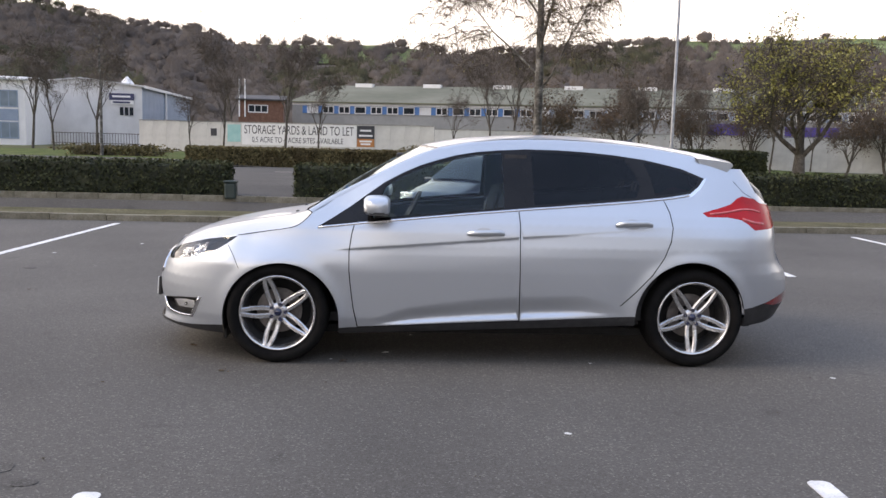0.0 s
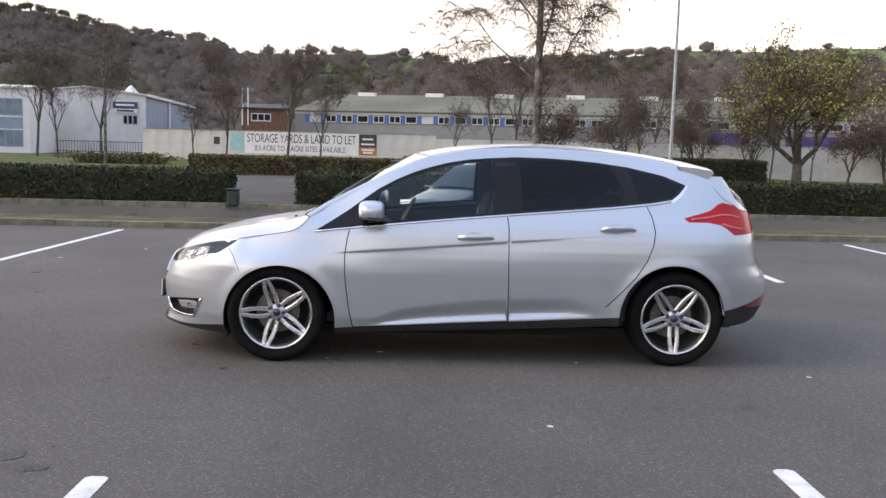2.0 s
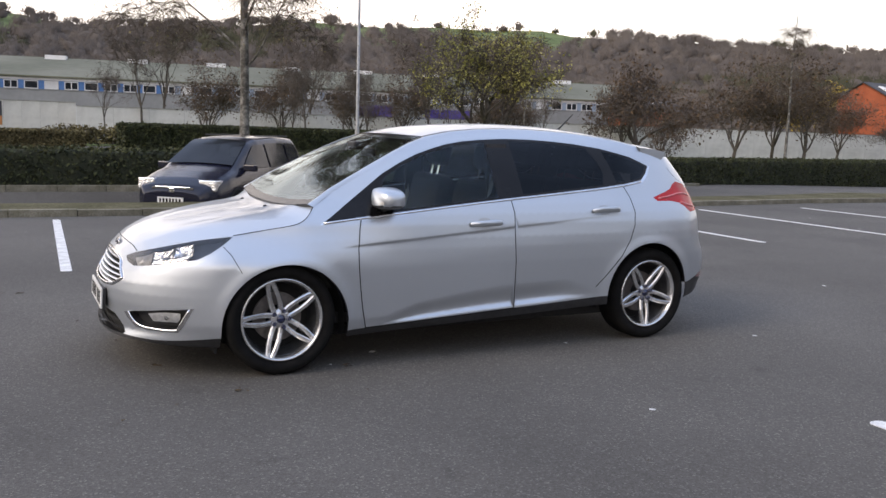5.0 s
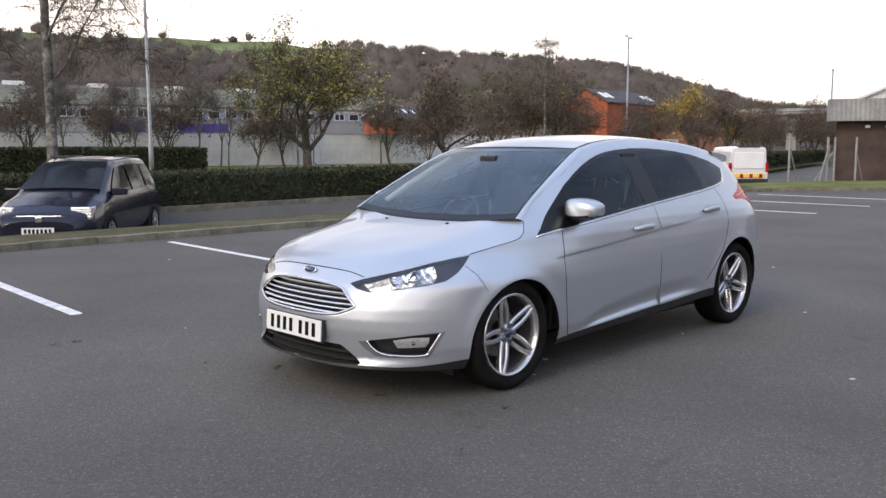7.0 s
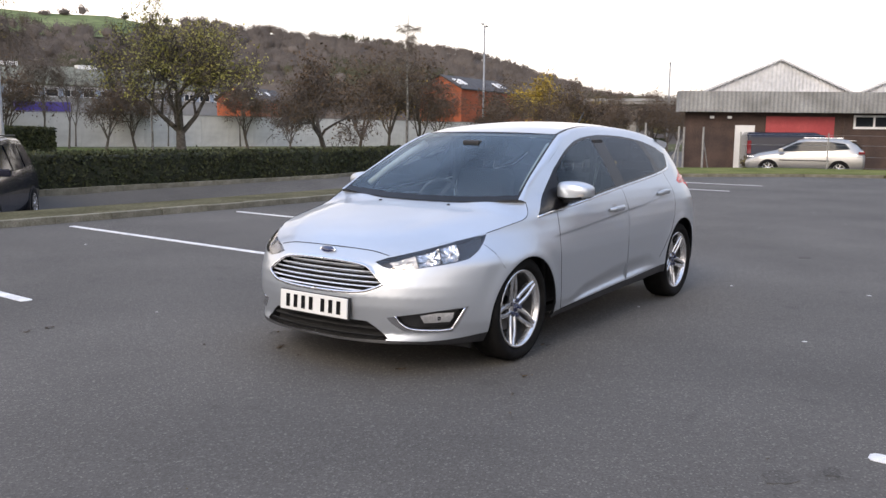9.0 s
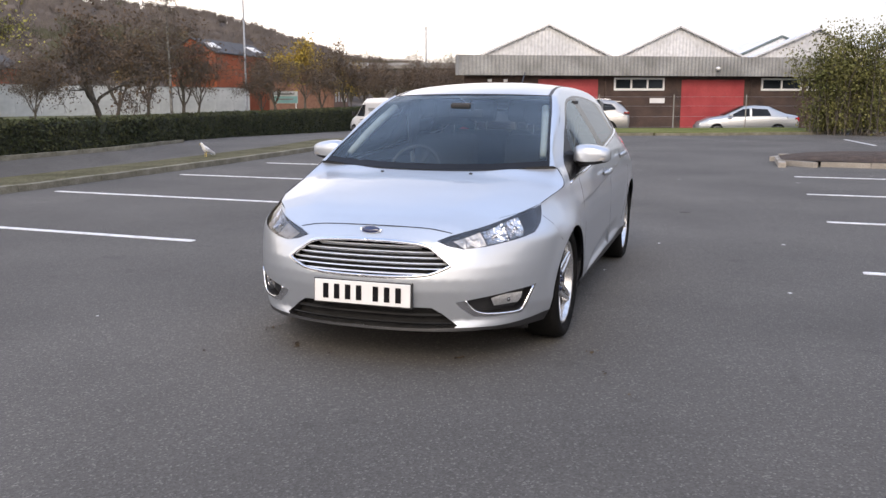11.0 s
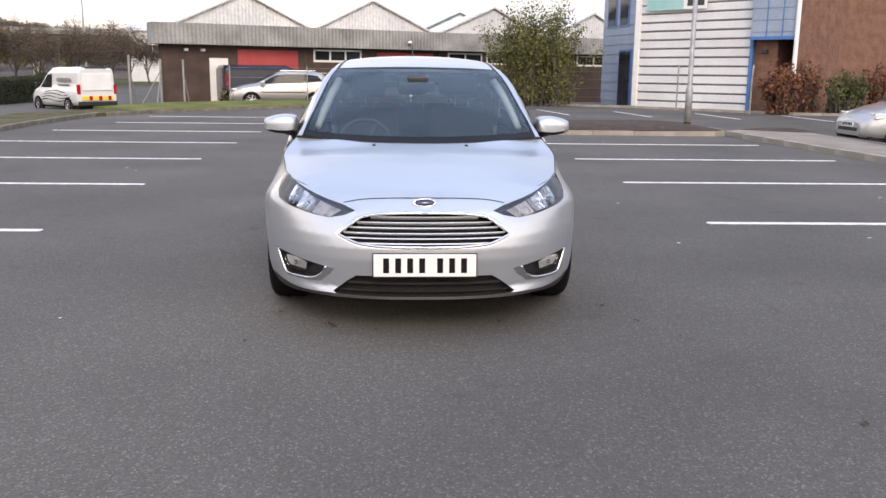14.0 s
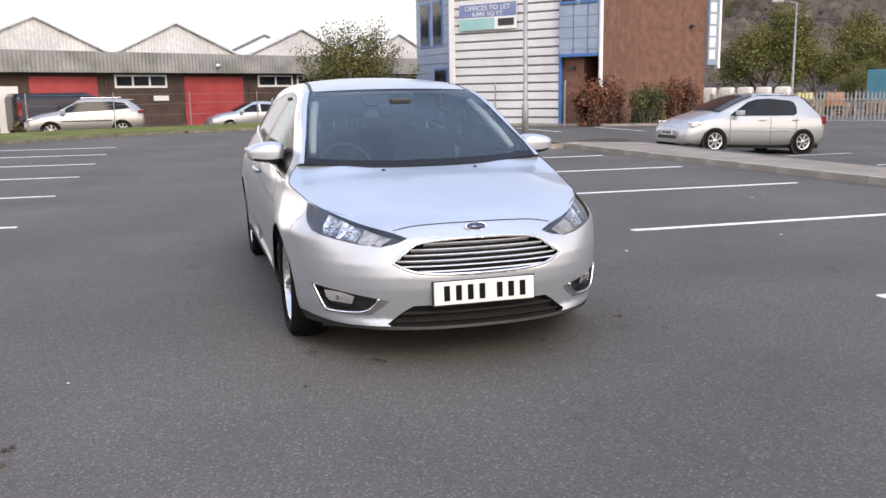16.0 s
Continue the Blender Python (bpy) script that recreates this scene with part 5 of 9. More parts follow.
for side in (-1, 1):
    for name, outer, inner in (("screen_pillar", PILLAR_OUT, PILLAR), ("roof_rail", ROOF_OUT, ROOF)):
        g = Geo()
        rows = []
        for u in (0.0, 0.2, 0.4, 0.6, 0.8, 1.0):
            bulge = 0.010 * math.sin(math.pi * u) if name == "screen_pillar" else 0.004 * math.sin(math.pi * u)
            rows.append([(lerp(a.x, b.x, u) - bulge, (lerp(a.y, b.y, u) - bulge * 0.5) * (-side), lerp(a.z, b.z, u) + bulge * 0.7) for a, b in zip(outer, inner)])
        g.grid(rows)
        part(name, g, SILVER, hero, smooth=True)

# roof spoiler, aerial
g = Geo()
sp = []
for k in range(-10, 11):
    v = k / 10
    y = 0.62 * v
    a = abs(v) ** 3
    sp.append([(1.36, y, 1.398 - 0.065 * v * v), (1.50, y, 1.372 - 0.05 * v * v), (1.66 - 0.06 * a, y, 1.335 - 0.03 * v * v), (1.665 - 0.06 * a, y, 1.318 - 0.03 * v * v), (1.60 - 0.05 * a, y, 1.262 - 0.035 * a), (1.42, y, 1.30 - 0.06 * v * v)])
g.grid(list(zip(*sp)))
for e in (0, -1):
    g.add(sp[e], [tuple(range(6))] if e else [tuple(range(5, -1, -1))])
part("roof_spoiler", g, SILVER, hero, "silver roof spoiler", bevel=0.006)
g = Geo().lathe([(0.001, 0.0), (0.03, 0.0), (0.026, 0.012), (0.012, 0.022), (0.001, 0.026)], 12, pose(1.08, 0, 1.428))
g.tube([(1.08, 0, 1.442), (1.145, 0, 1.50), (1.215, 0, 1.566)], [0.008, 0.006, 0.004], 6)
part("roof_aerial", g, BLACKPL, hero, "black stub aerial")

# ---- wheels ----
TYRE_R, RIM_R = 0.318, 0.236


def wheel(side, x, turn):
    root = new("wheel")
    root.parent = hero
    root.matrix_local = pose(x, side * 0.775, TYRE_R, 90 if side < 0 else -90, 0, 0)
    # local z points outwards from the car
    spin = pose(0, 0, 0, 0, 0, turn)
    prof = [(RIM_R + 0.004, 0.078), (RIM_R + 0.018, 0.096), (0.266, 0.107), (0.288, 0.106), (0.303, 0.097), (0.3135, 0.082), (TYRE_R, 0.06), (TYRE_R, -0.07), (0.303, -0.1), (0.26, -0.108), (RIM_R, -0.09)]
    g = Geo()
    g.lathe(prof, 56)
    part("tyre", g, RUBBER, root, "black rubber tyre", smooth=True)
    g = Geo().lathe([(RIM_R + 0.004, 0.080), (RIM_R + 0.002, 0.090), (RIM_R - 0.005, 0.092), (RIM_R - 0.013, 0.086), (RIM_R - 0.019, 0.060), (RIM_R - 0.022, 0.045)], 56)
    part("rim_edge", g, SATIN, root, "silver alloy rim", smooth=True)
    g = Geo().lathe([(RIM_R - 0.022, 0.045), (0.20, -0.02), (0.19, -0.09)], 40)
    part("rim_barrel", g, BARREL, root, "inner rim coloured dark for the shade behind the spokes", smooth=True)
    for k in range(5):
        g = Geo()
        for sgn in (-1, 1):
            rows = []
            for r, off, w, top, deep in ((0.030, 0.018, 0.0155, 0.050, 0.02), (0.080, 0.0250, 0.0145, 0.057, 0.022), (0.12, 0.0265, 0.0140, 0.066, 0.026), (0.16, 0.0235, 0.0140, 0.073, 0.03), (0.20, 0.0170, 0.0140, 0.079, 0.03), (0.2255, 0.0115, 0.0140, 0.085, 0.02)):
                y = sgn * off
                rows.append([(r, y - w, top - deep), (r, y - w, top - 0.007), (r, y - w * 0.55, top), (r, y + w * 0.45 * 1.0, top), (r, y + w, top - 0.007), (r, y + w, top - deep), (r, y - w, top - deep)])
            m = spin @ pose(0, 0, 0, 0, 0, 72 * k)
            g.grid([[tuple(m @ Vector(p)) for p in r] for r in rows])
        part("spoke", g, SATIN, root, "twin alloy spoke")
    g = Geo().lathe([(0.058, 0.02), (0.060, 0.042), (0.054, 0.050), (0.030, 0.054), (0.001, 0.054)], 30)
    hub = part("hub", g, SATIN, root, "silver hub", smooth=True)
    g = Geo().lathe([(0.025, 0.054), (0.024, 0.060), (0.001, 0.063)], 24)
    part("centre_cap", g, BADGE, hub, "blue centre cap", smooth=True)
    for k in range(5):
        m = spin @ pose(0, 0, 0, 0, 0, 72 * k + 36) @ pose(0.048, 0, 0.058)
        g = Geo().lathe([(0.0135, -0.004), (0.0135, 0.006), (0.010, 0.010), (0.001, 0.007)], 8, m)
        part("wheel_nut", g, BADGE, hub, "dark wheel nut")
    g = Geo().lathe([(0.07, 0.0), (0.142, 0.0), (0.142, 0.012), (0.07, 0.012), (0.07, 0.0)], 36, pose(0, 0, -0.03))
    part("brake_disc", g, DISC, root, "iron brake disc", smooth=False)
    g = Geo().lathe([(0.001, -0.062), (0.21, -0.062)], 24)
    part("wheel_backing", g, LINER, root)
    return root


for side in (-1, 1):
    wheel(side, -1.321, 252 if side < 0 else 20)
    wheel(side, 1.318, 270 if side < 0 else 50)
    for cx, cz, r in ((-1.300, 0.280, 0.372), (1.282, 0.320, 0.376)):
        g = Geo()
        aa = np.linspace(-0.25, math.pi + 0.25, 24)
        g.grid([[(cx + r * math.cos(a), side * y, cz + r * math.sin(a)) for a in aa] for y in (0.50, 0.80)])
        g.grid([[(cx + q * math.cos(a), side * 0.52, cz + q * math.sin(a)) for a in aa] for q in (0.0, r)])
        part("wheel_arch_liner", g, LINER, hero, smooth=True)
    g = Geo().box(-1.675, -1.660, side * 0.66 - 0.07, side * 0.66 + 0.07, 0.125, 0.2)
    part("air_deflector", g, BLACKPL, hero)
part("underbody", Geo().box(-1.62, 1.60, -0.70, 0.70, 0.17, 0.22), LINER, hero)

# ---- door handles, mirrors, lamps, plate, wipers ----
for side in (-1, 1):
    for x0, z0, host in ((-0.150, 0.838, "front_door"), (0.785, 0.905, "rear_door")):
        door = PANELS[host, side]
        g = Geo()
        rows = []
        for k in range(15):
            u = k / 14
            x, z = x0 + 0.232 * u, z0 + 0.004 * u
            p, n = on_body(s_of_x(x, z), z, side)
            lift = 0.004 + 0.032 * min(1.0, 5.0 * min(u, 1 - u)) ** 0.7
            hh = 0.0195 * (1 - 0.4 * abs(2 * u - 1) ** 4)
            rows.append([p + n * (lift + 0.010 * math.cos(w)) + Vector((0, 0, hh * math.sin(w))) for w in np.linspace(0, 2 * math.pi, 11)])
        g.grid(rows)
        part("door_handle", g, SILVER, door, "silver pull handle", smooth=True)
        # Flat disc in darker paint; the recess and its shade are only colour.
        g = Geo()
        xc, zc = x0 + 0.105, z0 + 0.008
        ring = []
        for k in range(20):
            a = 2 * math.pi * k / 20
            x, z = xc + 0.052 * math.cos(a), zc + 0.033 * math.sin(a)
            p, n = on_body(s_of_x(x, z), z, side)
            ring.append(p + n * 0.0015)
        g.add(ring, [tuple(range(20))])
        part("handle_recess", g, surf("handle_recess_shade", (0.42, 0.43, 0.44), (0.48, 0.49, 0.50), 200.0, 0.35, 0.8) if side < 0 and x0 < 0 else bpy.data.materials["handle_recess_shade"], door)

    # mirror: a rounded shell on a black foot
    mir = new("door_mirror")
    mir.parent = hero
    mir.matrix_local = pose(-0.70, side * 0.895, 1.0)
    g = Geo()
    rows = []
    for k in range(13):
        u = k / 12
        a = math.pi * u
        rr = max(0.03, math.sin(a * 0.90 + 0.16)) ** 0.27
        y = lerp(-0.095, 0.105, u)
        row = []
        for j in range(17):
            w = 2 * math.pi * j / 16
            cw, sw = math.cos(w), math.sin(w)
            sx_ = 0.088 if cw < 0 else 0.060
            row.append((sx_ * rr * math.copysign(abs(cw) ** 0.52, cw) + 0.01 * u, side * y, (0.060 - 0.012 * u) * rr * math.copysign(abs(sw) ** 0.52, sw) + (0.008 * (1 - u) if sw > 0 else 0.0)))
        rows.append([(1.12 * x_, 1.08 * y_, 1.12 * z_) for x_, y_, z_ in row])
    for e in (0, -1):
        mid_ = [sum(q[i] for q in rows[e]) / 17 for i in range(3)]
        cap_ = [[lerp(mid_[i], q[i], 0.02) for i in range(3)] for q in rows[e]]
        rows = [cap_] + rows if e == 0 else rows + [cap_]
    g.grid(rows)
    low = [f for f in g.f if sum(g.v[i][2] for i in f) / len(f) < -0.036]
    top = [f for f in g.f if sum(g.v[i][2] for i in f) / len(f) >= -0.036]
    g2 = Geo()
    g2.v, g2.f = list(g.v), low
    g.f = top
    part("mirror_cap", g, SILVER, mir, "silver mirror cap", smooth=True)
    part("mirror_base", g2, BLACKPL, mir, "black lower half", smooth=True)
    g = Geo().grid([[(-0.089 + 0.018 * (k / 8) ** 2, side * lerp(-0.01, 0.093, k / 8), z) for k in range(9)] for z in (-0.028, -0.012)])
    part("indicator_lens", g, CLOUDY, mir, "clear side indicator")
    g = Geo().tube([(0.0, side * -0.17, -0.085), (0.0, side * -0.10, -0.062), (0.0, side * -0.02, -0.045)], [0.030, 0.026, 0.024], 10)
    part("mirror_foot", g, BLACKPL, mir, "black mirror foot", smooth=True)
    g = Geo().lathe([(0.001, 0.0), (0.052, 0.0)], 20, pose(0.054, 0, 0.002, 0, 90, 0) @ Matrix.Diagonal((1.0, 1.5, 1, 1)))
    part("mirror_glass", g, CHROME, mir, "mirror glass")

    # bulbs in the reflectors
    for ring, depth in ((LAMP_B, 0.030), (LAMP_C, 0.030), (FOG_LAMP, 0.026)):
        cs, cz = sum(q[0] for q in ring) / len(ring), sum(q[1] for q in ring) / len(ring)
        p, n = on_body(cs, cz, side, -depth)
        q = n.to_track_quat("Z", "Y").to_matrix().to_4x4()
        part("lamp_bulb", Geo().lathe([(0.010, -0.004), (0.011, 0.008), (0.001, 0.012)], 10, Matrix.Translation(p) @ q), CHROME, hero, smooth=True)

# number plate with bars in place of its characters
plate = new("number_plate")
plate.parent = hero
plate["label"] = "white number plate"
PX = body(s_of_y(0.26, 0.38), 0.38).x - 0.034
plate.matrix_local = pose(PX, 0, 0.381, 90, 0, -90) @ pose(0, 0, 0, -3, 0, 0)
part("plate_panel", Geo().box(-0.262, 0.262, -0.0575, 0.0575, -0.006, 0.004), PLATEW, plate, bevel=0.003)
part("plate_holder", Geo().box(-0.268, 0.268, -0.064, 0.062, -0.022, -0.006), BLACKPL, plate, "black plate holder")
for i, x in enumerate((-0.1975, -0.1365, -0.0755, -0.0145, 0.077, 0.138, 0.199)):
    part("plate_bar", Geo().box(x - 0.015, x + 0.015, -0.038, 0.038, 0.004, 0.006), BLACKGL, plate)
# bonnet badge
g = Geo().lathe([(0.001, 0.006), (0.026, 0.005), (0.030, 0.0)], 24, pose(-2.088, 0, 0.686, 0, -62, 0) @ Matrix.Diagonal((0.62, 1.75, 1, 1)))
badge = part("nose_badge", g, BADGE, hero, "small blue oval badge", smooth=True)
g = Geo().lathe([(0.030, 0.0), (0.033, 0.004), (0.0355, 0.0)], 24, pose(-2.088, 0, 0.686, 0, -62, 0) @ Matrix.Diagonal((0.62, 1.68, 1, 1)))
part("badge_ring", g, CHROME, badge, "chrome badge rim", smooth=True)
# washer jets and wipers
for y in (-0.28, 0.28):
    part("washer_jet", Geo().lathe([(0.013, -0.004), (0.012, 0.008), (0.005, 0.013), (0.001, 0.014)], 8, pose(-1.262, y, 0.905)), BLACKPL, hero)
for y0, y1, dx in ((0.66, 0.02, 0.0), (0.0, -0.58, 0.02)):
    g = Geo()
    pts = []
    for k in range(9):
        u = k / 8
        y = lerp(y0, y1, u)
        v = abs(y) / 0.75
        pts.append((-1.175 + 0.10 * v * v + 0.045 * u + dx, y, 0.945 + 0.012 * u - 0.0 * v))
    g.tube(pts, [0.007] * 9, 5)
    part("wiper", g, BLACKPL, hero, "black wiper arm")
# camera box and mirror behind the screen
part("screen_camera_box", Geo().box(-0.60, -0.50, -0.07, 0.07, 1.262, 1.318), BLACKPL, hero, bevel=0.012)
g = Geo().box(-0.475, -0.455, -0.12, 0.12, 1.215, 1.275)
part("interior_mirror", g, BLACKPL, hero, bevel=0.012)

# ---- cabin ----
part("cabin_floor", Geo().box(-1.25, 1.75, -0.70, 0.70, 0.24, 0.30), CABIN, hero)
g = Geo().prism([(-1.22, 0.45), (-0.62, 0.45), (-0.58, 0.80), (-0.70, 0.90), (-1.05, 0.905), (-1.22, 0.87)], -0.70, 0.70, pose(0, 0, 0, 90, 0, 0))
part("dashboard", g, CABIN, hero, bevel=0.02)
g = Geo()
cw = pose(-0.50, 0.36, 0.86, 0, -62, 0)
g.lathe([(0.178 + 0.014 * math.cos(a), 0.014 * math.sin(a)) for a in np.linspace(0, 2 * math.pi, 9)], 28, cw)
for a in (0, 120, 240):
    g.box(0.0, 0.18, -0.018, 0.018, -0.01, 0.006, cw @ pose(0, 0, 0, 0, 0, a + 90))
g.lathe([(0.001, 0.02), (0.05, 0.016), (0.062, -0.01)], 16, cw)
part("steering_wheel", g, BLACKPL, hero, smooth=True)


def seat(x, y, w):
    st = new("seat")
    st.parent = hero
    st.matrix_local = pose(x, y, 0)
    part("seat_cushion", Geo().box(-0.28, 0.24, -w, w, 0.34, 0.56), SEAT, st, bevel=0.05)
    m = pose(0.20, 0, 0.52, 0, 14, 0)
    part("seat_back", Geo().box(-0.07, 0.07, -w, w, 0.0, 0.58, m), SEAT, st, bevel=0.05)
    part("headrest", Geo().box(-0.05, 0.05, -0.13, 0.13, 0.65, 0.84, m), SEAT, st, bevel=0.045)
    for s in (-0.05, 0.05):
        part("headrest_post", Geo().tube([m @ Vector((0, s, 0.57)), m @ Vector((0, s, 0.67))], [0.007, 0.007], 6), CHROME, st)


for y in (-0.36, 0.36):
    seat(-0.12, y, 0.25)
    seat(0.78, y, 0.27)
seat(0.78, 0.0, 0.1)
for side in (-1, 1):
    part("door_card", Geo().box(-0.85, 1.10, side * 0.75 - 0.02, side * 0.75 + 0.02, 0.28, 0.90), CABIN, hero, bevel=0.01)
    part("pillar_trim", Geo().box(0.10, 0.24, side * 0.62 - 0.015, side * 0.62 + 0.015, 0.95, 1.33, pose(0, 0, 0)), CABIN, hero)
    g = Geo().tube([(0.16, side * 0.66, 1.22), (0.12, side * 0.62, 0.98), (0.1, side * 0.58, 0.7)], [0.018, 0.018, 0.018], 4)
    part("seat_belt", g, surf("grey_belt_webbing", (0.3, 0.3, 0.3), (0.36, 0.36, 0.36), 30, 0.9) if side < 0 else bpy.data.materials["grey_belt_webbing"], hero)
for side in (-1, 1):
    g = Geo().tube([(-0.95, side * 0.640, 1.000), (-0.78, side * 0.612, 1.095), (-0.57, side * 0.572, 1.205), (-0.41, side * 0.536, 1.282)], [0.020, 0.026, 0.028, 0.028], 8)
    part("screen_pillar_trim", g, PALETRIM, hero, "pale inner pillar trim", smooth=True)
part("parcel_shelf", Geo().box(1.05, 1.75, -0.62, 0.62, 0.95, 0.975), CABIN, hero)


# ---- hedges ----
def hedge(name, line, depth, z0, z1, material, label, leaves, seed, size=0.035):
    """A clipped hedge: a dark core, bristling with small leaves."""
    rng = np.random.default_rng(seed)
    root = thing(name, label, "hedge")
    back = offset_line(line, depth)
    g = Geo()
    rows = []
    pts = along(line, 0.8)
    pts.append((*line[-1], pts[-1][2]))
    for x, y, a in pts:
        nx, ny = -math.sin(a), math.cos(a)
        zb = lawn_height(x + nx * depth, y + ny * depth) if z0 is None else z0
        r = rng.normal(0, 0.02, 6)
        rows.append([(x + nx * 0.04, y + ny * 0.04, -0.05 + min(0.0, dip(x)) if z0 is None else z0 - 0.2), (x + nx * (0.05 + r[0]), y + ny * (0.05 + r[0]), z1 - 0.10 + r[1]), (x + nx * (0.12 + r[2]), y + ny * (0.12 + r[2]), z1 - 0.03 + r[3]),
                     (x + nx * (depth - 0.12), y + ny * (depth - 0.12), z1 - 0.03 + r[4]), (x + nx * (depth - 0.05), y + ny * (depth - 0.05), z1 - 0.12 + r[5]), (x + nx * depth, y + ny * depth, zb - 0.2)])
    g.grid(rows)
    for e in (0, -1):
        g.add(rows[e], [tuple(range(6))])
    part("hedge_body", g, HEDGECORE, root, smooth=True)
    total = sum((Vector(b) - Vector(a)).length for a, b in zip(line, line[1:]))
    c = []
    per = along(line, total / leaves)
    for x, y, a in per:
        nx, ny = -math.sin(a), math.cos(a)
        u = rng.random()
        zb = 0.02 + min(0.0, dip(x)) if z0 is None else z0
        if u < 0.55:
            d, z = rng.normal(0.02, 0.03), lerp(zb, z1, rng.random())
        else:
            d, z = rng.uniform(0, depth), z1 + rng.normal(0.0, 0.03)
        c.append((x + nx * d, y + ny * d, z))
    for e, m in ((line[0], 900), (line[-1], 900)):
        a = per[0][2] if e is line[0] else per[-1][2]
        for _ in range(m):
            d = rng.uniform(0, depth)
            c.append((e[0] - math.sin(a) * d + rng.normal(0, 0.03), e[1] + math.cos(a) * d + rng.normal(0, 0.03), lerp(0.05 if z0 is None else z0, z1, rng.random())))
    c = np.array(c)
    foliage("leaves", c, rng.uniform(size * 0.6, size * 1.5, len(c)), material, root, seed + 1, kind="stuff")
    return root


lx, ly = np.arange(-60, 70.1, 2.0), np.concatenate([np.arange(13.9, 24, 0.8), np.arange(24, 62, 2.0)])
g = Geo().grid([[(x, max(y, interp(x, ROAD_FAR) + 0.35), lawn_height(x, max(y, interp(x, ROAD_FAR) + 0.35)) + 0.0) for x in lx] for y in ly])
tagged(part("lawn", g, GRASS, smooth=True), "mown damp lawn beyond the hedge", "lawn", kind="structure")
hedge("clipped_hedge", [(-34, 13.35), (-4.5, 13.4)], 1.0, None, 0.83, HEDGE, "dark green clipped box hedge beside the road", 26000, 11)
hedge("clipped_hedge", [(-2.9, 13.4), (4, 13.5), (12, 13.8), (16, 14.6), (22, 16.2), (36, 18.6), (52, 22.4)], 1.0, None, 0.82, HEDGE, "long dark green clipped hedge beside the road", 46000, 12)
hedge("thick_hedge", [(2.6, 38.0), (19.0, 38.6)], 2.4, 0.1, 1.36, HEDGE, "tall thick green hedge across the lawn", 16000, 13, 0.06)
hedge("brown_hedge", [(-10.5, 34.6), (-4.0, 35.0), (0.6, 35.4)], 1.6, 0.1, 0.95, HEDGEB, "brown autumn hedge along the side road", 22000, 14, 0.055)
hedge("far_hedge", [(52, 22.4), (90, 33)], 1.2, 0.0, 0.95, HEDGE, "far green hedge along the road", 9000, 15, 0.08)


# ---- trees ----
def grow(rng, g, tips, p, d, length, r, depth, spread, droop, sides, forks):
    """A branch that tapers, bends and divides."""
    n = 4 if depth > 1 else 3
    pts, rad = [p.copy()], [r]
    for i in range(n):
        d = (d + Vector(rng.normal(0, 0.13, 3)) + Vector((0, 0, droop))).normalized()
        p = p + d * (length / n)
        pts.append(p.copy())
        rad.append(r * (1 - 0.42 * (i + 1) / n))
        if depth <= 1:
            tips.append(p.copy())
    g.tube(pts, rad, sides if r > 0.02 else 3, cap=False)
    if depth == 0:
        return
    for k in range(forks[min(depth, len(forks) - 1)]):
        i = int(rng.integers(max(1, n - 2), n + 1))
        ax = Vector(rng.normal(0, 1, 3))
        ax = (ax - d * ax.dot(d)).normalized()
        nd = (d * math.cos(spread) + ax * math.sin(spread * rng.uniform(0.7, 1.3)) + Vector((0, 0, 0.12))).normalized()
        grow(rng, g, tips, pts[i], nd, length * rng.uniform(0.6, 0.85), rad[i] * 0.66, depth - 1, spread, droop, sides, forks)


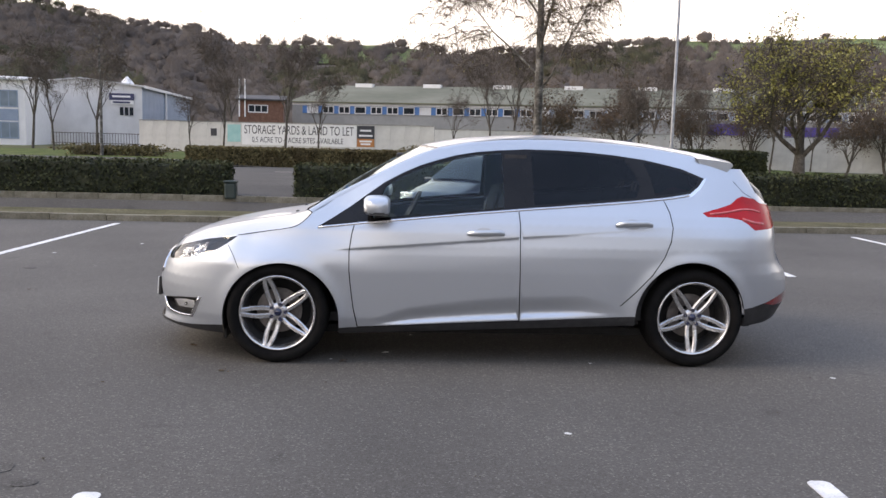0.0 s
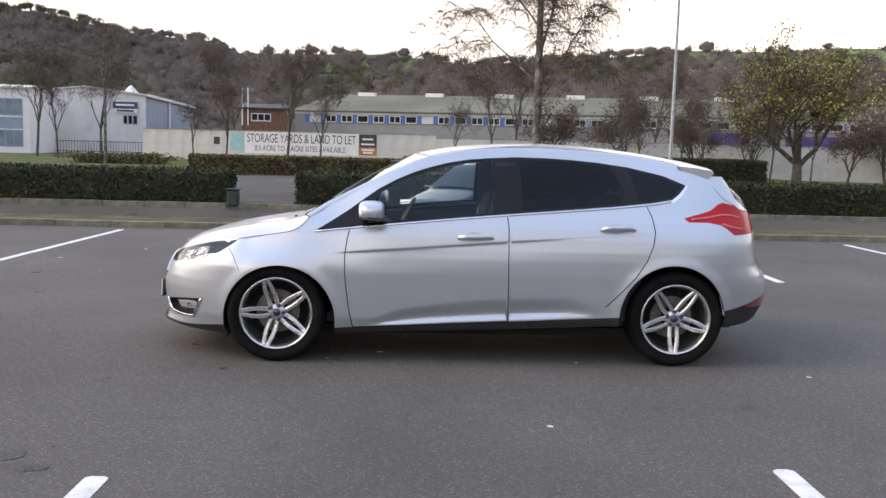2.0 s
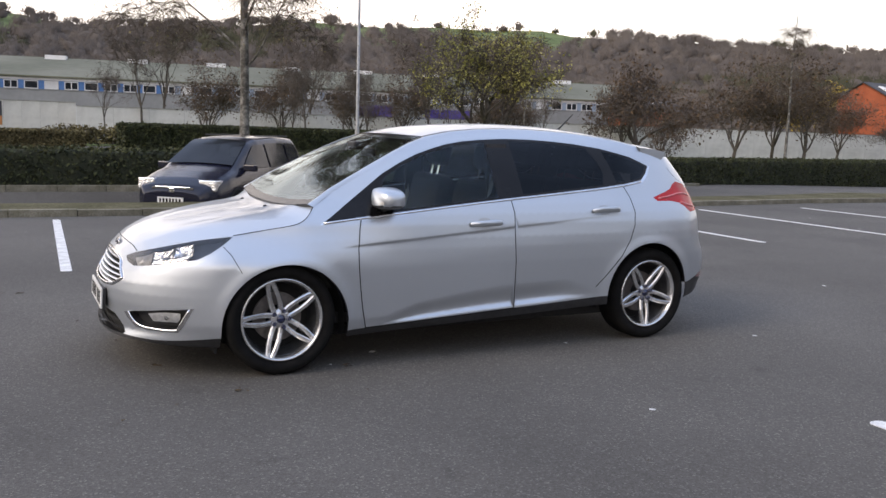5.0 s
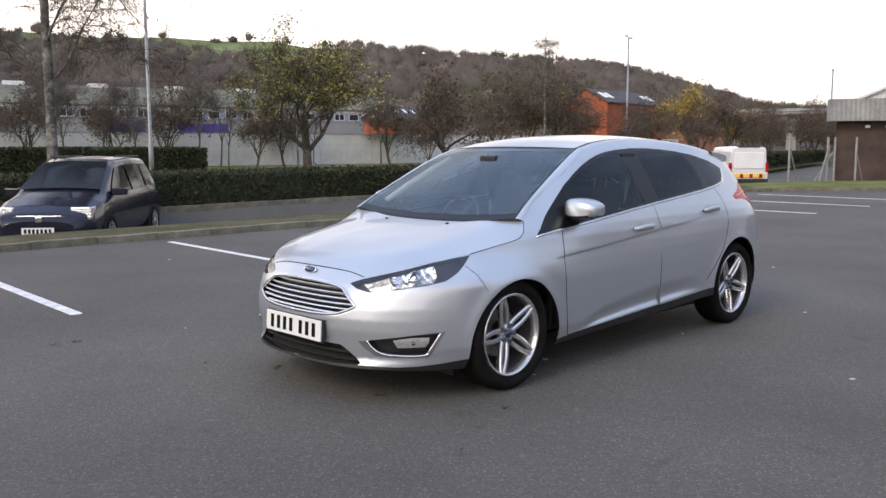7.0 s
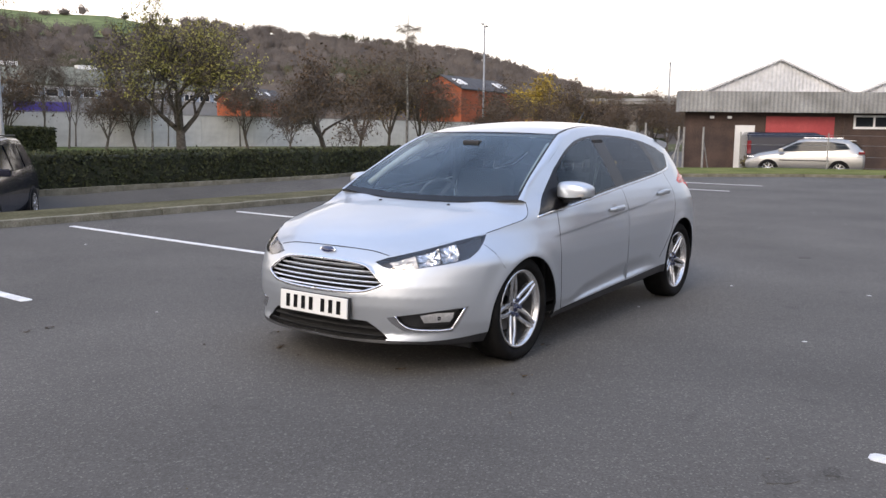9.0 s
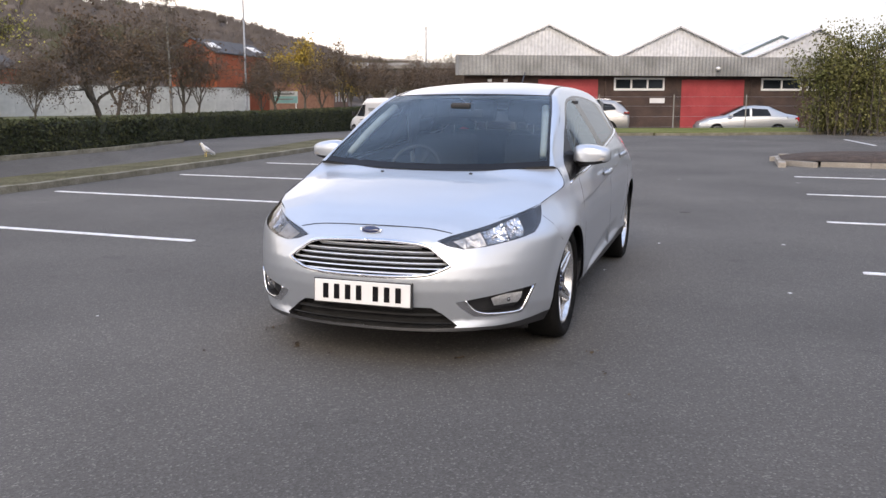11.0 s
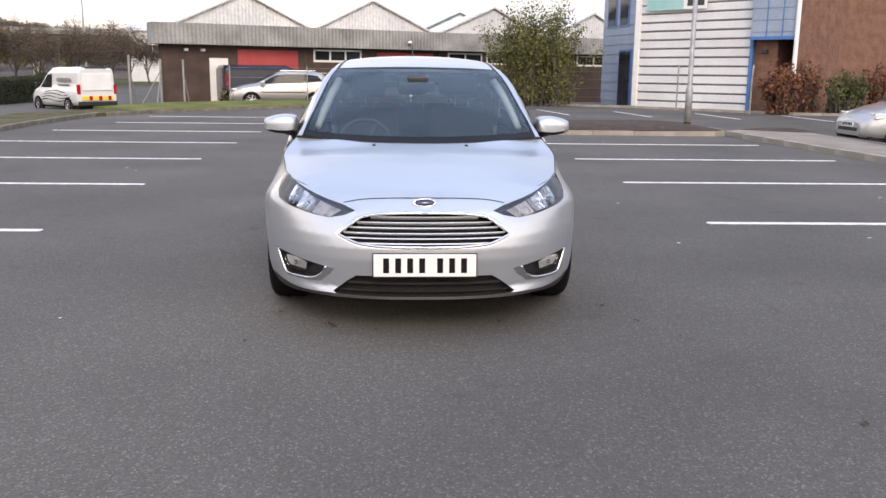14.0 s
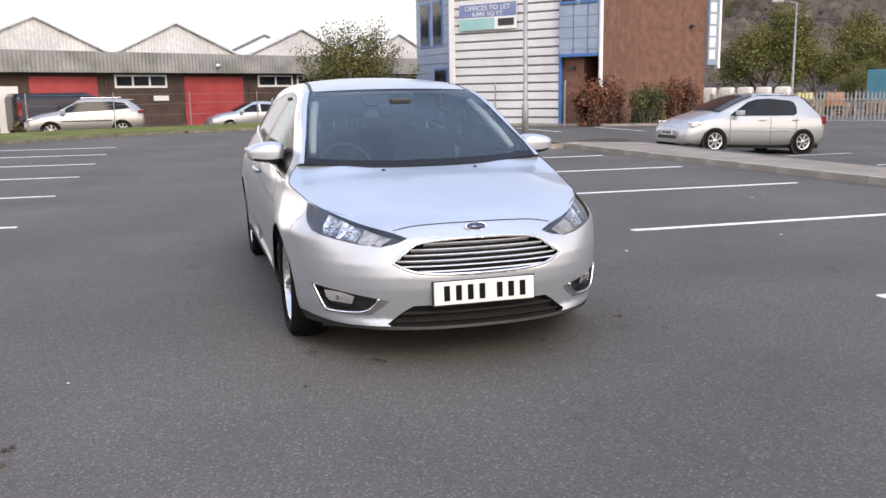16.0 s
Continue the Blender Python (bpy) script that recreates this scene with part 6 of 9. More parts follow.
def tree(name, label, m, h, r, seed, bark, depth=4, spread=0.55, droop=0.02, forks=(0, 3, 3, 3, 3, 3), trunk=0.35, twigs=0, twig_len=0.5, twig_drop=0.4, leaf=None, leaves=0, leaf_size=0.06, scatter=0.25, lean=(0, 0), group="", stems=1, lead=0.5):
    """A tree with a tapered trunk and limbs; its crown is twigs and single leaves."""
    rng = np.random.default_rng(seed)
    root = thing(name, label, "tree", m, group)
    g, tips = Geo(), []
    for k in range(stems):
        d = Vector((lean[0] + rng.normal(0, 0.05) * stems, lean[1] + rng.normal(0, 0.05) * stems, 1)).normalized()
        p0 = Vector((rng.normal(0, 0.03) * (stems - 1), rng.normal(0, 0.03) * (stems - 1), -0.1))
        base = [p0, p0 + d * 0.15 * h * trunk / 0.35, p0 + d * h * trunk]
        g.tube([base[0], base[0] + Vector((0, 0, 0.25)), base[1], base[2]], [r * 1.5, r * 1.08, r, r * 0.85], 9, cap=False)
        for j in range(forks[-1] + 1):
            a = 2 * math.pi * (j + rng.random() * 0.6) / (forks[-1] + 1)
            nd = (d + Vector((math.cos(a), math.sin(a), 0)) * math.tan(spread) * rng.uniform(0.6, 1.2)).normalized() if j else d
            grow(rng, g, tips, base[2] - d * rng.uniform(0, 0.25) * h * trunk * (1 if j else 0), nd, h * (1 - trunk) * (0.42 if j else lead), r * (0.55 if j else 0.75), depth - 1, spread, droop, 7, forks)
    part("trunk", g, bark, root, smooth=True)
    tips_a = np.array([tuple(t) for t in tips])
    if twigs:
        gt = Geo()
        for _ in range(twigs):
            p = Vector(tips_a[int(rng.integers(len(tips_a)))])
            d = Vector(rng.normal(0, 1, 3)).normalized()
            pts = [p]
            for i in range(3):
                d = (d + Vector(rng.normal(0, 0.25, 3)) + Vector((0, 0, -twig_drop))).normalized()
                pts.append(pts[-1] + d * twig_len / 3)
            gt.tube(pts, [0.010, 0.008, 0.006, 0.004], 3, cap=False)
        part("twig_mass", gt, TWIG, root)["kind"] = "stuff"
    if leaves:
        c = tips_a[rng.integers(len(tips_a), size=leaves)] + rng.normal(0, scatter, (leaves, 3))
        foliage("crown", c, rng.uniform(leaf_size * 0.6, leaf_size * 1.4, leaves), leaf, root, seed + 7, kind="stuff")
    return root


tree("autumn_tree", "short broad tree with yellowing leaves on the lawn", pose(11.1, 18.3, 0.6), 4.3, 0.15, 21, BARK, 5, 0.66, 0.03, (0, 3, 3, 3, 3, 4), 0.19, 3000, 0.42, 0.0, LEAF_OAK, 9500, 0.038, 0.16, lead=0.34)
def birch(label, m, h, r, seed, first, reach, twigs, leaves, group=""):
    """A birch: one straight pale stem, rising side limbs and hanging twigs."""
    rng = np.random.default_rng(seed)
    root = thing("birch_tree", label, "tree", m, group)
    g, tips = Geo(), []
    n = 14
    stem = [Vector((0.05 * math.sin(k * 0.9) * k / n, 0.05 * math.cos(k * 0.7) * k / n, h * k / n - 0.1)) for k in range(n + 1)]
    g.tube(stem, [r * (1.25 if k == 0 else 1) * (1 - 0.9 * k / n) + 0.008 for k in range(n + 1)], 9, cap=False)
    k, z = 0, first
    while z < h * 0.96:
        a = k * 2.4 + rng.normal(0, 0.3)
        u = (z - first) / (h - first)
        length = reach * (1.0 - 0.72 * u) * rng.uniform(0.75, 1.15)
        p = Vector((0, 0, z - 0.1))
        i = min(n - 1, int((z) / h * n))
        p = stem[i].lerp(stem[i + 1], z / h * n - i)
        d = Vector((math.cos(a) * 0.8, math.sin(a) * 0.8, 0.75)).normalized()
        pts, rad = [p.copy()], [r * 0.27 * (1 - 0.6 * u)]
        for j in range(7):
            d = (d + Vector(rng.normal(0, 0.10, 3)) + Vector((0, 0, -0.055))).normalized()
            p = p + d * length / 7
            pts.append(p.copy())
            rad.append(rad[0] * (1 - 0.12 * (j + 1)))
            if j > 0:
                for _ in range(2):
                    q, e, sub_ = p.copy(), (d + Vector(rng.normal(0, 0.55, 3))).normalized(), [p.copy()]
                    for w in range(4):
                        e = (e + Vector(rng.normal(0, 0.16, 3)) + Vector((0, 0, -0.13))).normalized()
                        q = q + e * length * 0.10
                        sub_.append(q.copy())
                        tips.append(q.copy())
                    g.tube(sub_, [rad[-1] * 0.5, rad[-1] * 0.4, 0.010, 0.008, 0.006], 4, cap=False)
        g.tube(pts, rad, 6, cap=False)
        z += rng.uniform(0.30, 0.55) * h / 11
        k += 1
    part("trunk", g, BIRCH, root, smooth=True)
    gt, c = Geo(), []
    for _ in range(twigs):
        p = tips[int(rng.integers(len(tips)))].copy()
        d = Vector(rng.normal(0, 0.6, 3))
        d.z = abs(d.z) * 0.2
        pts, seg = [p.copy()], rng.uniform(0.08, 0.24) * h / 11
        for j in range(5):
            d = (d.normalized() + Vector(rng.normal(0, 0.22, 3)) + Vector((0, 0, -0.30))).normalized()
            p = p + d * seg
            if p.z < 1.0:
                break
            pts.append(p.copy())
            c.append(tuple(p))
        if len(pts) > 2:
            gt.tube(pts, [0.0065, 0.0055, 0.0045, 0.004, 0.0035, 0.003][:len(pts)], 3, cap=False)
    part("twig_mass", gt, TWIG, root, "fine drooping twigs")["kind"] = "stuff"
    c = np.array(c)[rng.integers(len(c), size=leaves)] + rng.normal(0, 0.05, (leaves, 3))
    foliage("crown", c, rng.uniform(0.018, 0.042, leaves), LEAF_BIRCH, root, seed + 7, kind="stuff")
    return root


birch("tall nearly bare silver birch with drooping twigs", pose(3.4, 18.6, 0.55), 12.5, 0.135, 22, 2.5, 5.0, 15500, 12500)
slim = birch("slender bare silver birch beyond the hoarding", pose(42.0, 33.5, -0.3, rz=40), 9.8, 0.10, 29, 4.2, 1.7, 1300, 900, "slender birches")
copy_thing(slim, pose(-18.2, 46.0, 0.2, rz=170)).scale = (0.95, 0.95, 0.95)
copy_thing(slim, pose(29.5, 45.0, 0.0, rz=250)).scale = (0.75, 0.75, 0.75)
tree("small_autumn_tree", "small leaning tree with drooping brown branches", pose(17.2, 18.0, 0.5), 3.6, 0.10, 23, BARK, 5, 0.62, -0.02, (0, 3, 3, 3, 3, 4), 0.24, 1500, 0.4, 0.45, LEAF_BROWN, 2600, 0.05, 0.22, (-0.3, 0.1))
bare = tree("bare_tree", "slender bare young tree by the hoarding", pose(-11.5, 48, 0.25), 5.2, 0.06, 24, BARK, 5, 0.42, 0.05, (0, 3, 3, 3, 3, 3), 0.34, 900, 0.4, 0.0, None, 0, group="bare trees by the hoarding")
for x, y, s, a in ((-5.8, 50, 1.05, 60), (3.2, 52, 0.85, 140), (14.2, 46, 1.0, 200), (17.8, 49, 0.95, 80), (22.0, 45, 1.0, 310), (26.5, 49, 0.8, 20), (-20.5, 52, 1.35, 100), (-24.5, 55, 1.2, 250), (37, 45, 0.9, 45), (33.0, 48.0, 0.8, 12), (-13.2, 47, 0.75, 190), (-9.5, 62, 1.7, 33), (6.5, 60, 1.5, 220), (9.5, 70, 1.9, 15), (20.5, 64, 1.7, 75), (29.0, 61, 1.8, 160), (36, 58, 1.5, 300), (-14.8, 68, 1.9, 265), (-28, 60, 1.6, 45), (12.5, 43.5, 0.85, 30), (17.3, 43.5, 0.95, 190), (23.0, 44.0, 0.9, 280)):
    copy_thing(bare, pose(x, y, 0.25, rz=a) @ Matrix.Diagonal((s, s, s, 1))).scale = (s, s, s)
brown_tree = tree("brown_tree", "leafless twiggy brown roadside tree", pose(48, 40, 0), 6.2, 0.12, 26, BARK, 5, 0.5, 0.03, (0, 3, 3, 3, 3, 4), 0.25, 2200, 0.8, 0.05, LEAF_BROWN, 2300, 0.085, 0.45, group="roadside trees")
for x, y, s, a in ((9.5, 52, 1.05, 30), (14.8, 54, 1.15, 140), (19.5, 51, 1.0, 250), (24.5, 54, 1.15, 10), (30.0, 51, 0.95, 80), (34.5, 54, 1.05, 300), (39, 42, 0.75, 20), (60, 44, 1.1, 70), (54, 34, 0.8, 130), (67, 40, 0.95, 200), (74, 36, 1.0, 260), (83, 38, 0.9, 320), (92, 36, 0.95, 40), (70, 30.5, 0.7, 95), (80, 29, 0.75, 150), (44, 52, 1.2, 290), (-54, 114, 1.7, 30), (-43, 120, 1.8, 80), (52, 55, 1.15, 10), (100, 32, 0.9, 110), (63, 33, 0.75, 222), (41.5, 37.5, 1.25, 33), (46.0, 35.5, 1.3, 140), (88, 31, 0.85, 15), (97, 37, 0.9, 200), (106, 36, 1.0, 75), (112, 30, 1.0, 310), (76, 33, 0.8, 180), (94, 28, 0.75, 260)):
    s *= 1.3 if x > 62 else 1.0
    copy_thing(brown_tree, pose(x, y, -0.2, rz=a)).scale = (s * 0.82, s * 0.82, s * 0.72)
gold = tree("golden_tree", "roadside tree with golden yellow leaves", pose(86, 47, 0), 6.6, 0.14, 27, BARK, 5, 0.5, 0.03, (0, 3, 3, 3, 3, 4), 0.25, 900, 0.7, 0.05, LEAF_GOLD, 3800, 0.15, 0.5, group="golden trees")
for x, y, s, a in ((97, 46, 1.0, 80), (118, 92, 1.9, 140)):
    copy_thing(gold, pose(x, y, -0.2, rz=a)).scale = (s * 0.85, s * 0.85, s * 0.72)
green_tree = tree("green_tree", "full olive green tree beyond the palisade fence", pose(43.5, -36.0, -0.6), 5.9, 0.17, 28, BARK, 5, 0.55, 0.03, (0, 3, 3, 3, 3, 4), 0.2, 500, 0.5, 0.05, LEAF_YARD, 15000, 0.085, 0.42, group="trees beyond the fence")
for x, y, s, a in ((57.0, -55.5, 1.15, 70), (62, -66, 1.0, 160), (74, -66, 1.0, 220), (50, -50.0, 0.55, 20)):
    copy_thing(green_tree, pose(x, y, -0.6, rz=a)).scale = (s, s, s)


def shrub(name, label, m, w, d, h, seed, leaf, n, size):
    """A bush of thin stems with leaves in uneven clumps."""
    rng = np.random.default_rng(seed)
    root = thing(name, label, "bush", m)
    g, tips = Geo(), []
    for _ in range(80):
        p = Vector((rng.uniform(-w * 0.3, w * 0.3), rng.uniform(-d * 0.3, d * 0.3), -0.05))
        a = rng.uniform(0, 2 * math.pi)
        lean_ = rng.uniform(0.05, 0.75)
        q = Vector((p.x + math.cos(a) * w * 0.42 * lean_, p.y + math.sin(a) * d * 0.42 * lean_, h * rng.uniform(0.55, 1.0) * (1 - 0.32 * lean_)))
        mid = p.lerp(q, 0.5) + Vector((0, 0, 0.12 * h))
        g.tube([p, mid, q], [0.025, 0.016, 0.006], 4, cap=False)
        for t in np.linspace(0.12, 1, 8):
            tips.append(p.lerp(mid, t * 2) if t < 0.5 else mid.lerp(q, t * 2 - 1))
    part("stem_clump", g, BARK, root)
    t = np.array([tuple(p) for p in tips])
    c = t[rng.integers(len(t), size=n)] + rng.normal(0, 1, (n, 3)) * np.array([w * 0.045, d * 0.06, h * 0.035])
    c[:, 2] = np.maximum(c[:, 2], 0.03)
    foliage("leaves", c, rng.uniform(size * 0.6, size * 1.4, n), leaf, root, seed + 1, kind="stuff")
    return root


shrub("large_bush", "large loose olive green bush at the yard corner", pose(30.3, -5.75, 0.0, rz=70), 4.8, 2.8, 4.4, 31, LEAF_OLIVE, 19000, 0.05)
shrub("red_bush", "red and green autumn shrubs against the brown wall", pose(23.7, -13.9, 0.0, rz=-60), 3.2, 1.4, 2.0, 32, LEAF_RED, 5200, 0.055)
shrub("green_bush", "green shrub among red shrubs by the wall", pose(23.2, -15.6, 0.0, rz=-60), 2.4, 1.3, 1.7, 33, LEAF_GREEN, 2600, 0.055)
shrub("red_bush", "red autumn shrub at the end of the brown wall", pose(23.6, -17.3, 0.0, rz=-60), 2.9, 1.4, 1.9, 34, LEAF_RED, 3200, 0.055)
shrub("spiky_shrub", "pale spiky shrub by the works wall", pose(35.0, 7.9, -0.36), 1.6, 0.8, 0.9, 35, HEDGEB, 900, 0.09)
shrub("mound_shrub", "low brown shrub mound by the hoarding", pose(2.0, 47, 0.2), 6.0, 2.0, 1.2, 36, HEDGEB, 3500, 0.08)
shrub("mound_shrub", "low dark shrub clump by the far car park", pose(-17.5, 47, 0.2), 8.0, 2.4, 0.8, 37, HEDGEB, 3500, 0.08)


# ---- cream hoarding with the letting banner ----
def hoarding(a, b, z0, z1, step, material, label):
    a, b = Vector(a), Vector(b)
    n = int(round((b - a).length / step))
    ang = math.degrees(math.atan2(b.y - a.y, b.x - a.x))
    root = thing("hoarding", label, "hoarding", pose(a.x, a.y, 0, rz=ang), kind="structure")
    w = (b - a).length / n
    me = Geo().box(0.008, w - 0.008, -0.03, 0.03, z0, z1).mesh("hoarding_panel")
    me.materials.append(material)
    cap = Geo().box(0, w, -0.06, 0.06, z1, z1 + 0.06).mesh("capping_rail")
    cap.materials.append(FENCEGREY)
    for k in range(n):
        for m in (me, cap):
            ob = new(m.name, m)
            ob.parent = root
            ob.matrix_local = pose(w * k, 0, random.uniform(-0.015, 0.015))
    return root


ha = hoarding((-22.0, 66.4), (2.2, 61.56), 0.25, 2.72, 1.2, HOARDING, "cream painted board hoarding with a letting banner")
hb = hoarding((2.2, 61.0), (74.0, 47.2), 0.0, 2.48, 2.4, HOARDING2, "long grey-white board hoarding across the lawn")


def banner(x0, x1, z0, z1, material, name, label, parent=None):
    ob = thing(name, label, "banner", pose(0, 0, 0))
    ang = math.degrees(math.atan2(-4.84, 24.2))
    ob.matrix_world = pose(lerp(-22.0, 2.2, ((x0 + x1) / 2 + 22) / 24.2), lerp(66.4, 61.56, ((x0 + x1) / 2 + 22) / 24.2), (z0 + z1) / 2, 90, 0, ang)
    w, h = (x1 - x0) * 1.02, z1 - z0
    part("banner_sheet", Geo().box(-w / 2, w / 2, -h / 2, h / 2, 0.035, 0.05), material, ob)
    return ob


bn = banner(-13.3, -3.95, 0.95, 2.66, WHITE, "letting_banner", "white banner with dark lettering on the hoarding")
words("lettering_top", "STORAGE YARDS & LAND TO LET", 1.0, DARKTEXT, bn, pose(0, 0.34, 0.054), width=9.1)
words("lettering_bottom", "0.5 ACRE TO 4 ACRE SITES AVAILABLE", 0.62, DARKTEXT, bn, pose(-0.1, -0.45, 0.054), width=7.6)
banner(-14.5, -13.4, 1.15, 2.55, TEAL, "teal_banner", "pale teal advertising panel on the hoarding")
bo = banner(-3.9, -2.5, 1.0, 2.66, DARKTEXT, "agent_panel", "dark agent panel with orange foot on the hoarding")
part("orange_foot", Geo().box(-0.7, 0.7, -0.83, -0.2, 0.05, 0.056), ORANGE, bo, "orange lower half")
for z, w in ((0.45, 0.9), (0.05, 1.1), (-0.4, 1.0), (-0.62, 0.8)):
    part("print_bar", Geo().box(-w / 2, w / 2, z - 0.07, z + 0.07, 0.056, 0.060), WHITE, bo)
banner(-15.9, -15.4, 1.6, 2.2, DARKTEXT, "small_sign", "small dark notice on the hoarding")


# ---- long factory behind the hoarding ----
def block(name, label, m, w, d, eaves, ridge, wall, roof, z0=-0.5, category="building"):
    """A plain shed: walls and a pitched roof whose ridge runs along its length (x)."""
    root = thing(name, label, category, m)
    part("wall", Geo().box(0, w, 0, d, z0, eaves), wall, root)
    g = Geo()
    o = 0.3
    g.add([(-o, -o, eaves - 0.05), (w + o, -o, eaves - 0.05), (w + o, d / 2, ridge), (-o, d / 2, ridge), (-o, d + o, eaves - 0.05), (w + o, d + o, eaves - 0.05),
           (-o, -o, eaves + 0.12), (w + o, -o, eaves + 0.12), (w + o, d / 2, ridge + 0.15), (-o, d / 2, ridge + 0.15), (-o, d + o, eaves + 0.12), (w + o, d + o, eaves + 0.12)],
          [(6, 7, 8, 9), (9, 8, 11, 10), (0, 1, 7, 6), (4, 10, 11, 5), (0, 6, 9, 10, 4, 3), (1, 2, 5, 11, 8, 7)])
    part("roof", g, roof, root)
    for x in (0, w):
        part("gable", Geo().prism([(0, eaves), (d, eaves), (d / 2, ridge)], -0.02, 0.02, Matrix(((0, 0, 1, x), (1, 0, 0, 0), (0, 1, 0, 0), (0, 0, 0, 1)))), wall, root)
    return root


def window(parent, x0, x1, z0, z1, frame_m, pane_m, panes=1, y=0.0, depth=0.05):
    wn_ = new("window")
    wn_.parent = parent
    t = min(0.09, (x1 - x0) * 0.12)
    g = Geo().box(x0, x1, y - depth, y, z0 - 0.02, z0 + t).box(x0, x1, y - depth, y, z1 - t, z1)
    for k in range(panes + 1):
        x = lerp(x0, x1 - t, k / panes)
        g.box(x, x + t, y - depth + 0.002, y, z0 + t, z1 - t)
    part("window_frame", g, frame_m, wn_)
    for k in range(panes):
        a, b = lerp(x0, x1 - t, k / panes) + t, lerp(x0, x1 - t, (k + 1) / panes)
        part("pane", Geo().box(a, b, y - depth * 0.4, y - 0.002, z0 + t, z1 - t), pane_m, wn_)
    return wn_


fac = block("factory", "long low grey factory with a blue-framed window band", pose(-14.3, 106, 0, rz=-13), 95, 34, 6.25, 9.4, RENDERGREY, ROOFGREEN)
for k in range(44):
    x = 2.0 + 2.1 * k
    part("band_panel", Geo().box(x - 0.62, x - 0.02, -0.05, 0, 4.9, 5.85), BLUETRIM if k < 14 else CLADBLUE, fac)
    window(fac, x, x + 1.46, 4.92, 5.82, CLADGREY, WINDARK if k % 7 else CLADGREY, 2 if k % 3 else 1, depth=0.12)
part("eaves_band", Geo().box(0, 95, -0.08, 0, 5.9, 6.18), CLADGREY, fac, "pale grey band under the eaves")
for k in range(9):
    part("roof_light", Geo().box(4 + 10 * k, 6.5 + 10 * k, 15.2, 16.6, 9.0, 9.75), WHITE, fac)
for k in range(7):
    part("loading_door", Geo().box(6 + 13 * k, 10 + 13 * k, -0.05, 0, -0.4, 3.2), CLADGREY if k % 2 else BLUETRIM, fac)
for x, y, w, a in ((26.7, 69.2, 3.2, -24), (36.0, 74.0, 4.7, -26)):
    c = thing("storage_container", "purple-blue steel storage container behind the hoarding", "container", pose(x, y, 0, rz=a))
    part("container_body", Geo().box(0, w, 0, 2.4, 0.0, 3.75), PURPLE, c)
    for k in range(int(w / 0.5)):
        part("rib", Geo().box(0.1 + 0.5 * k, 0.3 + 0.5 * k, -0.03, 0, 0.1, 3.65), PURPLE, c)
sheds = block("white_works_shed", "large pale grey industrial shed with a navy sign", pose(-29.9, 94.4, 0, rz=92.4), 27, 13.4, 7.0, 7.75, CLADGREY, CLADGREY)
part("side_cladding", Geo().box(-0.02, 27.02, -0.05, 0, -0.4, 6.9), CLADBLUE, sheds, "blue-grey side cladding")
part("gutter", Geo().box(-0.3, 27.3, -0.42, -0.3, 6.85, 7.15), WHITE, sheds)
part("downpipe", Geo().tube([(11, -0.2, -0.3), (11, -0.2, 7.0)], [0.16, 0.16], 8), WHITE, sheds)
part("roof_cowl", Geo().lathe([(0.9, 0.0), (0.8, 0.5), (0.1, 1.3), (0.001, 1.35)], 10, pose(6.0, 3.2, 7.2)), WHITE, sheds, "white roof cowl")
part("sign_board", Geo().box(-0.2, -0.02, 0.9, 3.6, 5.45, 6.2), NAVY, sheds, "navy sign board with illegible print")
part("sign_board", Geo().box(-0.2, -0.02, 0.9, 3.4, 5.0, 5.4), WHITE, sheds, "white sign board with illegible print")
for z, w, m in ((5.85, 2.0, WHITE), (5.2, 1.9, NAVY)):
    part("sign_bar", Geo().box(-0.22, -0.2, 2.25 - w / 2, 2.25 + w / 2, z - 0.1, z + 0.1), m, sheds)
for k in range(3):
    part("window", Geo().box(-0.08, 0.02, 1.0 + 0.55 * k, 1.38 + 0.55 * k, 3.75, 4.65), WINDARK, sheds, "small dark window")
annex = block("white_annex", "low white annex beside the industrial shed", pose(-46.5, 97.5, 0, rz=2), 9.0, 14, 4.9, 5.2, WHITE, CLADGREY)
for k in range(2):
    window(annex, 5.2 + 1.6 * k, 6.2 + 1.6 * k, 2.4, 3.8, CLADGREY, WINDARK, 1)
offs = block("pale_office", "pale blue and white two-storey office block", pose(-55.6, 75.2, 0, rz=11), 19.5, 12, 6.5, 7.0, WHITE, CLADGREY)
for k in range(6):
    for z in (0.9, 3.9):
        window(offs, 1.0 + 3.1 * k, 3.4 + 3.1 * k, z, z + 1.6, CLADBLUE, PALEPANE, 3)
    part("blue_panel", Geo().box(1.0 + 3.1 * k, 3.4 + 3.1 * k, -0.04, 0, 2.6, 3.7), CLADBLUE, offs)
yard_fence = thing("yard_fence", "dark low railings before the industrial shed", "fence", pose(-46, 90.5, 0, rz=2))
for z in (0.5, 1.6):
    part("rail", Geo().box(0, 17, -0.03, 0.03, z, z + 0.06), BRICKDARK, yard_fence)
for k in range(58):
    part("bar", Geo().box(0.3 * k, 0.3 * k + 0.04, -0.02, 0.02, 0.2, 1.7), BRICKDARK, yard_fence)
bh = block("brick_house", "dark red brick house with white flues beyond the hoarding", pose(-19.5, 97, 0, rz=6), 5.2, 7, 6.0, 6.6, BROWNBRICK, SLATE, category="house")
for x in (0.1, 0.75):
    part("flue", Geo().tube([(x, -0.15, 4.0), (x, -0.15, 8.4)], [0.08, 0.08], 8), WHITE, bh, "white flue pipe")
window(bh, 1.1, 3.4, 4.55, 5.45, WHITE, WINDARK, 3)
r1 = block("red_brick_unit", "orange-red brick unit with a dark slate roof", pose(61.4, 70.9, 0, rz=24), 12, 4.0, 4.7, 6.25, BRICKRED, SLATE)
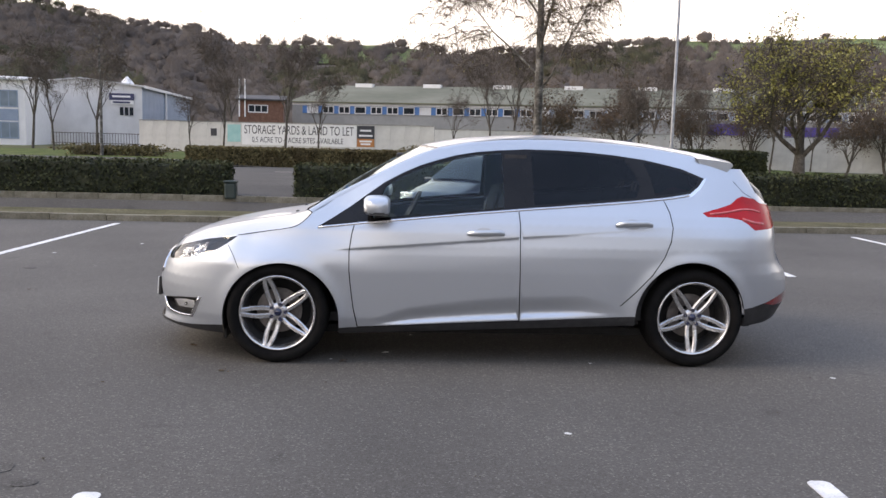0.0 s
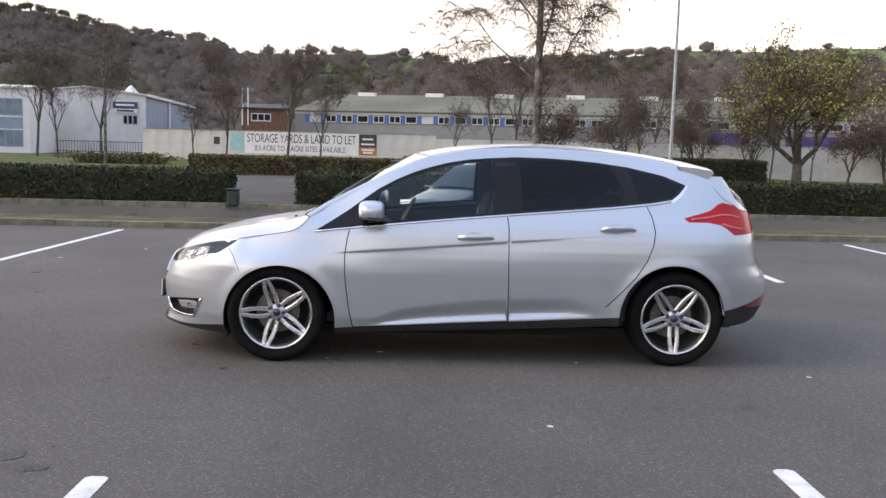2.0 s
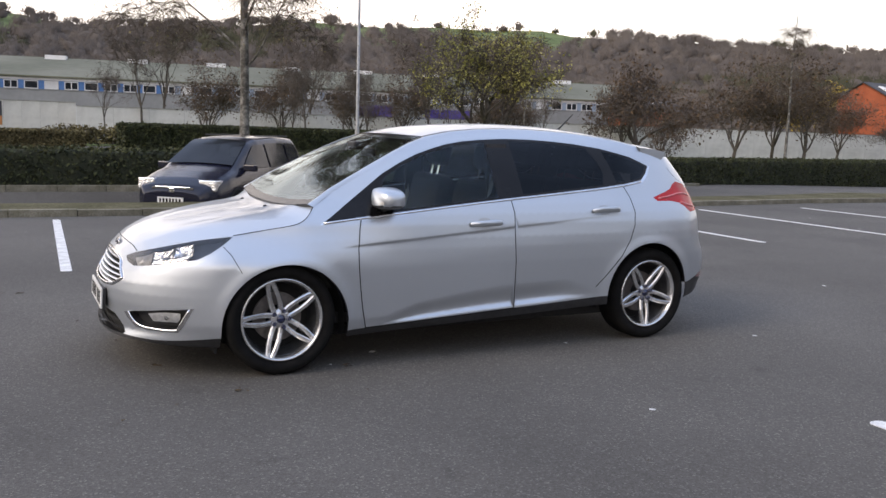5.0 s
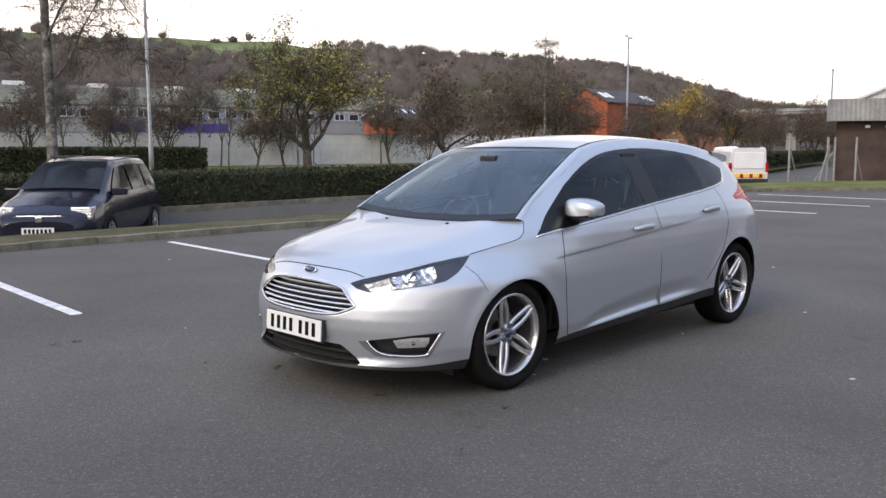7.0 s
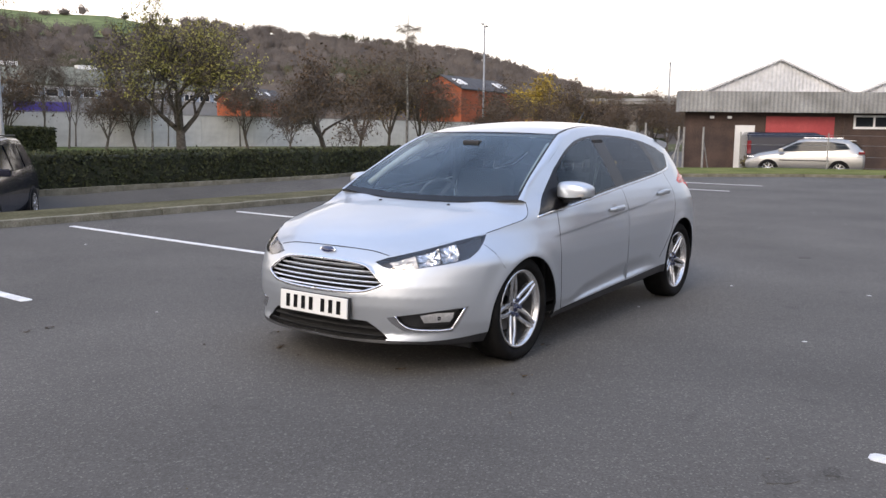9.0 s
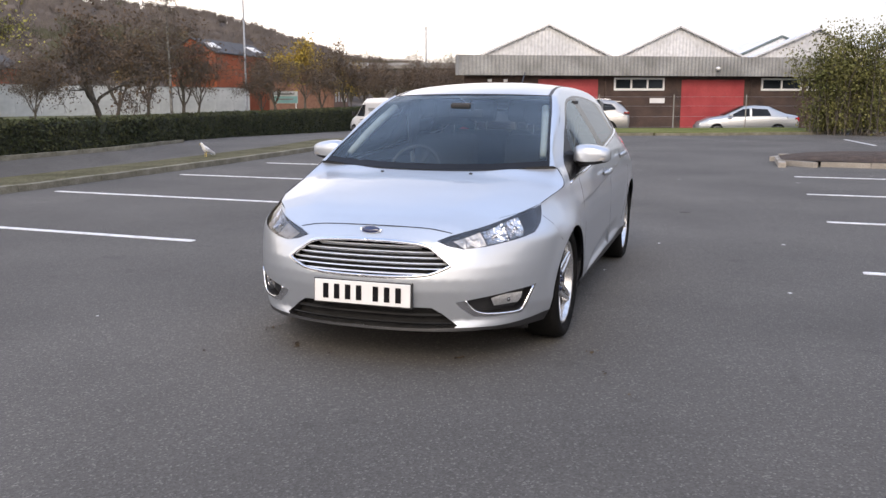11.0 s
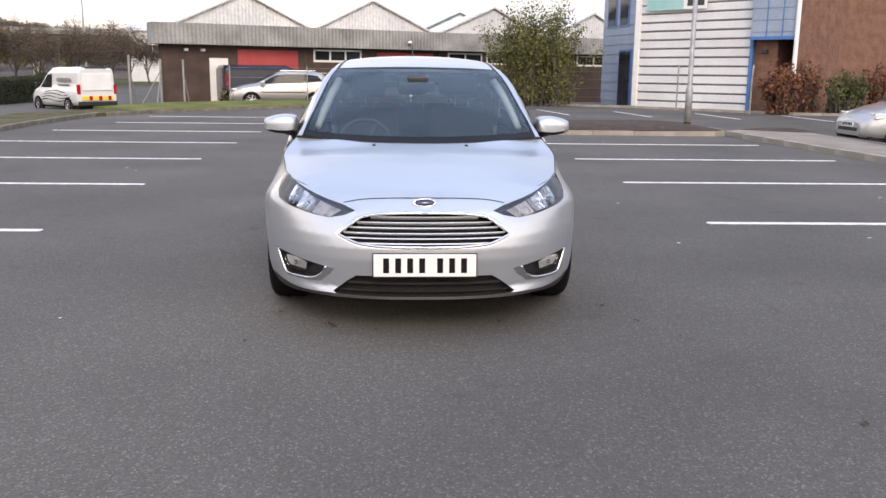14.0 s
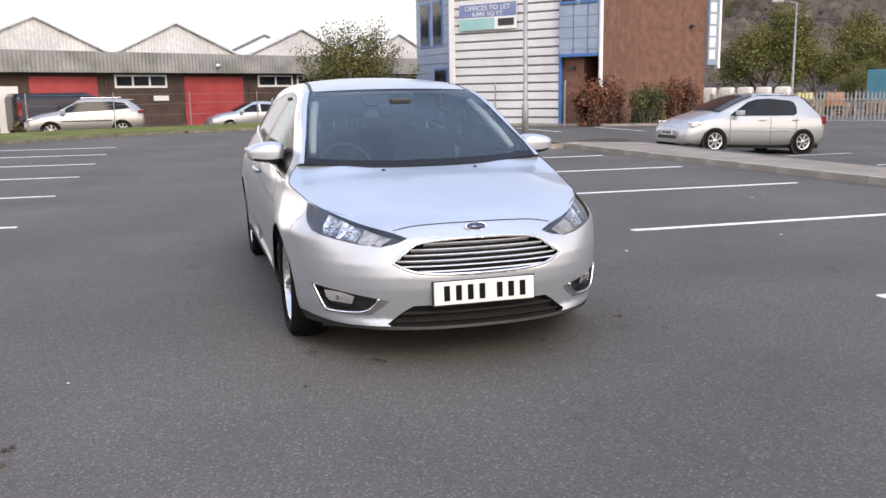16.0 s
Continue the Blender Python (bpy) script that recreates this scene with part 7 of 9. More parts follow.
for k in range(3):
    part("roof_light", Geo().box(2.0 + 2.6 * k, 2.8 + 2.6 * k, -0.35, 0.35, -0.03, 0.06, pose(0, 1.05, 5.72, rx=38)), WHITE, r1)
r2 = block("red_brick_unit", "large red brick unit with roof lights", pose(102.1, 69.7, 0, rz=5), 19, 7.4, 7.9, 10.0, BRICKRED, SLATE)
for k in (0, 0.55, 4.4, 4.95):
    part("roof_light", Geo().box(1.2 + 3.0 * k, 2.2 + 3.0 * k, -0.8, 0.8, -0.03, 0.09, pose(0, 1.7, 9.13, rx=29.6)), WHITE, r2)
# Darker brick than its neighbours: shade is put into the wall colour.
r3 = block("red_brick_unit", "red brick unit among roadside trees, walls coloured for shade", pose(104, 52, 0, rz=-70) @ pose(0, 0, 0, 0, 0, 90), 22, 9.0, 3.6, 6.0, BROWNBRICK, SLATE)
for k in range(5):
    window(r3, 2 + 4 * k, 3.4 + 4 * k, 1.0, 2.4, WHITE, WINDARK, 2)
farb = block("pale_far_building", "pale distant building at the end of the road", pose(128, 40, 0, rz=-75), 26, 10, 7.0, 8.0, CLADGREY, CLADGREY)
for k in range(6):
    window(farb, 2 + 4 * k, 4.4 + 4 * k, 3.0, 5.0, WHITE, WINDARK, 2)

# ---- brick works with the corrugated canopy ----
WORKS = pose(34.6, 11.3, 0, rz=-61.5)
works = thing("brick_works", "dark brick works with corrugated canopy and gabled roofs", "building", WORKS)
part("brick_wall", Geo().prism([(0.25, 0.0), (40, 0.0), (46, 26), (9.5, 26)], -0.6, 3.3), BRICKDARK, works, "dark weathered brickwork")
g = Geo()
n = 420
rows = [[], [], [], []]
for k in range(n + 1):
    x = 40.2 * k / n - 0.1
    y = -0.62 + (0.035 if k % 2 else 0.0)
    rows[0].append((x, y + 0.06, 2.50))
    rows[1].append((x, y, 2.50))
    rows[2].append((x, y, 3.46))
    rows[3].append((x, y + 0.06, 3.46))
g.grid(rows)
part("canopy_sheeting", g, CANOPY, works, "weathered corrugated fascia")
part("canopy_soffit", Geo().box(-0.1, 40.1, -0.55, 0.6, 2.52, 2.6), BRICKDARK, works)
part("canopy_end", Geo().box(-0.14, -0.1, -0.62, 0.3, 2.5, 3.46), CANOPY, works)
for a, c, b in ((0.9, 4.6, 8.1), (8.1, 11.55, 15.4), (15.4, 19.35, 23.1), (23.1, 26.9, 30.5), (30.5, 34.0, 37.6)):
    g = Geo()
    m = 20
    for s0, s1 in ((a, c), (c, b)):
        rows = [[], []]
        for i in range(m * 2 + 1):
            t = i / (m * 2)
            x, z = lerp(s0, s1, t), lerp(3.4, 5.0, t) if s0 == a else lerp(5.0, 3.4, t)
            rows[0].append((x, 0.45 + (0.02 if i % 2 else 0), 3.38))
            rows[1].append((x, 0.45 + (0.02 if i % 2 else 0), z))
        g.grid(rows)
    part("gable_sheet", g, SHEETROOF, works, "pale sheeted gable")
    g = Geo().add([(a - 0.1, 0.3, 3.4), (c, 0.3, 5.06), (c + 9.2, 26, 5.06), (a + 9.1, 26, 3.4), (b + 0.1, 0.3, 3.4), (b + 9.3, 26, 3.4), (a - 0.1, 0.3, 3.3), (c, 0.3, 4.96), (b + 0.1, 0.3, 3.3)], [(0, 1, 2, 3), (1, 4, 5, 2), (0, 6, 7, 1), (1, 7, 8, 4)])
    part("roof_slope", g, SHEETROOF, works, "pale corrugated roof")
GREENEDGE = surf("grey_green_verge_board", (0.10, 0.13, 0.12), (0.15, 0.18, 0.17), 3.0, 0.6)
for x, y, top in ((49.0, -3.9, 4.95), (48.3, -9.9, 4.72)):
    rg = thing("rear_gable", "white gabled roof end with dark verge boards behind the works", "roof", pose(x, y, 0, rz=-70), "rear gables")
    part("gable_wall", Geo().prism([(-2.6, -0.5), (2.6, -0.5), (2.6, top - 1.15), (0, top), (-2.6, top - 1.15)], 0.0, 9.0, Matrix(((1, 0, 0, 0), (0, 0, 1, 0), (0, 1, 0, 0), (0, 0, 0, 1)))), SHEETROOF, rg)
    for s_ in (-1, 1):
        part("verge_board", Geo().tube([(s_ * 2.75, -0.06, top - 1.2), (0, -0.06, top + 0.03)], [0.075, 0.075], 4), GREENEDGE, rg)
for a, b in ((4.0, 7.1), (11.6, 15.05), (33.5, 36.5)):
    d = part("roller_door", Geo().box(a, b, -0.04, 0.02, -0.4, 2.33), REDDOOR, works, "faded red roller door")
    for z in np.arange(-0.2, 2.3, 0.28):
        part("door_slat", Geo().box(a + 0.05, b - 0.05, -0.055, -0.04, z, z + 0.235), REDDOOR, d)
for a, b, p in ((7.95, 10.65, 3), (16.0, 18.3, 2), (18.6, 21.0, 2), (25.3, 28.0, 2), (28.6, 31.0, 2)):
    window(works, a, b, 1.80, 2.42, WHITE, WINDARK, p, depth=0.06)
part("side_door", Geo().box(2.6, 3.5, -0.05, 0.0, -0.4, 1.9), WHITE, works, "white side door")
part("wall_notice", Geo().box(9.9, 10.7, -0.03, 0.0, 1.15, 1.4), WHITE, works)
g = Geo().lathe([(0.001, -0.1), (0.09, -0.07), (0.13, 0.0), (0.09, 0.07), (0.001, 0.1)], 14, pose(13.2, -0.72, 2.87))
part("bulkhead_lamp", g, WHITE, works, "round white wall lamp", smooth=True)
for x in (1.4, 2.2):
    part("small_lamp", Geo().box(x, x + 0.18, -0.2, 0, 2.2, 2.32), WHITE, works)
for x in (7.5, 15.4, 22.8, 32.5):
    part("drainpipe", Geo().tube([(x, -0.06, -0.4), (x, -0.06, 2.5)], [0.05, 0.05], 8), BRICKDARK, works)

# ---- office block with ribbed cladding ----
OFFICE = pose(29.4, -9.9, 0, rz=219.0)
office = thing("office_block", "grey and blue clad office block with brown brick wing", "building", OFFICE)
# Core is slate-dark so that rib shadow lines come from its colour.
part("core_wall", Geo().box(0.05, 5.0, 0.06, 14, -0.3, 9.2), SLATE, office, "wall behind the cladding joints, coloured dark for groove shadow")
for k in range(27):
    z = -0.05 + 0.345 * k
    part("cladding_rib", Geo().add([(0.0, 0.06, z), (5.06, 0.06, z), (5.06, 0.0, z + 0.04), (0.0, 0.0, z + 0.04), (5.06, 0.03, z + 0.31), (0.0, 0.03, z + 0.31), (0.0, 0.06, z + 0.31), (5.06, 0.06, z + 0.31)],
                                   [(0, 1, 2, 3), (3, 2, 4, 5), (5, 4, 7, 6), (0, 3, 5, 6), (1, 7, 4, 2)]), CLADGREY, office, "ribbed silver-grey cladding")
part("corner_trim", Geo().box(-0.16, 0.06, -0.08, 0.1, -0.2, 9.2), WHITE, office, "white corner trim")
part("corner_trim", Geo().box(5.0, 5.12, -0.06, 0.1, -0.2, 9.2), BLUETRIM, office, "blue corner trim")
# left wing in blue, turned away
lw = new("blue_wing")
lw.parent = office
lw.matrix_local = pose(-0.12, 0.05, 0, rz=150)
part("wing_wall", Geo().box(0, 3.6, -6, -0.02, -0.3, 9.2), CLADBLUE, lw, "blue-grey cladding")
for z in np.arange(0.2, 9, 0.4):
    part("wing_rib", Geo().box(0, 3.6, -0.02, 0.012, z, z + 0.36), CLADBLUE, lw)
for x0, x1, z0, z1 in ((0.9, 1.7, 3.4, 5.2), (0.5, 1.6, -0.1, 2.3), (2.2, 3.0, 3.4, 5.2)):
    part("blue_frame", Geo().box(x0 - 0.08, x1 + 0.08, 0.012, 0.05, z0 - 0.08, z1 + 0.08), BLUETRIM, lw)
    part("pane", Geo().box(x0, x1, 0.05, 0.06, z0, z1), WINDARK, lw)
# overhanging blue bay, recessed entrance
part("blue_bay", Geo().box(5.12, 6.8, -0.25, 6, 2.70, 9.2), CLADBLUE, office, "blue-grey overhanging bay")
for z in np.arange(2.9, 9.0, 0.42):
    part("bay_rib", Geo().box(5.12, 6.8, -0.27, -0.25, z, z + 0.38), CLADBLUE, office)
for x in (5.7, 6.3):
    part("bay_seam", Geo().box(x, x + 0.03, -0.285, -0.27, 2.7, 9.2), BLUETRIM, office)
part("bay_edge", Geo().box(5.10, 6.82, -0.3, -0.22, 2.62, 2.74), BLUETRIM, office, "blue bay edge")
for a in (5.2, 6.05):
    part("bay_window", Geo().box(a, a + 0.6, -0.3, -0.27, 4.7, 5.9), WINDARK, office)
    part("bay_window_sill", Geo().box(a - 0.05, a + 0.65, -0.32, -0.27, 4.6, 4.7), BLUETRIM, office)
part("entrance_wall", Geo().box(5.12, 6.0, 0.12, 2.0, -0.3, 2.62), BROWNBRICK, office, "brown brick entrance wall")
part("recess_back", Geo().box(6.0, 6.8, 1.6, 2.0, -0.3, 2.62), BRICKDARK, office, "dark entrance recess")
part("entrance_door", Geo().box(6.08, 6.72, 1.52, 1.6, -0.2, 2.1), surf("dark_red_door", (0.09, 0.02, 0.022), (0.13, 0.03, 0.03), 2.0, 0.5), office, "dark red entrance door")
part("entrance_lamp", Geo().box(5.45, 5.65, -0.02, 0.12, 2.15, 2.28), DARKTEXT, office, "small dark wall lamp", bevel=0.02)
part("bay_side", Geo().box(6.8, 6.86, -0.2, 6.0, -0.3, 9.2), BROWNBRICK, office, "brown brick return")
part("downpipe", Geo().tube([(6.88, -0.3, 1.2), (6.88, -0.3, 9.2)], [0.08, 0.08], 10), WHITE, office, "white downpipe")
wing = thing("brown_wing", "tall brown brick wall of the office block", "building", pose(25.45, -14.45, 0, rz=-74))
part("brick_wall", Geo().box(0, 6.6, 0, 8, -0.5, 9.2), BROWNBRICK, wing, "brown brickwork")
part("stair_glazing", Geo().box(6.6, 7.3, -0.15, 0.6, 2.35, 9.2), CLADBLUE, wing, "blue and white glazed strip")
for z in np.arange(2.6, 9, 0.5):
    part("pane", Geo().box(6.68, 7.05, -0.17, -0.15, z, z + 0.4), WHITE, wing)
part("strip_edge", Geo().box(7.22, 7.36, -0.2, 0.0, 2.2, 9.2), WHITE, wing)
for x, z in ((0.9, 4.0), (5.6, 4.0)):
    part("wall_lamp", Geo().lathe([(0.001, 0.05), (0.09, 0.03), (0.1, -0.08), (0.001, -0.09)], 12, pose(x, -0.14, z)), DARKTEXT, wing, smooth=True)
sg = thing("letting_sign", "white, navy and teal office letting sign", "sign", OFFICE @ pose(1.75, -0.08, 4.38, 90, 0, 0) @ Matrix.Diagonal((1.14, 1.12, 1, 1)))
part("sign_panel", Geo().box(-1.2, 1.2, -0.47, 0.47, 0, 0.03), WHITE, sg)
part("navy_band", Geo().box(-1.19, 1.19, -0.02, 0.46, 0.03, 0.036), surf("pale_navy_print", (0.14, 0.19, 0.36), (0.20, 0.26, 0.44), 3.0, 0.5), sg, "pale navy upper band")
part("teal_foot", Geo().box(-1.19, 0.3, -0.46, -0.06, 0.03, 0.036), TEAL, sg, "teal lower panel")
part("print_block", Geo().box(0.45, 1.1, -0.36, -0.1, 0.03, 0.036), DARKTEXT, sg)
words("lettering_top", "OFFICES TO LET", 0.24, WHITE, sg, pose(0, 0.30, 0.038), width=1.9)
words("lettering_bottom", "4,845 SQ FT", 0.2, WHITE, sg, pose(0, 0.09, 0.038), width=1.3)


# ---- street lamps, posts, fences ----
def street_lamp(m, h, arms, label, group="street lamps", k=1.0):
    root = thing("street_lamp", label, "street lamp", m, group)
    part("pole", Geo().tube([(0, 0, -0.2), (0, 0, 1.2), (0, 0, 1.25), (0, 0, h)], [0.09 * k, 0.09 * k, 0.065 * k, 0.045 * k], 10), STEEL, root, smooth=True)
    part("door_hatch", Geo().box(-0.05, 0.05, -0.1, -0.088, 0.4, 0.9), STEEL, root)
    for s in arms:
        arm = part("arm", Geo().tube([(0, 0, h - 0.05), (s * 0.3, 0, h + 0.08), (s * 0.7, 0, h + 0.12)], [0.035, 0.03, 0.028], 8), STEEL, root, smooth=True)
        part("lantern", Geo().box(min(s * 0.65, s * 1.2), max(s * 0.65, s * 1.2), -0.12, 0.12, h + 0.06, h + 0.18), LAMPHEAD, arm, bevel=0.03)
    return root


street_lamp(pose(9.93, 26.6, 0.3, rz=0), 9.5, (1,), "tall grey steel street lamp on the lawn")
street_lamp(pose(66.3, 42.8, -0.5, rz=20), 12.2, (-1, 1), "tall grey twin-arm street lamp", k=1.7)
street_lamp(pose(108.8, 40.0, -0.5, rz=20), 11.5, (-1, 1), "distant grey twin-arm street lamp", k=2.1)
street_lamp(pose(32.2, -29.4, -0.5, rz=51), 6.1, (1,), "grey street lamp beyond the walkway")
lp = thing("car_park_lamp_post", "grey steel lamp post with black base in the island", "lamp post", pose(14.2, -6.95, 0.1))
part("pole", Geo().tube([(0, 0, 0.0), (0, 0, 0.9), (0, 0, 0.95), (0, 0, 7)], [0.085, 0.085, 0.06, 0.05], 14), STEEL, lp, smooth=True)
part("base_sleeve", Geo().tube([(0, 0, -0.1), (0, 0, 0.12)], [0.09, 0.09], 14), BLACKPL, lp, "black base sleeve")
part("arm", Geo().tube([(0, 0, 6.9), (0.3, 0, 7.1), (0.8, 0, 7.15)], [0.04, 0.035, 0.03], 8), STEEL, lp)
sb = thing("estate_sign", "pale green and white estate sign on two posts", "sign", pose(69.5, 40.4, -0.3, rz=-62) @ Matrix.Diagonal((1.25, 1.25, 1.25, 1)))
part("sign_board", Geo().box(-0.95, 0.95, -0.03, 0.03, 1.0, 1.95), WHITE, sb)
part("green_band", Geo().box(-0.93, 0.93, -0.036, -0.03, 1.02, 1.55), TEAL, sb, "pale green band")
for w, z in ((1.4, 1.72), (1.2, 1.32)):
    part("print_bar", Geo().box(-w / 2, w / 2, -0.04, -0.036, z - 0.05, z + 0.05), CANOPY, sb)
for x in (-0.8, 0.8):
    part("sign_post", Geo().box(x - 0.05, x + 0.05, -0.02, 0.05, 0, 1.0), WHITE, sb)
fp = thing("fence_post", "weathered concrete fence post with raking strut", "fence post", pose(29.5, 10.9, -0.2), "fence posts")
part("post", Geo().box(-0.04, 0.04, -0.04, 0.04, 0, 2.1), FENCEGREY, fp, bevel=0.01)
part("strut", Geo().tube([(0.05, 0, 1.5), (0.95, 0.0, 0.0)], [0.028, 0.028], 6), FENCEGREY, fp)
for x, y, a in ((31.6, 10.2, 180), (33.1, 9.6, 0), (34.2, 10.9, 90)):
    copy_thing(fp, pose(x, y, -0.32, rz=a))
wf = thing("wire_fence", "wire mesh fence on thin white posts before the works", "fence", WORKS @ pose(0, 0, -0.2))
for k in range(8):
    part("fence_post", Geo().tube([(1.5 + 3.4 * k, -6.4, -0.3), (1.5 + 3.4 * k, -6.4, 1.75)], [0.028, 0.024], 6), FENCEGREY, wf)
for z in (0.35, 0.8, 1.25, 1.65):
    part("wire", Geo().tube([(1.5, -6.4, z), (25.3, -6.4, z)], [0.006, 0.006], 3), STEEL, wf)
pal = thing("palisade_fence", "grey steel palisade fence along the far yard", "fence", pose(25.2, -19.8, -0.35, rz=-131.5) @ Matrix.Diagonal((1, 1, 0.86, 1)))
me = Geo().add([(0, 0, 0.05), (0.065, 0, 0.05), (0.065, 0, 1.62), (0.0325, 0, 1.75), (0, 0, 1.62), (0.0325, 0.025, 0.05), (0.0325, 0.025, 1.75)], [(0, 1, 2, 3, 4), (0, 4, 3, 6, 5), (1, 5, 6, 3, 2)]).mesh("pale")
me.materials.append(STEEL)
for k in range(96):
    ob = new("pale", me)
    ob.parent = pal
    ob.matrix_local = pose(0.14 * k, 0, random.uniform(-0.02, 0.02), rz=180)
for z in (0.4, 1.35):
    part("rail", Geo().box(0, 13.5, -0.05, -0.01, z, z + 0.05), STEEL, pal)
for k in range(6):
    part("post", Geo().box(2.7 * k, 2.7 * k + 0.07, -0.12, -0.05, -0.2, 1.7), STEEL, pal)
ct = thing("teal_container", "teal-blue steel container behind the palisade", "container", pose(34.5, -39.6, -0.6, rz=-48))
part("container_body", Geo().box(0, 6, 0, 2.4, 0.0, 2.9), surf("teal_steel", (0.03, 0.16, 0.22), (0.05, 0.2, 0.27), 1.0, 0.5), ct)
part("white_edge", Geo().box(-0.02, 6.02, -0.03, 0, 2.75, 2.95), WHITE, ct)
BAGWHITE = surf("white_woven_bag", (0.60, 0.58, 0.53), (0.74, 0.72, 0.67), 2.5, 0.8, bump=0.5, bscale=9)
PALLET = surf("weathered_pallet_wood", (0.22, 0.15, 0.09), (0.38, 0.27, 0.17), 4.0, 0.85, bump=0.3, bscale=40, obj=0.25)
DIGGER = surf("yellow_machine_paint", (0.62, 0.52, 0.13), (0.72, 0.60, 0.18), 2.0, 0.5)
rng = np.random.default_rng(9)


def bulk_bag(m, w, h, label, material):
    """A filled sack: bulging sides and a slumped top."""
    root = thing("bulk_bag", label, "sack", m, "stacked sacks")
    g = Geo()
    g.grid([[(w * 0.5 * k * (abs(math.cos(a)) ** 0.3) * math.copysign(1, math.cos(a)), w * 0.5 * k * (abs(math.sin(a)) ** 0.3) * math.copysign(1, math.sin(a)), z * h) for a in np.linspace(0, 2 * math.pi, 25)] for z, k in ((0, 0.92), (0.06, 0.99), (0.4, 1.03), (0.85, 1.0), (0.96, 0.94), (1.0, 0.8), (1.01, 0.01))])
    part("sack_body", g, material, root, smooth=True)


def pallet_stack(m, tiers, label):
    """Wooden pallets laid one on another."""
    root = thing("pallet_stack", label, "pallets", m, "pallet stacks")
    for k in range(tiers):
        for j in range(5):
            part("deck_board", Geo().box(-0.5 + 0.225 * j, -0.38 + 0.225 * j, -0.6, 0.6, 0.145 * k + 0.11, 0.145 * k + 0.135), PALLET, root)
        for y in (-0.55, -0.05, 0.45):
            part("bearer", Geo().box(-0.5, 0.52, y, y + 0.1, 0.145 * k, 0.145 * k + 0.11), PALLET, root)


for k in range(5):
    p = Vector((32.1, -24.3, -0.6)).lerp(Vector((30.0, -27.1, -0.6)), k / 4)
    bulk_bag(pose(p.x, p.y, -0.6, rz=-53), 0.70, 1.0, "white filled sack on the yard ground behind the fence", BAGWHITE)
    bulk_bag(pose(p.x, p.y, 0.41, rz=-50), 0.70, 0.95, "white filled sack stacked on another behind the fence", BAGWHITE)
for k, tiers in enumerate((7, 9, 6, 8, 10)):
    p = Vector((29.2, -26.9, -0.6)).lerp(Vector((26.0, -30.4, -0.6)), k / 4)
    pallet_stack(pose(p.x + 0.4 * (k % 2), p.y, -0.6, rz=-50 + 9 * (k % 3)), tiers, "stack of weathered wooden pallets behind the fence")
for k in range(4):
    p = Vector((31.0, -29.5, -0.6)).lerp(Vector((28.5, -33.5, -0.6)), k / 3)
    bulk_bag(pose(p.x, p.y, -0.6, rz=20 * k), 0.95, rng.uniform(1.0, 1.35), "pale filled sack in the far yard", PAVING)
for x, y, mat_, label in ((29.35, -27.9, DIGGER, "small yellow site machine behind the fence"), (28.55, -29.0, ORANGE, "small orange site machine behind the fence")):
    mc = thing("site_machine", label, "machine", pose(x, y, -0.6, rz=-50), "site machines")
    part("chassis", Geo().box(-0.45, 0.45, -0.4, 0.4, 0.25, 1.0), BLACKPL, mc, bevel=0.05)
    part("hood", Geo().prism([(-0.45, 1.0), (0.45, 1.0), (0.42, 1.22), (0.10, 1.62), (-0.10, 1.66), (-0.42, 1.45)], -0.38, 0.38, Matrix(((1, 0, 0, 0), (0, 0, 1, 0), (0, 1, 0, 0), (0, 0, 0, 1)))), mat_, mc, bevel=0.04)
    part("exhaust_stack", Geo().tube([(-0.2, 0, 1.5), (-0.2, 0, 1.8)], [0.03, 0.03], 8), STEEL, mc)
    for sx_ in (-0.35, 0.35):
        part("machine_wheel", Geo().lathe([(0.001, -0.45), (0.26, -0.45), (0.28, -0.4), (0.28, 0.4), (0.26, 0.45), (0.001, 0.45)], 18, pose(sx_, 0, 0.27, rx=90)), RUBBER, mc, smooth=True)
cp = thing("cranked_post", "slim grey fence post with a cranked top", "fence post", pose(26.2, -10.6, 0.0, rz=-20), "cranked posts")
part("post", Geo().tube([(0, 0, -0.1), (0, 0, 1.35), (0.04, 0.0, 1.42), (0.2, 0.0, 1.7)], [0.035, 0.035, 0.032, 0.03], 6), FENCEGREY, cp)
copy_thing(cp, pose(23.6, -12.4, 0.0, rz=-30))
vd = thing("viaduct", "pale concrete road viaduct across the far valley", "viaduct", pose(142, 62, 0, rz=-74))
part("deck", Geo().box(-10, 70, -4, 4, 6.8, 7.2), FENCEGREY, vd, "pale concrete deck")
for k in range(4):
    part("pier", Geo().box(2 + 18 * k, 3.6 + 18 * k, -2.5, 2.5, -3, 6.8), FENCEGREY, vd)
part("parapet", Geo().box(-10, 70, -4.05, -3.9, 7.3, 7.8), STEEL, vd)
gs = thing("utility_box", "small dark green box at the end of the hedge", "utility box", pose(-4.32, 13.25, 0.05))
part("bin_body", Geo().box(-0.13, 0.13, -0.13, 0.13, 0, 0.36), surf("green_plastic", (0.02, 0.035, 0.03), (0.03, 0.045, 0.038), 3, 0.6), gs, bevel=0.04)
part("bin_lid", Geo().box(-0.145, 0.145, -0.145, 0.145, 0.36, 0.41), bpy.data.materials["green_plastic"], gs, bevel=0.04)


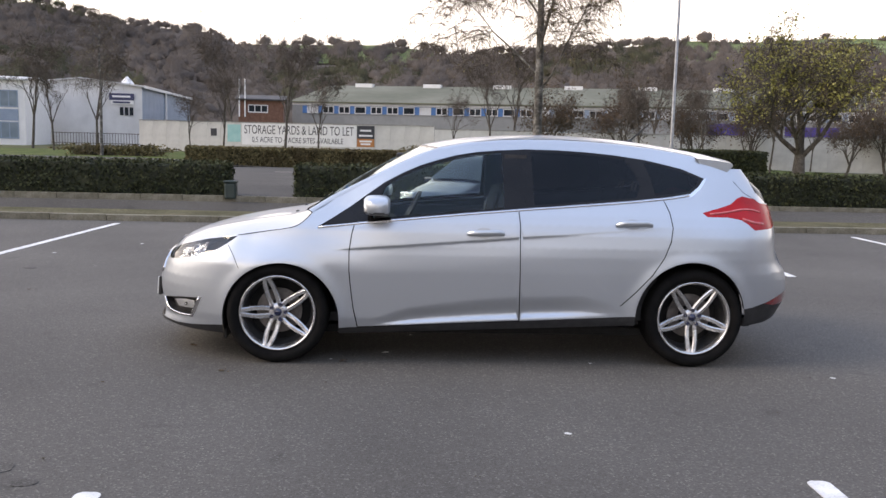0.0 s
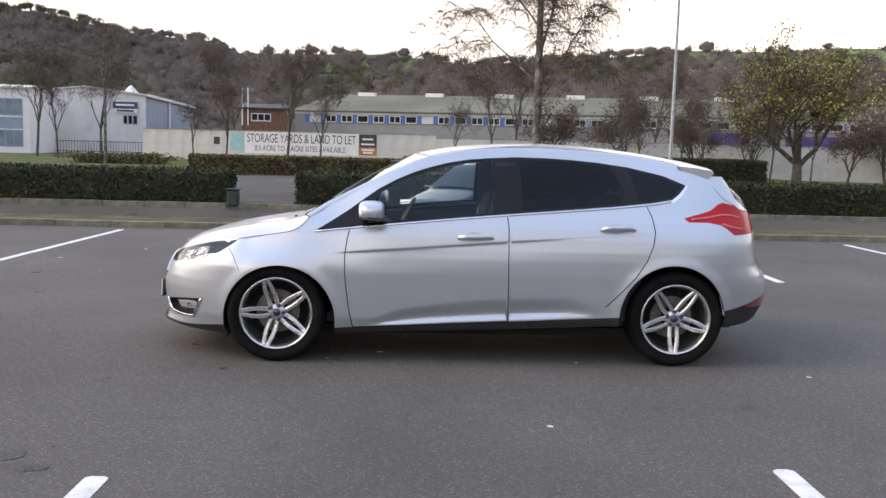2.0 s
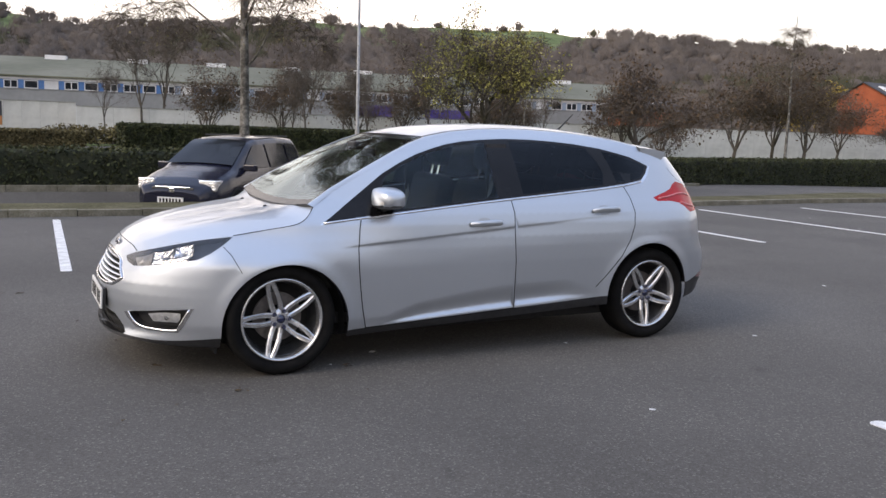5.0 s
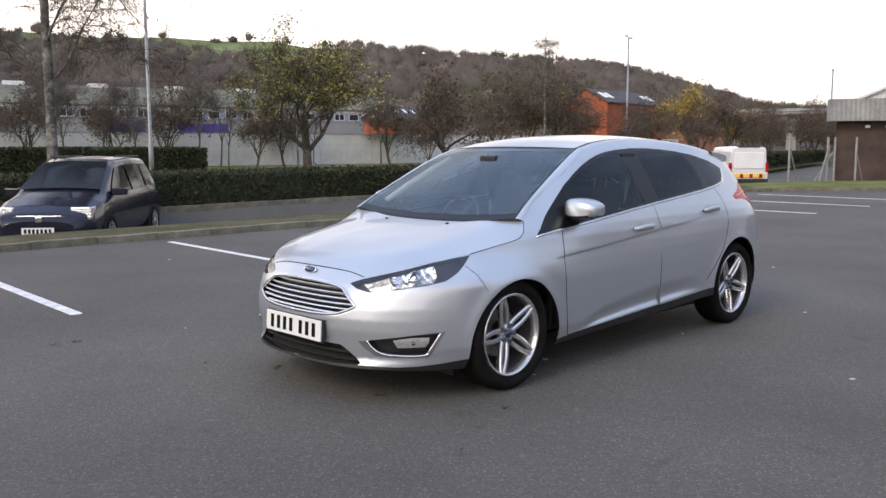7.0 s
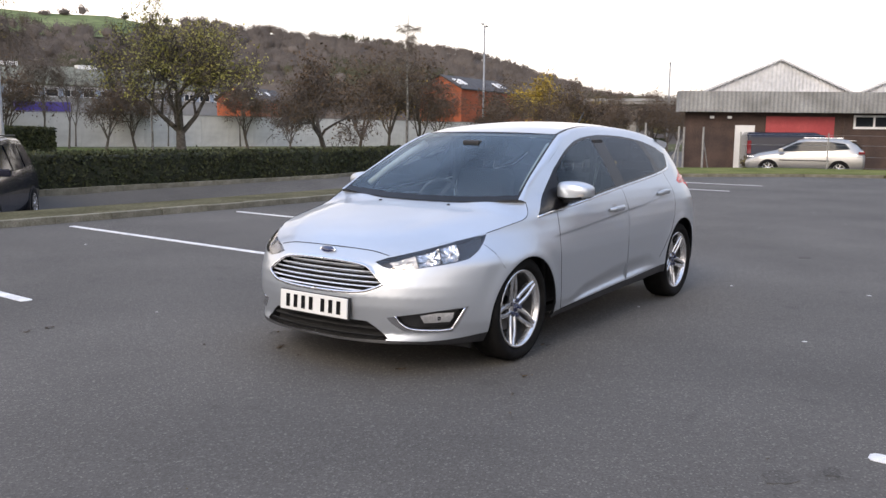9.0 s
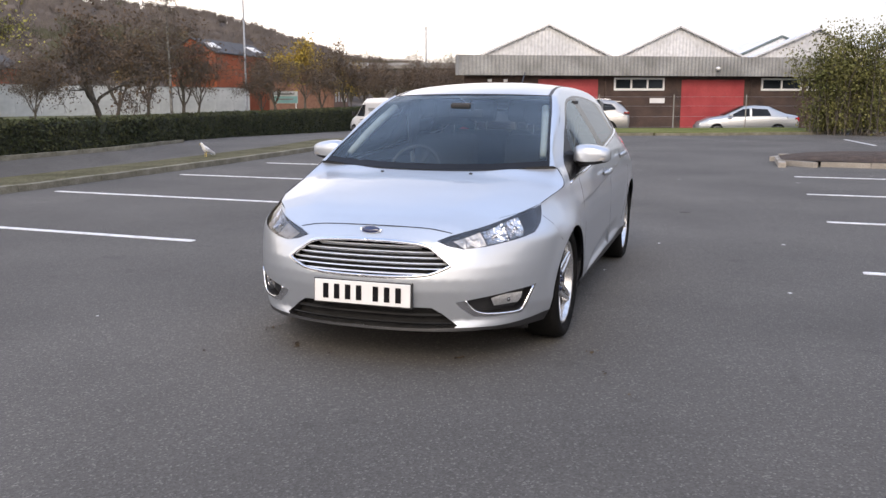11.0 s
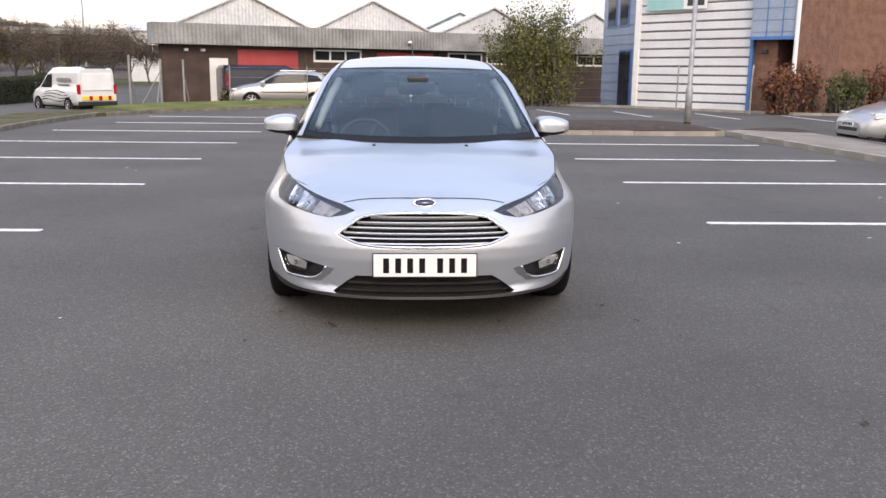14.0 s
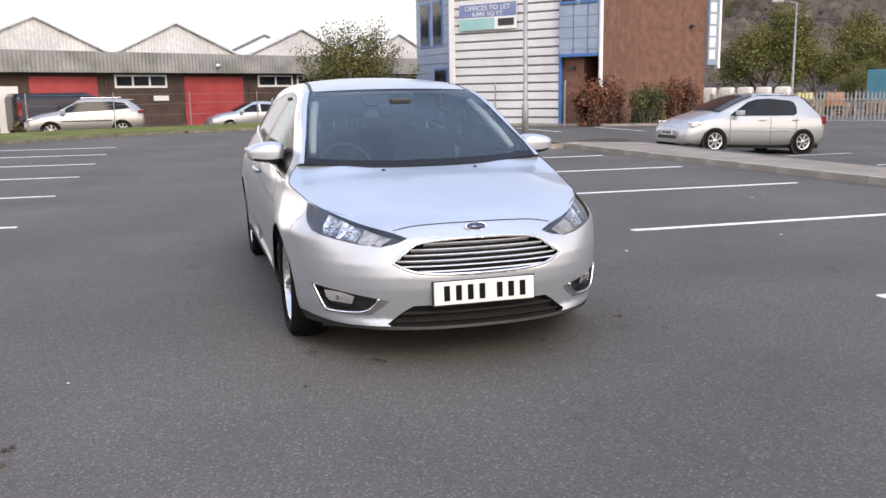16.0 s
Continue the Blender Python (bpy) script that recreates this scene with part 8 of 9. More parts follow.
# ---- other vehicles ----
def vehicle(name, label, category, m, paint, st, side_windows, wheels, wheel_r, wheel_w=0.2, front_glass=None, back_glass=None, rim=None, lamps=(), extras=(), plate_=None):
    """A vehicle lofted through stations (x, floor, belt height, half width, top height, top half width); it faces +x."""
    root = thing(name, label, category, m)
    st = sorted(st)
    xs = [q[0] for q in st]
    col = lambda i, x: float(np.interp(x, xs, [q[i] for q in st]))
    rim = rim or SATIN

    def ring(x):
        z0, zb, w, zt, wt = (col(i, x) for i in range(1, 6))
        pts = [(0.80 * w, z0), (0.95 * w, z0 + 0.04), (0.995 * w, lerp(z0, zb, 0.3)), (w, lerp(z0, zb, 0.6)), (0.97 * w, lerp(z0, zb, 0.88)), (0.93 * w, zb)]
        a = 0.93 * w
        for t in (0.35, 0.7, 0.92):
            pts.append((lerp(a, wt, t), lerp(zb, zt, t)))
        pts += [(wt * 0.90, zt + 0.012), (wt * 0.55, zt + 0.035), (0.0, zt + 0.045)]
        return pts

    def side_y(x, z):
        r = ring(x)
        return float(np.interp(z, [p[1] for p in r[:9]], [p[0] for p in r[:9]]))

    grid_x = sorted(set(list(np.linspace(xs[0], xs[-1], 44)) + xs))
    rows = []
    for x in grid_x:
        r = ring(x)
        rows.append([(x, y, z) for y, z in r] + [(x, -y, z) for y, z in reversed(r[:-1])])
    g = Geo().grid(rows)
    for e in (0, -1):
        g.add(rows[e], [tuple(range(len(rows[e])))])
    part("body", g, paint, root, smooth=True)
    part("underside", Geo().box(xs[0] + 0.15, xs[-1] - 0.15, -col(3, 0) * 0.85, col(3, 0) * 0.85, col(1, 0) - 0.06, col(1, 0) + 0.05), LINER, root)
    for s in (-1, 1):
        for poly in side_windows:
            g = Geo()
            pts = []
            for i in range(len(poly)):
                a, b = poly[i], poly[(i + 1) % len(poly)]
                for k in range(4):
                    pts.append((lerp(a[0], b[0], k / 4), lerp(a[1], b[1], k / 4)))
            cx, cz = sum(p[0] for p in pts) / len(pts), sum(p[1] for p in pts) / len(pts)
            g.v = [(x, s * (side_y(x, z) + 0.020), z) for x, z in pts] + [(cx, s * (side_y(cx, cz) + 0.022), cz)]
            n_ = len(pts)
            g.f = [((i + 1) % n_, i, n_) if s < 0 else (i, (i + 1) % n_, n_) for i in range(n_)]
            # Narrow outlines here are black pillars, made like the panes beside them.
            part("side_window", g, CARGLASS, root, "dark panel of the side window band", smooth=True)
        for wx in wheels:
            wr_ = new("wheel")
            wr_.parent = root
            wr_.matrix_local = pose(wx, s * (col(3, wx) - wheel_w * 0.42), wheel_r, 90 if s < 0 else -90, 0, 0)
            # Flat black disc on the flank stands in for the shaded arch gap.
            arch = Geo().lathe([(0.001, 0.0), (wheel_r * 1.17, 0.0), (wheel_r * 1.17, -0.1)], 28, pose(0, 0.03, wheel_w * 0.46))
            part("wheel_arch", arch, LINER, wr_)
            part("tyre", Geo().lathe([(wheel_r * 0.66, wheel_w * 0.50), (wheel_r * 0.80, wheel_w * 0.56), (wheel_r * 0.95, wheel_w * 0.52), (wheel_r, wheel_w * 0.36), (wheel_r, -wheel_w * 0.4)], 28), RUBBER, wr_, smooth=True)
            part("rim", Geo().lathe([(wheel_r * 0.68, wheel_w * 0.515), (wheel_r * 0.60, wheel_w * 0.49), (wheel_r * 0.58, wheel_w * 0.42), (0.001, wheel_w * 0.42)], 28), BLACKPL, wr_)
            for k in range(7):
                part("spoke", Geo().box(0.02, wheel_r * 0.62, -wheel_r * 0.085, wheel_r * 0.085, wheel_w * 0.43, wheel_w * 0.52, pose(0, 0, 0, rz=360 / 7 * k)), rim, wr_)
            part("hub", Geo().lathe([(wheel_r * 0.2, wheel_w * 0.43), (wheel_r * 0.17, wheel_w * 0.54), (0.001, wheel_w * 0.55)], 14), rim, wr_, smooth=True)
            part("rim_ring", Geo().lathe([(wheel_r * 0.56, wheel_w * 0.44), (wheel_r * 0.60, wheel_w * 0.53), (wheel_r * 0.67, wheel_w * 0.525)], 28), rim, wr_, smooth=True)
    for nm, span in (("windscreen", front_glass), ("rear_window", back_glass)):
        if span:
            x0, x1, z0, z1, y0, y1 = span
            g = Geo()
            rows = []
            for i in range(7):
                t = i / 6
                x, y_ = lerp(x0, x1, t), lerp(y0, y1, t)
                zt = col(4, x)
                rows.append([(x + (0.012 if x1 < x0 else -0.012) * 1.0, y_ * v, zt + 0.062 - 0.030 * abs(v) ** 2.2) for v in np.linspace(-1, 1, 9)])
            g.grid(rows if x1 < x0 else rows[::-1])
            part(nm, g, CARGLASS, root, "dark " + nm.replace("_", " "), smooth=True)
    for nm, mat_, boxes in lamps:
        for b in boxes:
            part(nm, Geo().box(*b), mat_, root, bevel=0.02)
    for nm, mat_, geo_ in extras:
        part(nm, geo_, mat_, root)
    if plate_:
        x, z, s = plate_
        p = part("number_plate", Geo().box(x - 0.012, x + 0.012, -0.26, 0.26, z - 0.056, z + 0.056), PLATEW, root, "plate with plain bars")
        for k in range(7):
            y = -0.2 + 0.066 * k
            part("plate_bar", Geo().box(x - 0.016 if s < 0 else x + 0.012, x - 0.012 if s < 0 else x + 0.016, y - 0.02, y + 0.02, z - 0.035, z + 0.035), BLACKGL, p)
    return root


DARKPAINT = car_paint("dark_navy_metallic", (0.006, 0.007, 0.016), (0.010, 0.011, 0.024), 0.25, 0.0, 0.5, 0.25)
SILVER2 = car_paint("pale_silver_paint", (0.40, 0.415, 0.42), (0.47, 0.485, 0.49), 0.38, 0.65)
BEIGESIL = car_paint("warm_silver_paint", (0.36, 0.35, 0.335), (0.43, 0.42, 0.40), 0.38, 0.65)
VANWHITE = car_paint("white_van_paint", (0.66, 0.66, 0.65), (0.72, 0.72, 0.71), 0.35, 0.0)

vehicle("dark_people_carrier", "dark navy people carrier standing on the road", "car", pose(1.32, 11.55, -0.345, rz=229) @ Matrix.Diagonal((0.95, 0.95, 0.95, 1)), DARKPAINT,
        [(-2.22, 0.45, 0.80, 0.74, 0.82, 0.62), (-2.15, 0.30, 0.95, 0.84, 1.05, 0.66), (-2.0, 0.24, 0.98, 0.88, 1.40, 0.60), (-1.75, 0.22, 1.0, 0.90, 1.58, 0.60), (-0.8, 0.20, 0.99, 0.90, 1.61, 0.64), (0.1, 0.20, 0.97, 0.90, 1.58, 0.62), (0.45, 0.20, 0.96, 0.90, 1.50, 0.62), (1.28, 0.20, 0.93, 0.88, 1.02, 0.70),
         (1.6, 0.20, 0.88, 0.87, 0.93, 0.70), (1.95, 0.20, 0.78, 0.83, 0.82, 0.66), (2.15, 0.22, 0.68, 0.72, 0.70, 0.58), (2.24, 0.30, 0.55, 0.58, 0.57, 0.48)],
        [[(0.95, 1.02), (-0.10, 1.02), (-0.10, 1.48), (0.32, 1.46)], [(-0.20, 1.02), (-1.05, 1.04), (-1.05, 1.50), (-0.20, 1.50)], [(-1.15, 1.05), (-1.85, 1.08), (-1.72, 1.46), (-1.15, 1.50)]], (-1.38, 1.33), 0.32, 0.21, (1.22, 0.38, 0, 0, 0.70, 0.58), None, None,
        [("headlamp", REFLECT, [(1.78, 2.07, 0.46, 0.80, 0.62, 0.83), (1.78, 2.07, -0.80, -0.46, 0.62, 0.83)]), ("grille", BLACKPL, [(2.08, 2.205, -0.43, 0.43, 0.585, 0.69)]), ("grille_bar", CHROME, [(2.10, 2.215, -0.36, 0.36, 0.685, 0.70), (2.15, 2.235, -0.34, 0.34, 0.572, 0.586), (2.16, 2.245, -0.06, 0.06, 0.585, 0.69)]), ("intake", BLACKPL, [(2.17, 2.25, -0.52, 0.52, 0.24, 0.36)]), ("fog_lamp", REFLECT, [(2.06, 2.14, 0.55, 0.68, 0.34, 0.42), (2.06, 2.14, -0.68, -0.55, 0.34, 0.42)]),
         ("door_mirror", DARKPAINT, [(0.86, 0.99, 0.80, 1.06, 0.97, 1.10), (0.86, 0.99, -1.06, -0.80, 0.97, 1.10)]), ("roof_rail", BLACKPL, [(-1.6, 0.0, 0.55, 0.58, 1.63, 1.66), (-1.6, 0.0, -0.58, -0.55, 1.63, 1.66)]), ("tail_lamp", TAILRED, [(-2.15, -2.0, 0.52, 0.66, 0.85, 1.15), (-2.15, -2.0, -0.66, -0.52, 0.85, 1.15)])], (), (2.275, 0.45, 1))

vehicle("silver_parked_hatchback", "pale silver five-door hatchback parked beyond the walkway", "car", pose(13.39, -12.67, -0.315, 0, -2.1, 89.5), SILVER2,
        [(-2.06, 0.42, 0.70, 0.66, 0.74, 0.54), (-2.01, 0.28, 0.88, 0.80, 0.96, 0.64), (-1.88, 0.22, 0.95, 0.84, 1.08, 0.60), (-1.66, 0.20, 0.96, 0.86, 1.27, 0.57), (-1.50, 0.20, 0.96, 0.87, 1.40, 0.56), (-1.30, 0.20, 0.95, 0.87, 1.455, 0.57), (-0.6, 0.19, 0.94, 0.87, 1.50, 0.60), (0.0, 0.19, 0.92, 0.87, 1.46, 0.59), (0.40, 0.19, 0.91, 0.87, 1.33, 0.61), (1.18, 0.19, 0.88, 0.86, 0.99, 0.70), (1.5, 0.19, 0.84, 0.85, 0.90, 0.70), (1.82, 0.19, 0.74, 0.82, 0.79, 0.66), (2.02, 0.20, 0.64, 0.74, 0.67, 0.58), (2.10, 0.21, 0.57, 0.66, 0.59, 0.54), (2.14, 0.24, 0.50, 0.56, 0.52, 0.46)],
        [[(0.86, 0.95), (0.30, 0.955), (-0.27, 0.965), (-0.27, 1.385), (0.02, 1.365), (0.28, 1.29), (0.60, 1.10)], [(-0.265, 0.965), (-0.375, 0.967), (-0.375, 1.39), (-0.265, 1.386)], [(-0.37, 0.967), (-1.04, 0.985), (-1.14, 1.03), (-1.16, 1.20), (-1.10, 1.31), (-1.0, 1.35), (-0.37, 1.39)]], (-1.32, 1.29), 0.31, 0.2, (1.12, 0.05, 0, 0, 0.68, 0.56), (-1.85, -1.46, 0, 0, 0.55, 0.52), None,
        [("headlamp", REFLECT, [(1.52, 1.94, 0.50, 0.815, 0.64, 0.775), (1.52, 1.94, -0.815, -0.50, 0.64, 0.775)]), ("grille_bar", BLACKPL, [(2.04, 2.11, -0.30, 0.30, 0.575, 0.625)]), ("grille_trim", CHROME, [(2.02, 2.105, -0.32, 0.32, 0.63, 0.645), (2.08, 2.12, -0.28, 0.28, 0.593, 0.603)]), ("intake", BLACKPL, [(2.02, 2.15, -0.44, 0.44, 0.335, 0.425)]), ("rub_strip", CHROME, [(-0.95, 0.95, 0.868, 0.880, 0.56, 0.585), (-0.95, 0.95, -0.880, -0.868, 0.56, 0.585)]),
         ("door_mirror", SILVER2, [(0.60, 0.76, 0.88, 1.06, 0.96, 1.08), (0.60, 0.76, -1.06, -0.88, 0.96, 1.08)]), ("tail_lamp", DEEPRED, [(-2.05, -1.90, 0.60, 0.815, 0.76, 0.98), (-2.05, -1.90, -0.815, -0.60, 0.76, 0.98)]), ("door_handle", SILVER2, [(-0.18, 0.02, 0.86, 0.895, 0.83, 0.86), (-1.16, -0.96, 0.86, 0.895, 0.85, 0.88)]), ("roof_gutter", BLACKPL, [(-1.2, 0.0, 0.575, 0.590, 1.465, 1.485), (-1.2, 0.0, -0.590, -0.575, 1.465, 1.485)]),
         ("shut_line", LINER, [(-0.325, -0.317, 0.868, 0.876, 0.26, 0.93), (0.86, 0.868, 0.86, 0.870, 0.28, 0.90), (-1.10, -1.092, 0.862, 0.872, 0.55, 0.93)])], (), (2.15, 0.49, 1))


def wavy_stripe(s, j):
    """One curling dark stripe along a van's side."""
    g = Geo()
    xs_ = np.linspace(-1.75 + 0.2 * j, 1.05 - 0.15 * j, 22)
    g.grid([[(x, s * 0.848, 0.47 + 0.125 * j + 0.040 * math.sin(3.1 * x + 0.7 * j) + w * (0.008 + 0.010 * abs(math.sin(2.2 * x + j)))) for x in xs_] for w in (-1, 1)])
    return g


vehicle("white_van", "small white van with black striped sides on the road", "van", pose(28.2, 12.75, -0.27, rz=46) @ Matrix.Diagonal((0.93, 0.93, 0.90, 1)), VANWHITE,
        [(-2.15, 0.40, 0.9, 0.80, 1.72, 0.70), (-2.08, 0.28, 1.0, 0.84, 1.80, 0.72), (-1.0, 0.22, 1.0, 0.84, 1.82, 0.72), (0.2, 0.22, 0.98, 0.84, 1.80, 0.70), (0.6, 0.22, 0.97, 0.84, 1.66, 0.66), (1.35, 0.22, 0.94, 0.83, 1.02, 0.70), (1.7, 0.22, 0.86, 0.82, 0.90, 0.70), (2.0, 0.24, 0.72, 0.76, 0.76, 0.62), (2.14, 0.30, 0.55, 0.62, 0.6, 0.5)],
        [[(1.15, 1.0), (0.10, 1.0), (0.10, 1.55), (0.60, 1.52)]], (-1.3, 1.35), 0.30, 0.19, (1.28, 0.55, 0, 0, 0.68, 0.62), None, None,
        [("tail_lamp", TAILRED, [(-2.18, -2.06, 0.70, 0.82, 0.75, 1.15), (-2.18, -2.06, -0.82, -0.70, 0.75, 1.15)]), ("rear_door_panel", WHITE, [(-2.185, -2.15, -0.62, 0.62, 0.90, 1.60)]), ("yellow_marking", surf("yellow_marking", (0.75, 0.55, 0.08), (0.8, 0.6, 0.1), 3, 0.5), [(-2.19, -2.14, -0.66, 0.66, 0.50, 0.68)]), ("red_marking", TAILRED, [(-2.20, -2.15, y - 0.07, y + 0.07, 0.50, 0.68) for y in (-0.5, -0.1, 0.3)]),
         ("rear_bumper", BLACKPL, [(-2.22, -2.08, -0.8, 0.8, 0.28, 0.46)]), ("roof_sign", DARKTEXT, [(-2.15, -1.9, -0.45, 0.45, 1.80, 1.87)]), ("side_print", CANOPY, [(-1.6, -0.4, 0.80, 0.812, 1.25, 1.40), (-1.5, -0.5, 0.82, 0.832, 1.08, 1.16)]), ("door_mirror", BLACKPL, [(1.0, 1.16, 0.86, 1.02, 1.0, 1.2), (1.0, 1.16, -1.02, -0.86, 1.0, 1.2)])], [("side_stripe", BLACKGL, wavy_stripe(s, j)) for s in (-1, 1) for j in range(4)], (-2.20, 0.38, -1))

vehicle("silver_estate_suv", "warm silver off-road car parked before the works", "car", pose(33.65, 5.33, -0.325, rz=100), BEIGESIL,
        [(-2.36, 0.5, 0.88, 0.76, 0.93, 0.62), (-2.28, 0.36, 1.0, 0.90, 1.12, 0.66), (-2.05, 0.30, 1.04, 0.94, 1.38, 0.62), (-1.75, 0.28, 1.05, 0.95, 1.56, 0.62), (-0.9, 0.28, 1.04, 0.95, 1.63, 0.64), (-0.3, 0.28, 1.02, 0.95, 1.64, 0.65), (0.25, 0.28, 1.0, 0.95, 1.55, 0.64), (1.15, 0.28, 0.98, 0.94, 1.10, 0.74), (1.75, 0.28, 0.92, 0.92, 0.99, 0.74), (2.15, 0.30, 0.80, 0.86, 0.86, 0.66), (2.34, 0.4, 0.62, 0.68, 0.67, 0.54)],
        [[(0.98, 1.08), (-0.02, 1.11), (-0.02, 1.50), (0.28, 1.46), (0.55, 1.34)], [(-0.015, 1.11), (-0.095, 1.112), (-0.095, 1.51), (-0.015, 1.502)], [(-0.09, 1.112), (-1.0, 1.15), (-1.0, 1.51), (-0.09, 1.51)], [(-0.995, 1.15), (-1.065, 1.152), (-1.065, 1.508), (-0.995, 1.51)], [(-1.06, 1.152), (-1.78, 1.22), (-1.58, 1.44), (-1.06, 1.508)]], (-1.40, 1.38), 0.36, 0.23, (1.10, 0.3, 0, 0, 0.72, 0.60), (-2.22, -1.85, 0, 0, 0.62, 0.58), None,
        [("tail_lamp", DEEPRED, [(-2.34, -2.10, 0.70, 0.915, 1.02, 1.13), (-2.34, -2.10, -0.90, -0.68, 1.02, 1.13)]), ("headlamp", REFLECT, [(2.0, 2.24, 0.62, 0.82, 0.80, 0.87)]), ("roof_rail", SATIN, [(-1.5, 0.05, 0.60, 0.625, 1.64, 1.685), (-1.5, 0.05, -0.625, -0.60, 1.64, 1.685)]), ("roof_spoiler", BEIGESIL, [(-2.0, -1.7, -0.58, 0.58, 1.55, 1.585)]), ("sill_trim", BLACKPL, [(-1.0, 1.0, 0.93, 0.96, 0.3, 0.42), (-1.0, 0.95, 0.953, 0.968, 0.70, 0.745)]), ("door_mirror", BEIGESIL, [(0.78, 0.98, 0.96, 1.14, 1.06, 1.21)])], (), None)

vehicle("dark_van", "dark van behind the off-road car at the works", "van", pose(36.35, 6.25, -0.385, rz=-63), DARKPAINT,
        [(-2.4, 0.4, 1.0, 0.86, 1.78, 0.74), (-2.3, 0.3, 1.1, 0.94, 1.92, 0.78), (0.6, 0.28, 1.1, 0.95, 1.94, 0.78), (1.0, 0.28, 1.08, 0.94, 1.8, 0.74), (1.7, 0.28, 1.05, 0.93, 1.15, 0.76), (2.3, 0.3, 0.9, 0.86, 0.95, 0.7), (2.5, 0.4, 0.7, 0.7, 0.74, 0.6)],
        [[(1.5, 1.12), (0.5, 1.12), (0.5, 1.72), (1.0, 1.66)]], (-1.5, 1.55), 0.33, 0.21, None, None, None,
        [("tail_lamp", DEEPRED, [(-2.43, -2.25, 0.78, 0.93, 0.98, 1.58), (-2.43, -2.25, -0.93, -0.78, 0.98, 1.58)])], (), None)

vehicle("silver_saloon", "pale silver saloon car parked beside the red door", "car", pose(36.9, -2.0, -0.395, rz=100), SILVER2,
        [(-2.3, 0.45, 0.78, 0.70, 0.82, 0.58), (-2.22, 0.30, 0.92, 0.82, 0.98, 0.66), (-1.75, 0.24, 0.96, 0.86, 1.06, 0.66), (-1.0, 0.22, 0.95, 0.88, 1.38, 0.58), (-0.4, 0.22, 0.94, 0.88, 1.43, 0.60), (0.2, 0.22, 0.92, 0.88, 1.38, 0.58), (1.1, 0.22, 0.88, 0.87, 0.96, 0.70), (1.7, 0.22, 0.80, 0.84, 0.85, 0.68), (2.1, 0.24, 0.68, 0.74, 0.70, 0.58), (2.25, 0.3, 0.5, 0.56, 0.52, 0.46)],
        [[(0.85, 0.95), (-0.1, 0.96), (-0.1, 1.32), (0.2, 1.29)], [(-0.2, 0.96), (-1.05, 0.99), (-0.9, 1.28), (-0.2, 1.33)]], (-1.35, 1.33), 0.31, 0.2, (1.05, 0.15, 0, 0, 0.68, 0.56), (-1.65, -1.1, 0, 0, 0.62, 0.55), None,
        [("headlamp", REFLECT, [(1.95, 2.14, 0.42, 0.70, 0.56, 0.70), (1.95, 2.14, -0.70, -0.42, 0.56, 0.70)]), ("tail_lamp", TAILRED, [(-2.28, -2.1, 0.6, 0.80, 0.74, 0.92)]), ("door_mirror", SILVER2, [(0.68, 0.85, 0.88, 1.03, 0.93, 1.05)])], (), None)

# ---- gulls and small things on the ground ----


def gull(m, label):
    root = thing("gull_bird", label, "bird", m)
    g = Geo()
    prof = [(-0.17, 0.006, 0.075), (-0.13, 0.026, 0.10), (-0.07, 0.052, 0.135), (0.0, 0.062, 0.175), (0.05, 0.050, 0.215), (0.072, 0.036, 0.25), (0.09, 0.035, 0.28), (0.112, 0.028, 0.298), (0.13, 0.006, 0.298)]
    g.grid([[(x - 0.45 * r * math.sin(a), r * math.cos(a), z + 0.9 * r * math.sin(a)) for a in np.linspace(0, 2 * math.pi, 13)] for x, r, z in prof])
    part("body", g, GULLWHITE, root, smooth=True)
    for s in (-1, 1):
        g = Geo().grid([[(x, s * (0.066 - 0.02 * abs(u)), 0.17 + 0.035 * u + 0.5 * x) for x in (0.04, 0.0, -0.06, -0.13, -0.21)] for u in (-1, 0, 1)])
        part("wing", g, GULLGREY, root, "grey folded wing", smooth=True)
        part("leg", Geo().tube([(0.0, s * 0.025, 0.1), (0.005, s * 0.025, 0.0)], [0.006, 0.005], 5), BEAK, root)
    part("beak", Geo().tube([(0.125, 0, 0.297), (0.175, 0, 0.286)], [0.012, 0.003], 6), BEAK, root, "yellow beak")
    return root


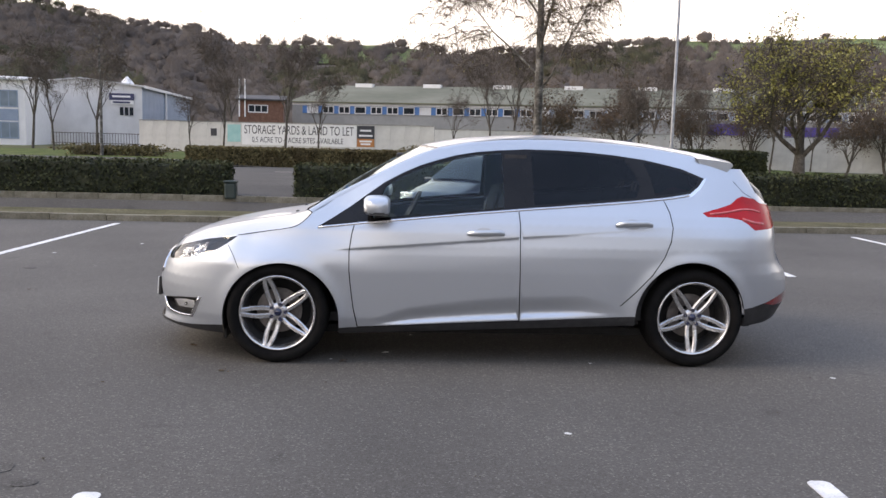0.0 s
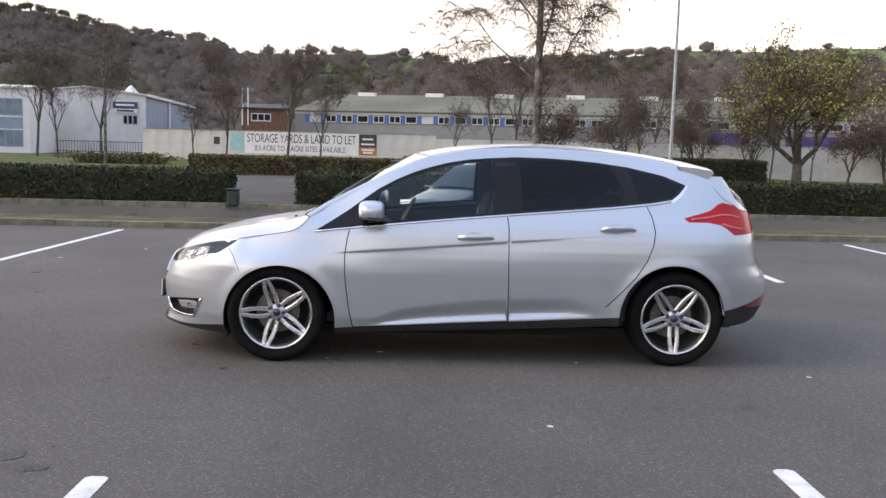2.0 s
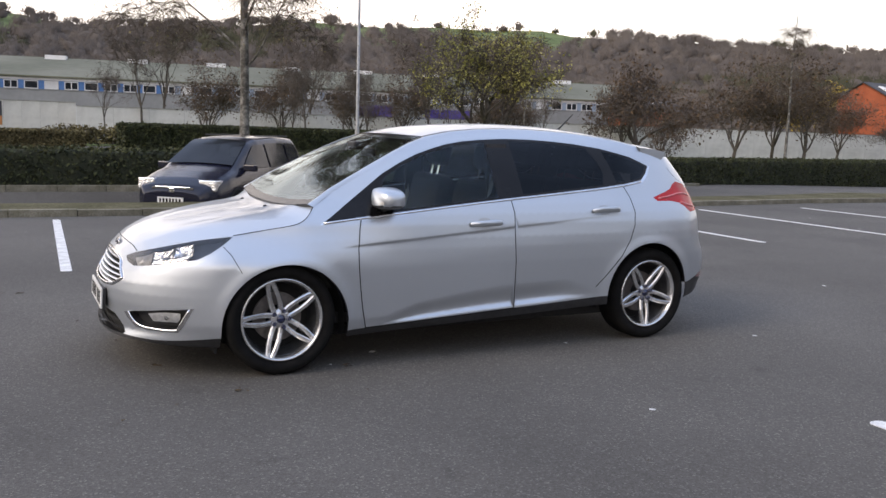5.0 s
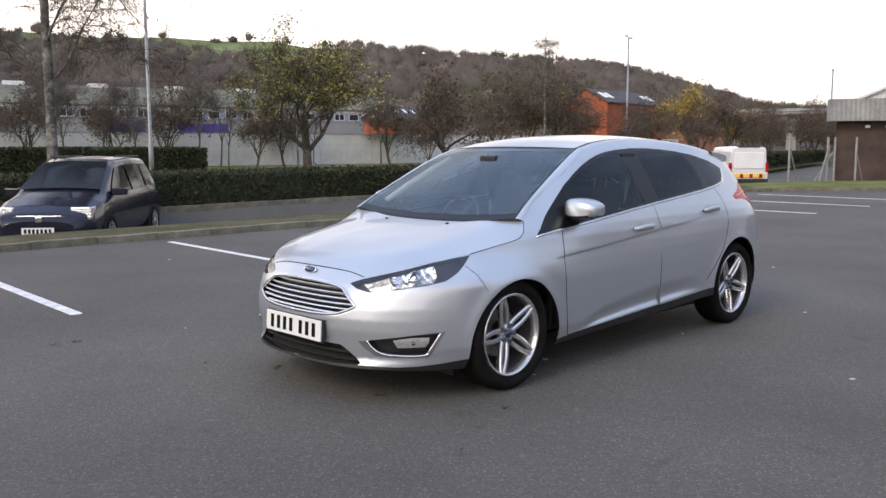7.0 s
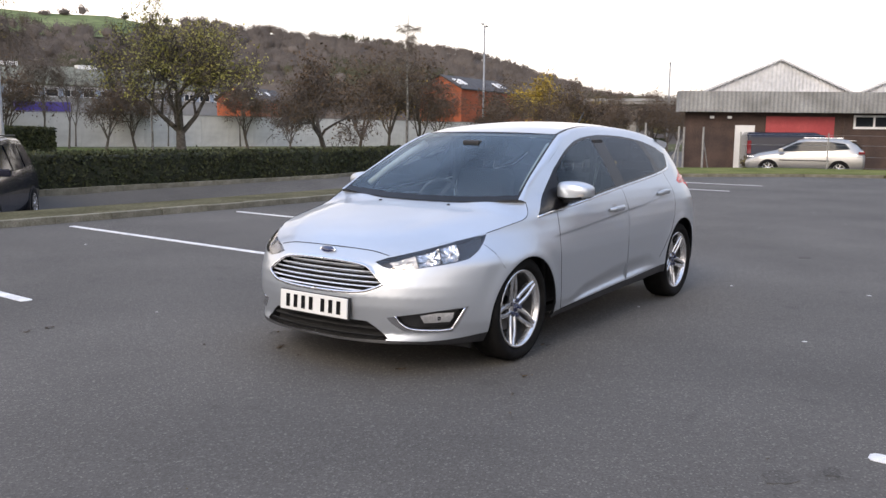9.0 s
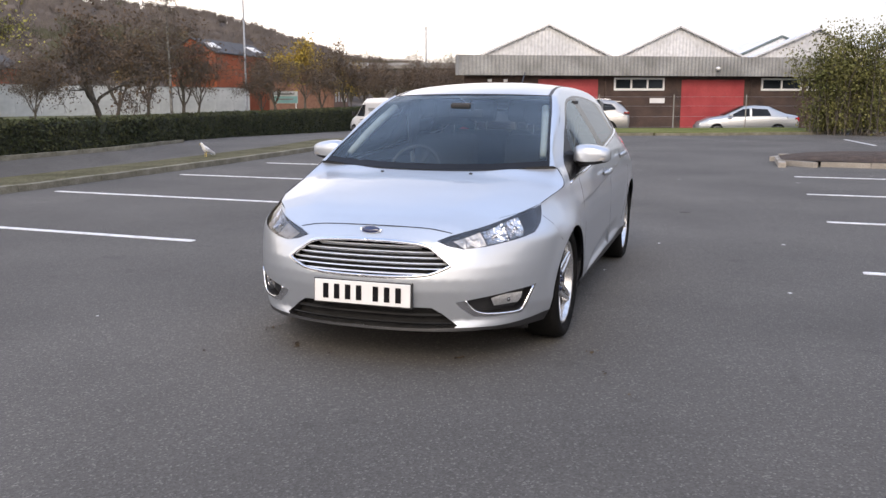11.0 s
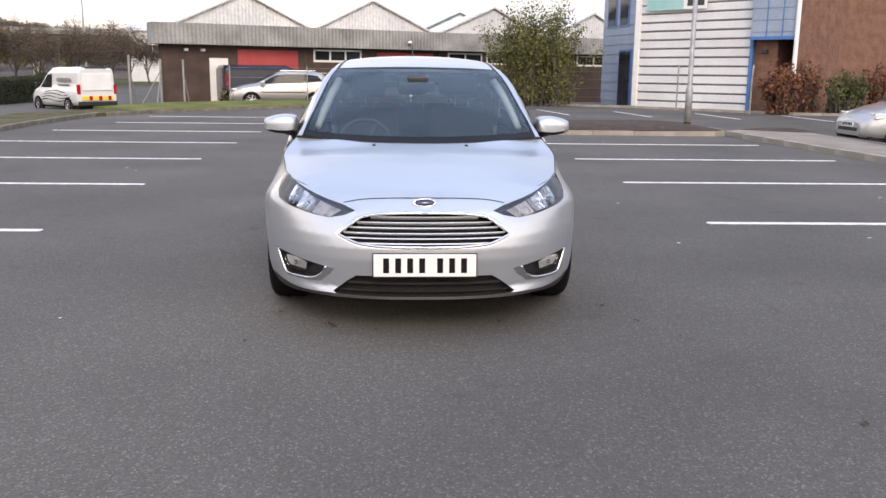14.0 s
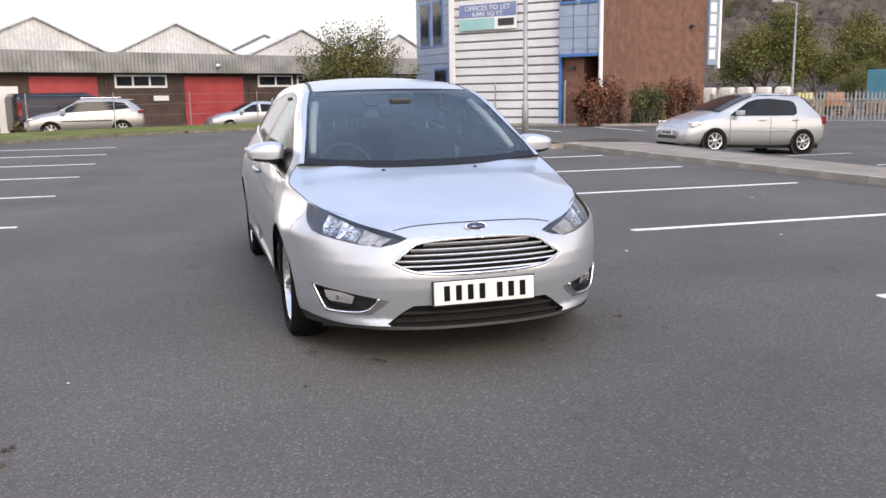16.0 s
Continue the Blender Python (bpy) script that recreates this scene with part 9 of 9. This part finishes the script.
gull(pose(10.2, 9.35, 0.085, rz=160), "white gull with grey wings standing on the verge")
specks = Geo()
rng = np.random.default_rng(77)
spots = [(-1.72, 0.80, 0.034), (-1.99, 0.51, 0.033), (-2.07, 0.25, 0.02), (-1.93, -0.43, 0.032), (-1.60, -1.07, 0.032), (-2.25, 0.91, 0.03), (-1.96, -1.19, 0.024), (-3.4, -1.7, 0.03), (-2.08, -2.53, 0.024), (-2.60, 2.12, 0.031), (-2.75, 2.14, 0.032), (-0.92, -0.82, 0.033), (-3.85, 1.6, 0.031)]
for _ in range(60):
    spots.append((rng.uniform(-5.5, 8), rng.uniform(-5.2, 7), rng.uniform(0.006, 0.016)))
for x, y, r in spots:
    for _ in range(5 if r > 0.03 else 2):
        a0, cx, cy = rng.uniform(0, 6.28), x + rng.normal(0, r * 0.7), y + rng.normal(0, r * 0.5)
        k = 7
        rr = r * rng.uniform(0.25, 0.7)
        pts = [(cx + rr * rng.uniform(0.6, 1.2) * math.cos(a0 + 2 * math.pi * i / k), cy + rr * rng.uniform(0.35, 0.8) * math.sin(a0 + 2 * math.pi * i / k), 0.005 + rng.uniform(0, 0.006)) for i in range(k)]
        specks.add(pts, [tuple(range(k))])
oil = asphalt("oily_tarmac", 0.078, 120.0)
for x, y, r in ((-2.25, -2.62, 0.085), (-2.06, -2.78, 0.05), (4.6, -1.2, 0.09), (-4.4, 2.9, 0.07)):
    k = 18
    lobe = [rng.uniform(0.65, 1.2) for _ in range(k)]
    ring = [(x + r * (lobe[i] + lobe[(i + 1) % k]) / 2 * math.cos(2 * math.pi * i / k), y + 0.8 * r * (lobe[i] + lobe[(i + 1) % k]) / 2 * math.sin(2 * math.pi * i / k)) for i in range(k)]
    tagged(part("oil_stain", Geo().prism(ring, 0.0, 0.003), oil), "small dark oil stain on the tarmac", "stain", kind="structure")
tagged(part("fallen_leaves", specks, LITTER), "dark fallen leaf scraps scattered on the tarmac", "leaf litter", kind="stuff")
drops = Geo()
for _ in range(46):
    x, y, r = rng.uniform(-6, 12), rng.uniform(-6.5, 7.5), rng.uniform(0.008, 0.028)
    k = 7
    drops.add([(x + r * rng.uniform(0.6, 1.3) * math.cos(2 * math.pi * i / k), y + r * rng.uniform(0.6, 1.3) * math.sin(2 * math.pi * i / k), 0.004) for i in range(k)], [tuple(range(k))])
tagged(part("pale_specks", drops, PALELITTER), "pale droppings and specks on the tarmac", "specks", kind="stuff")
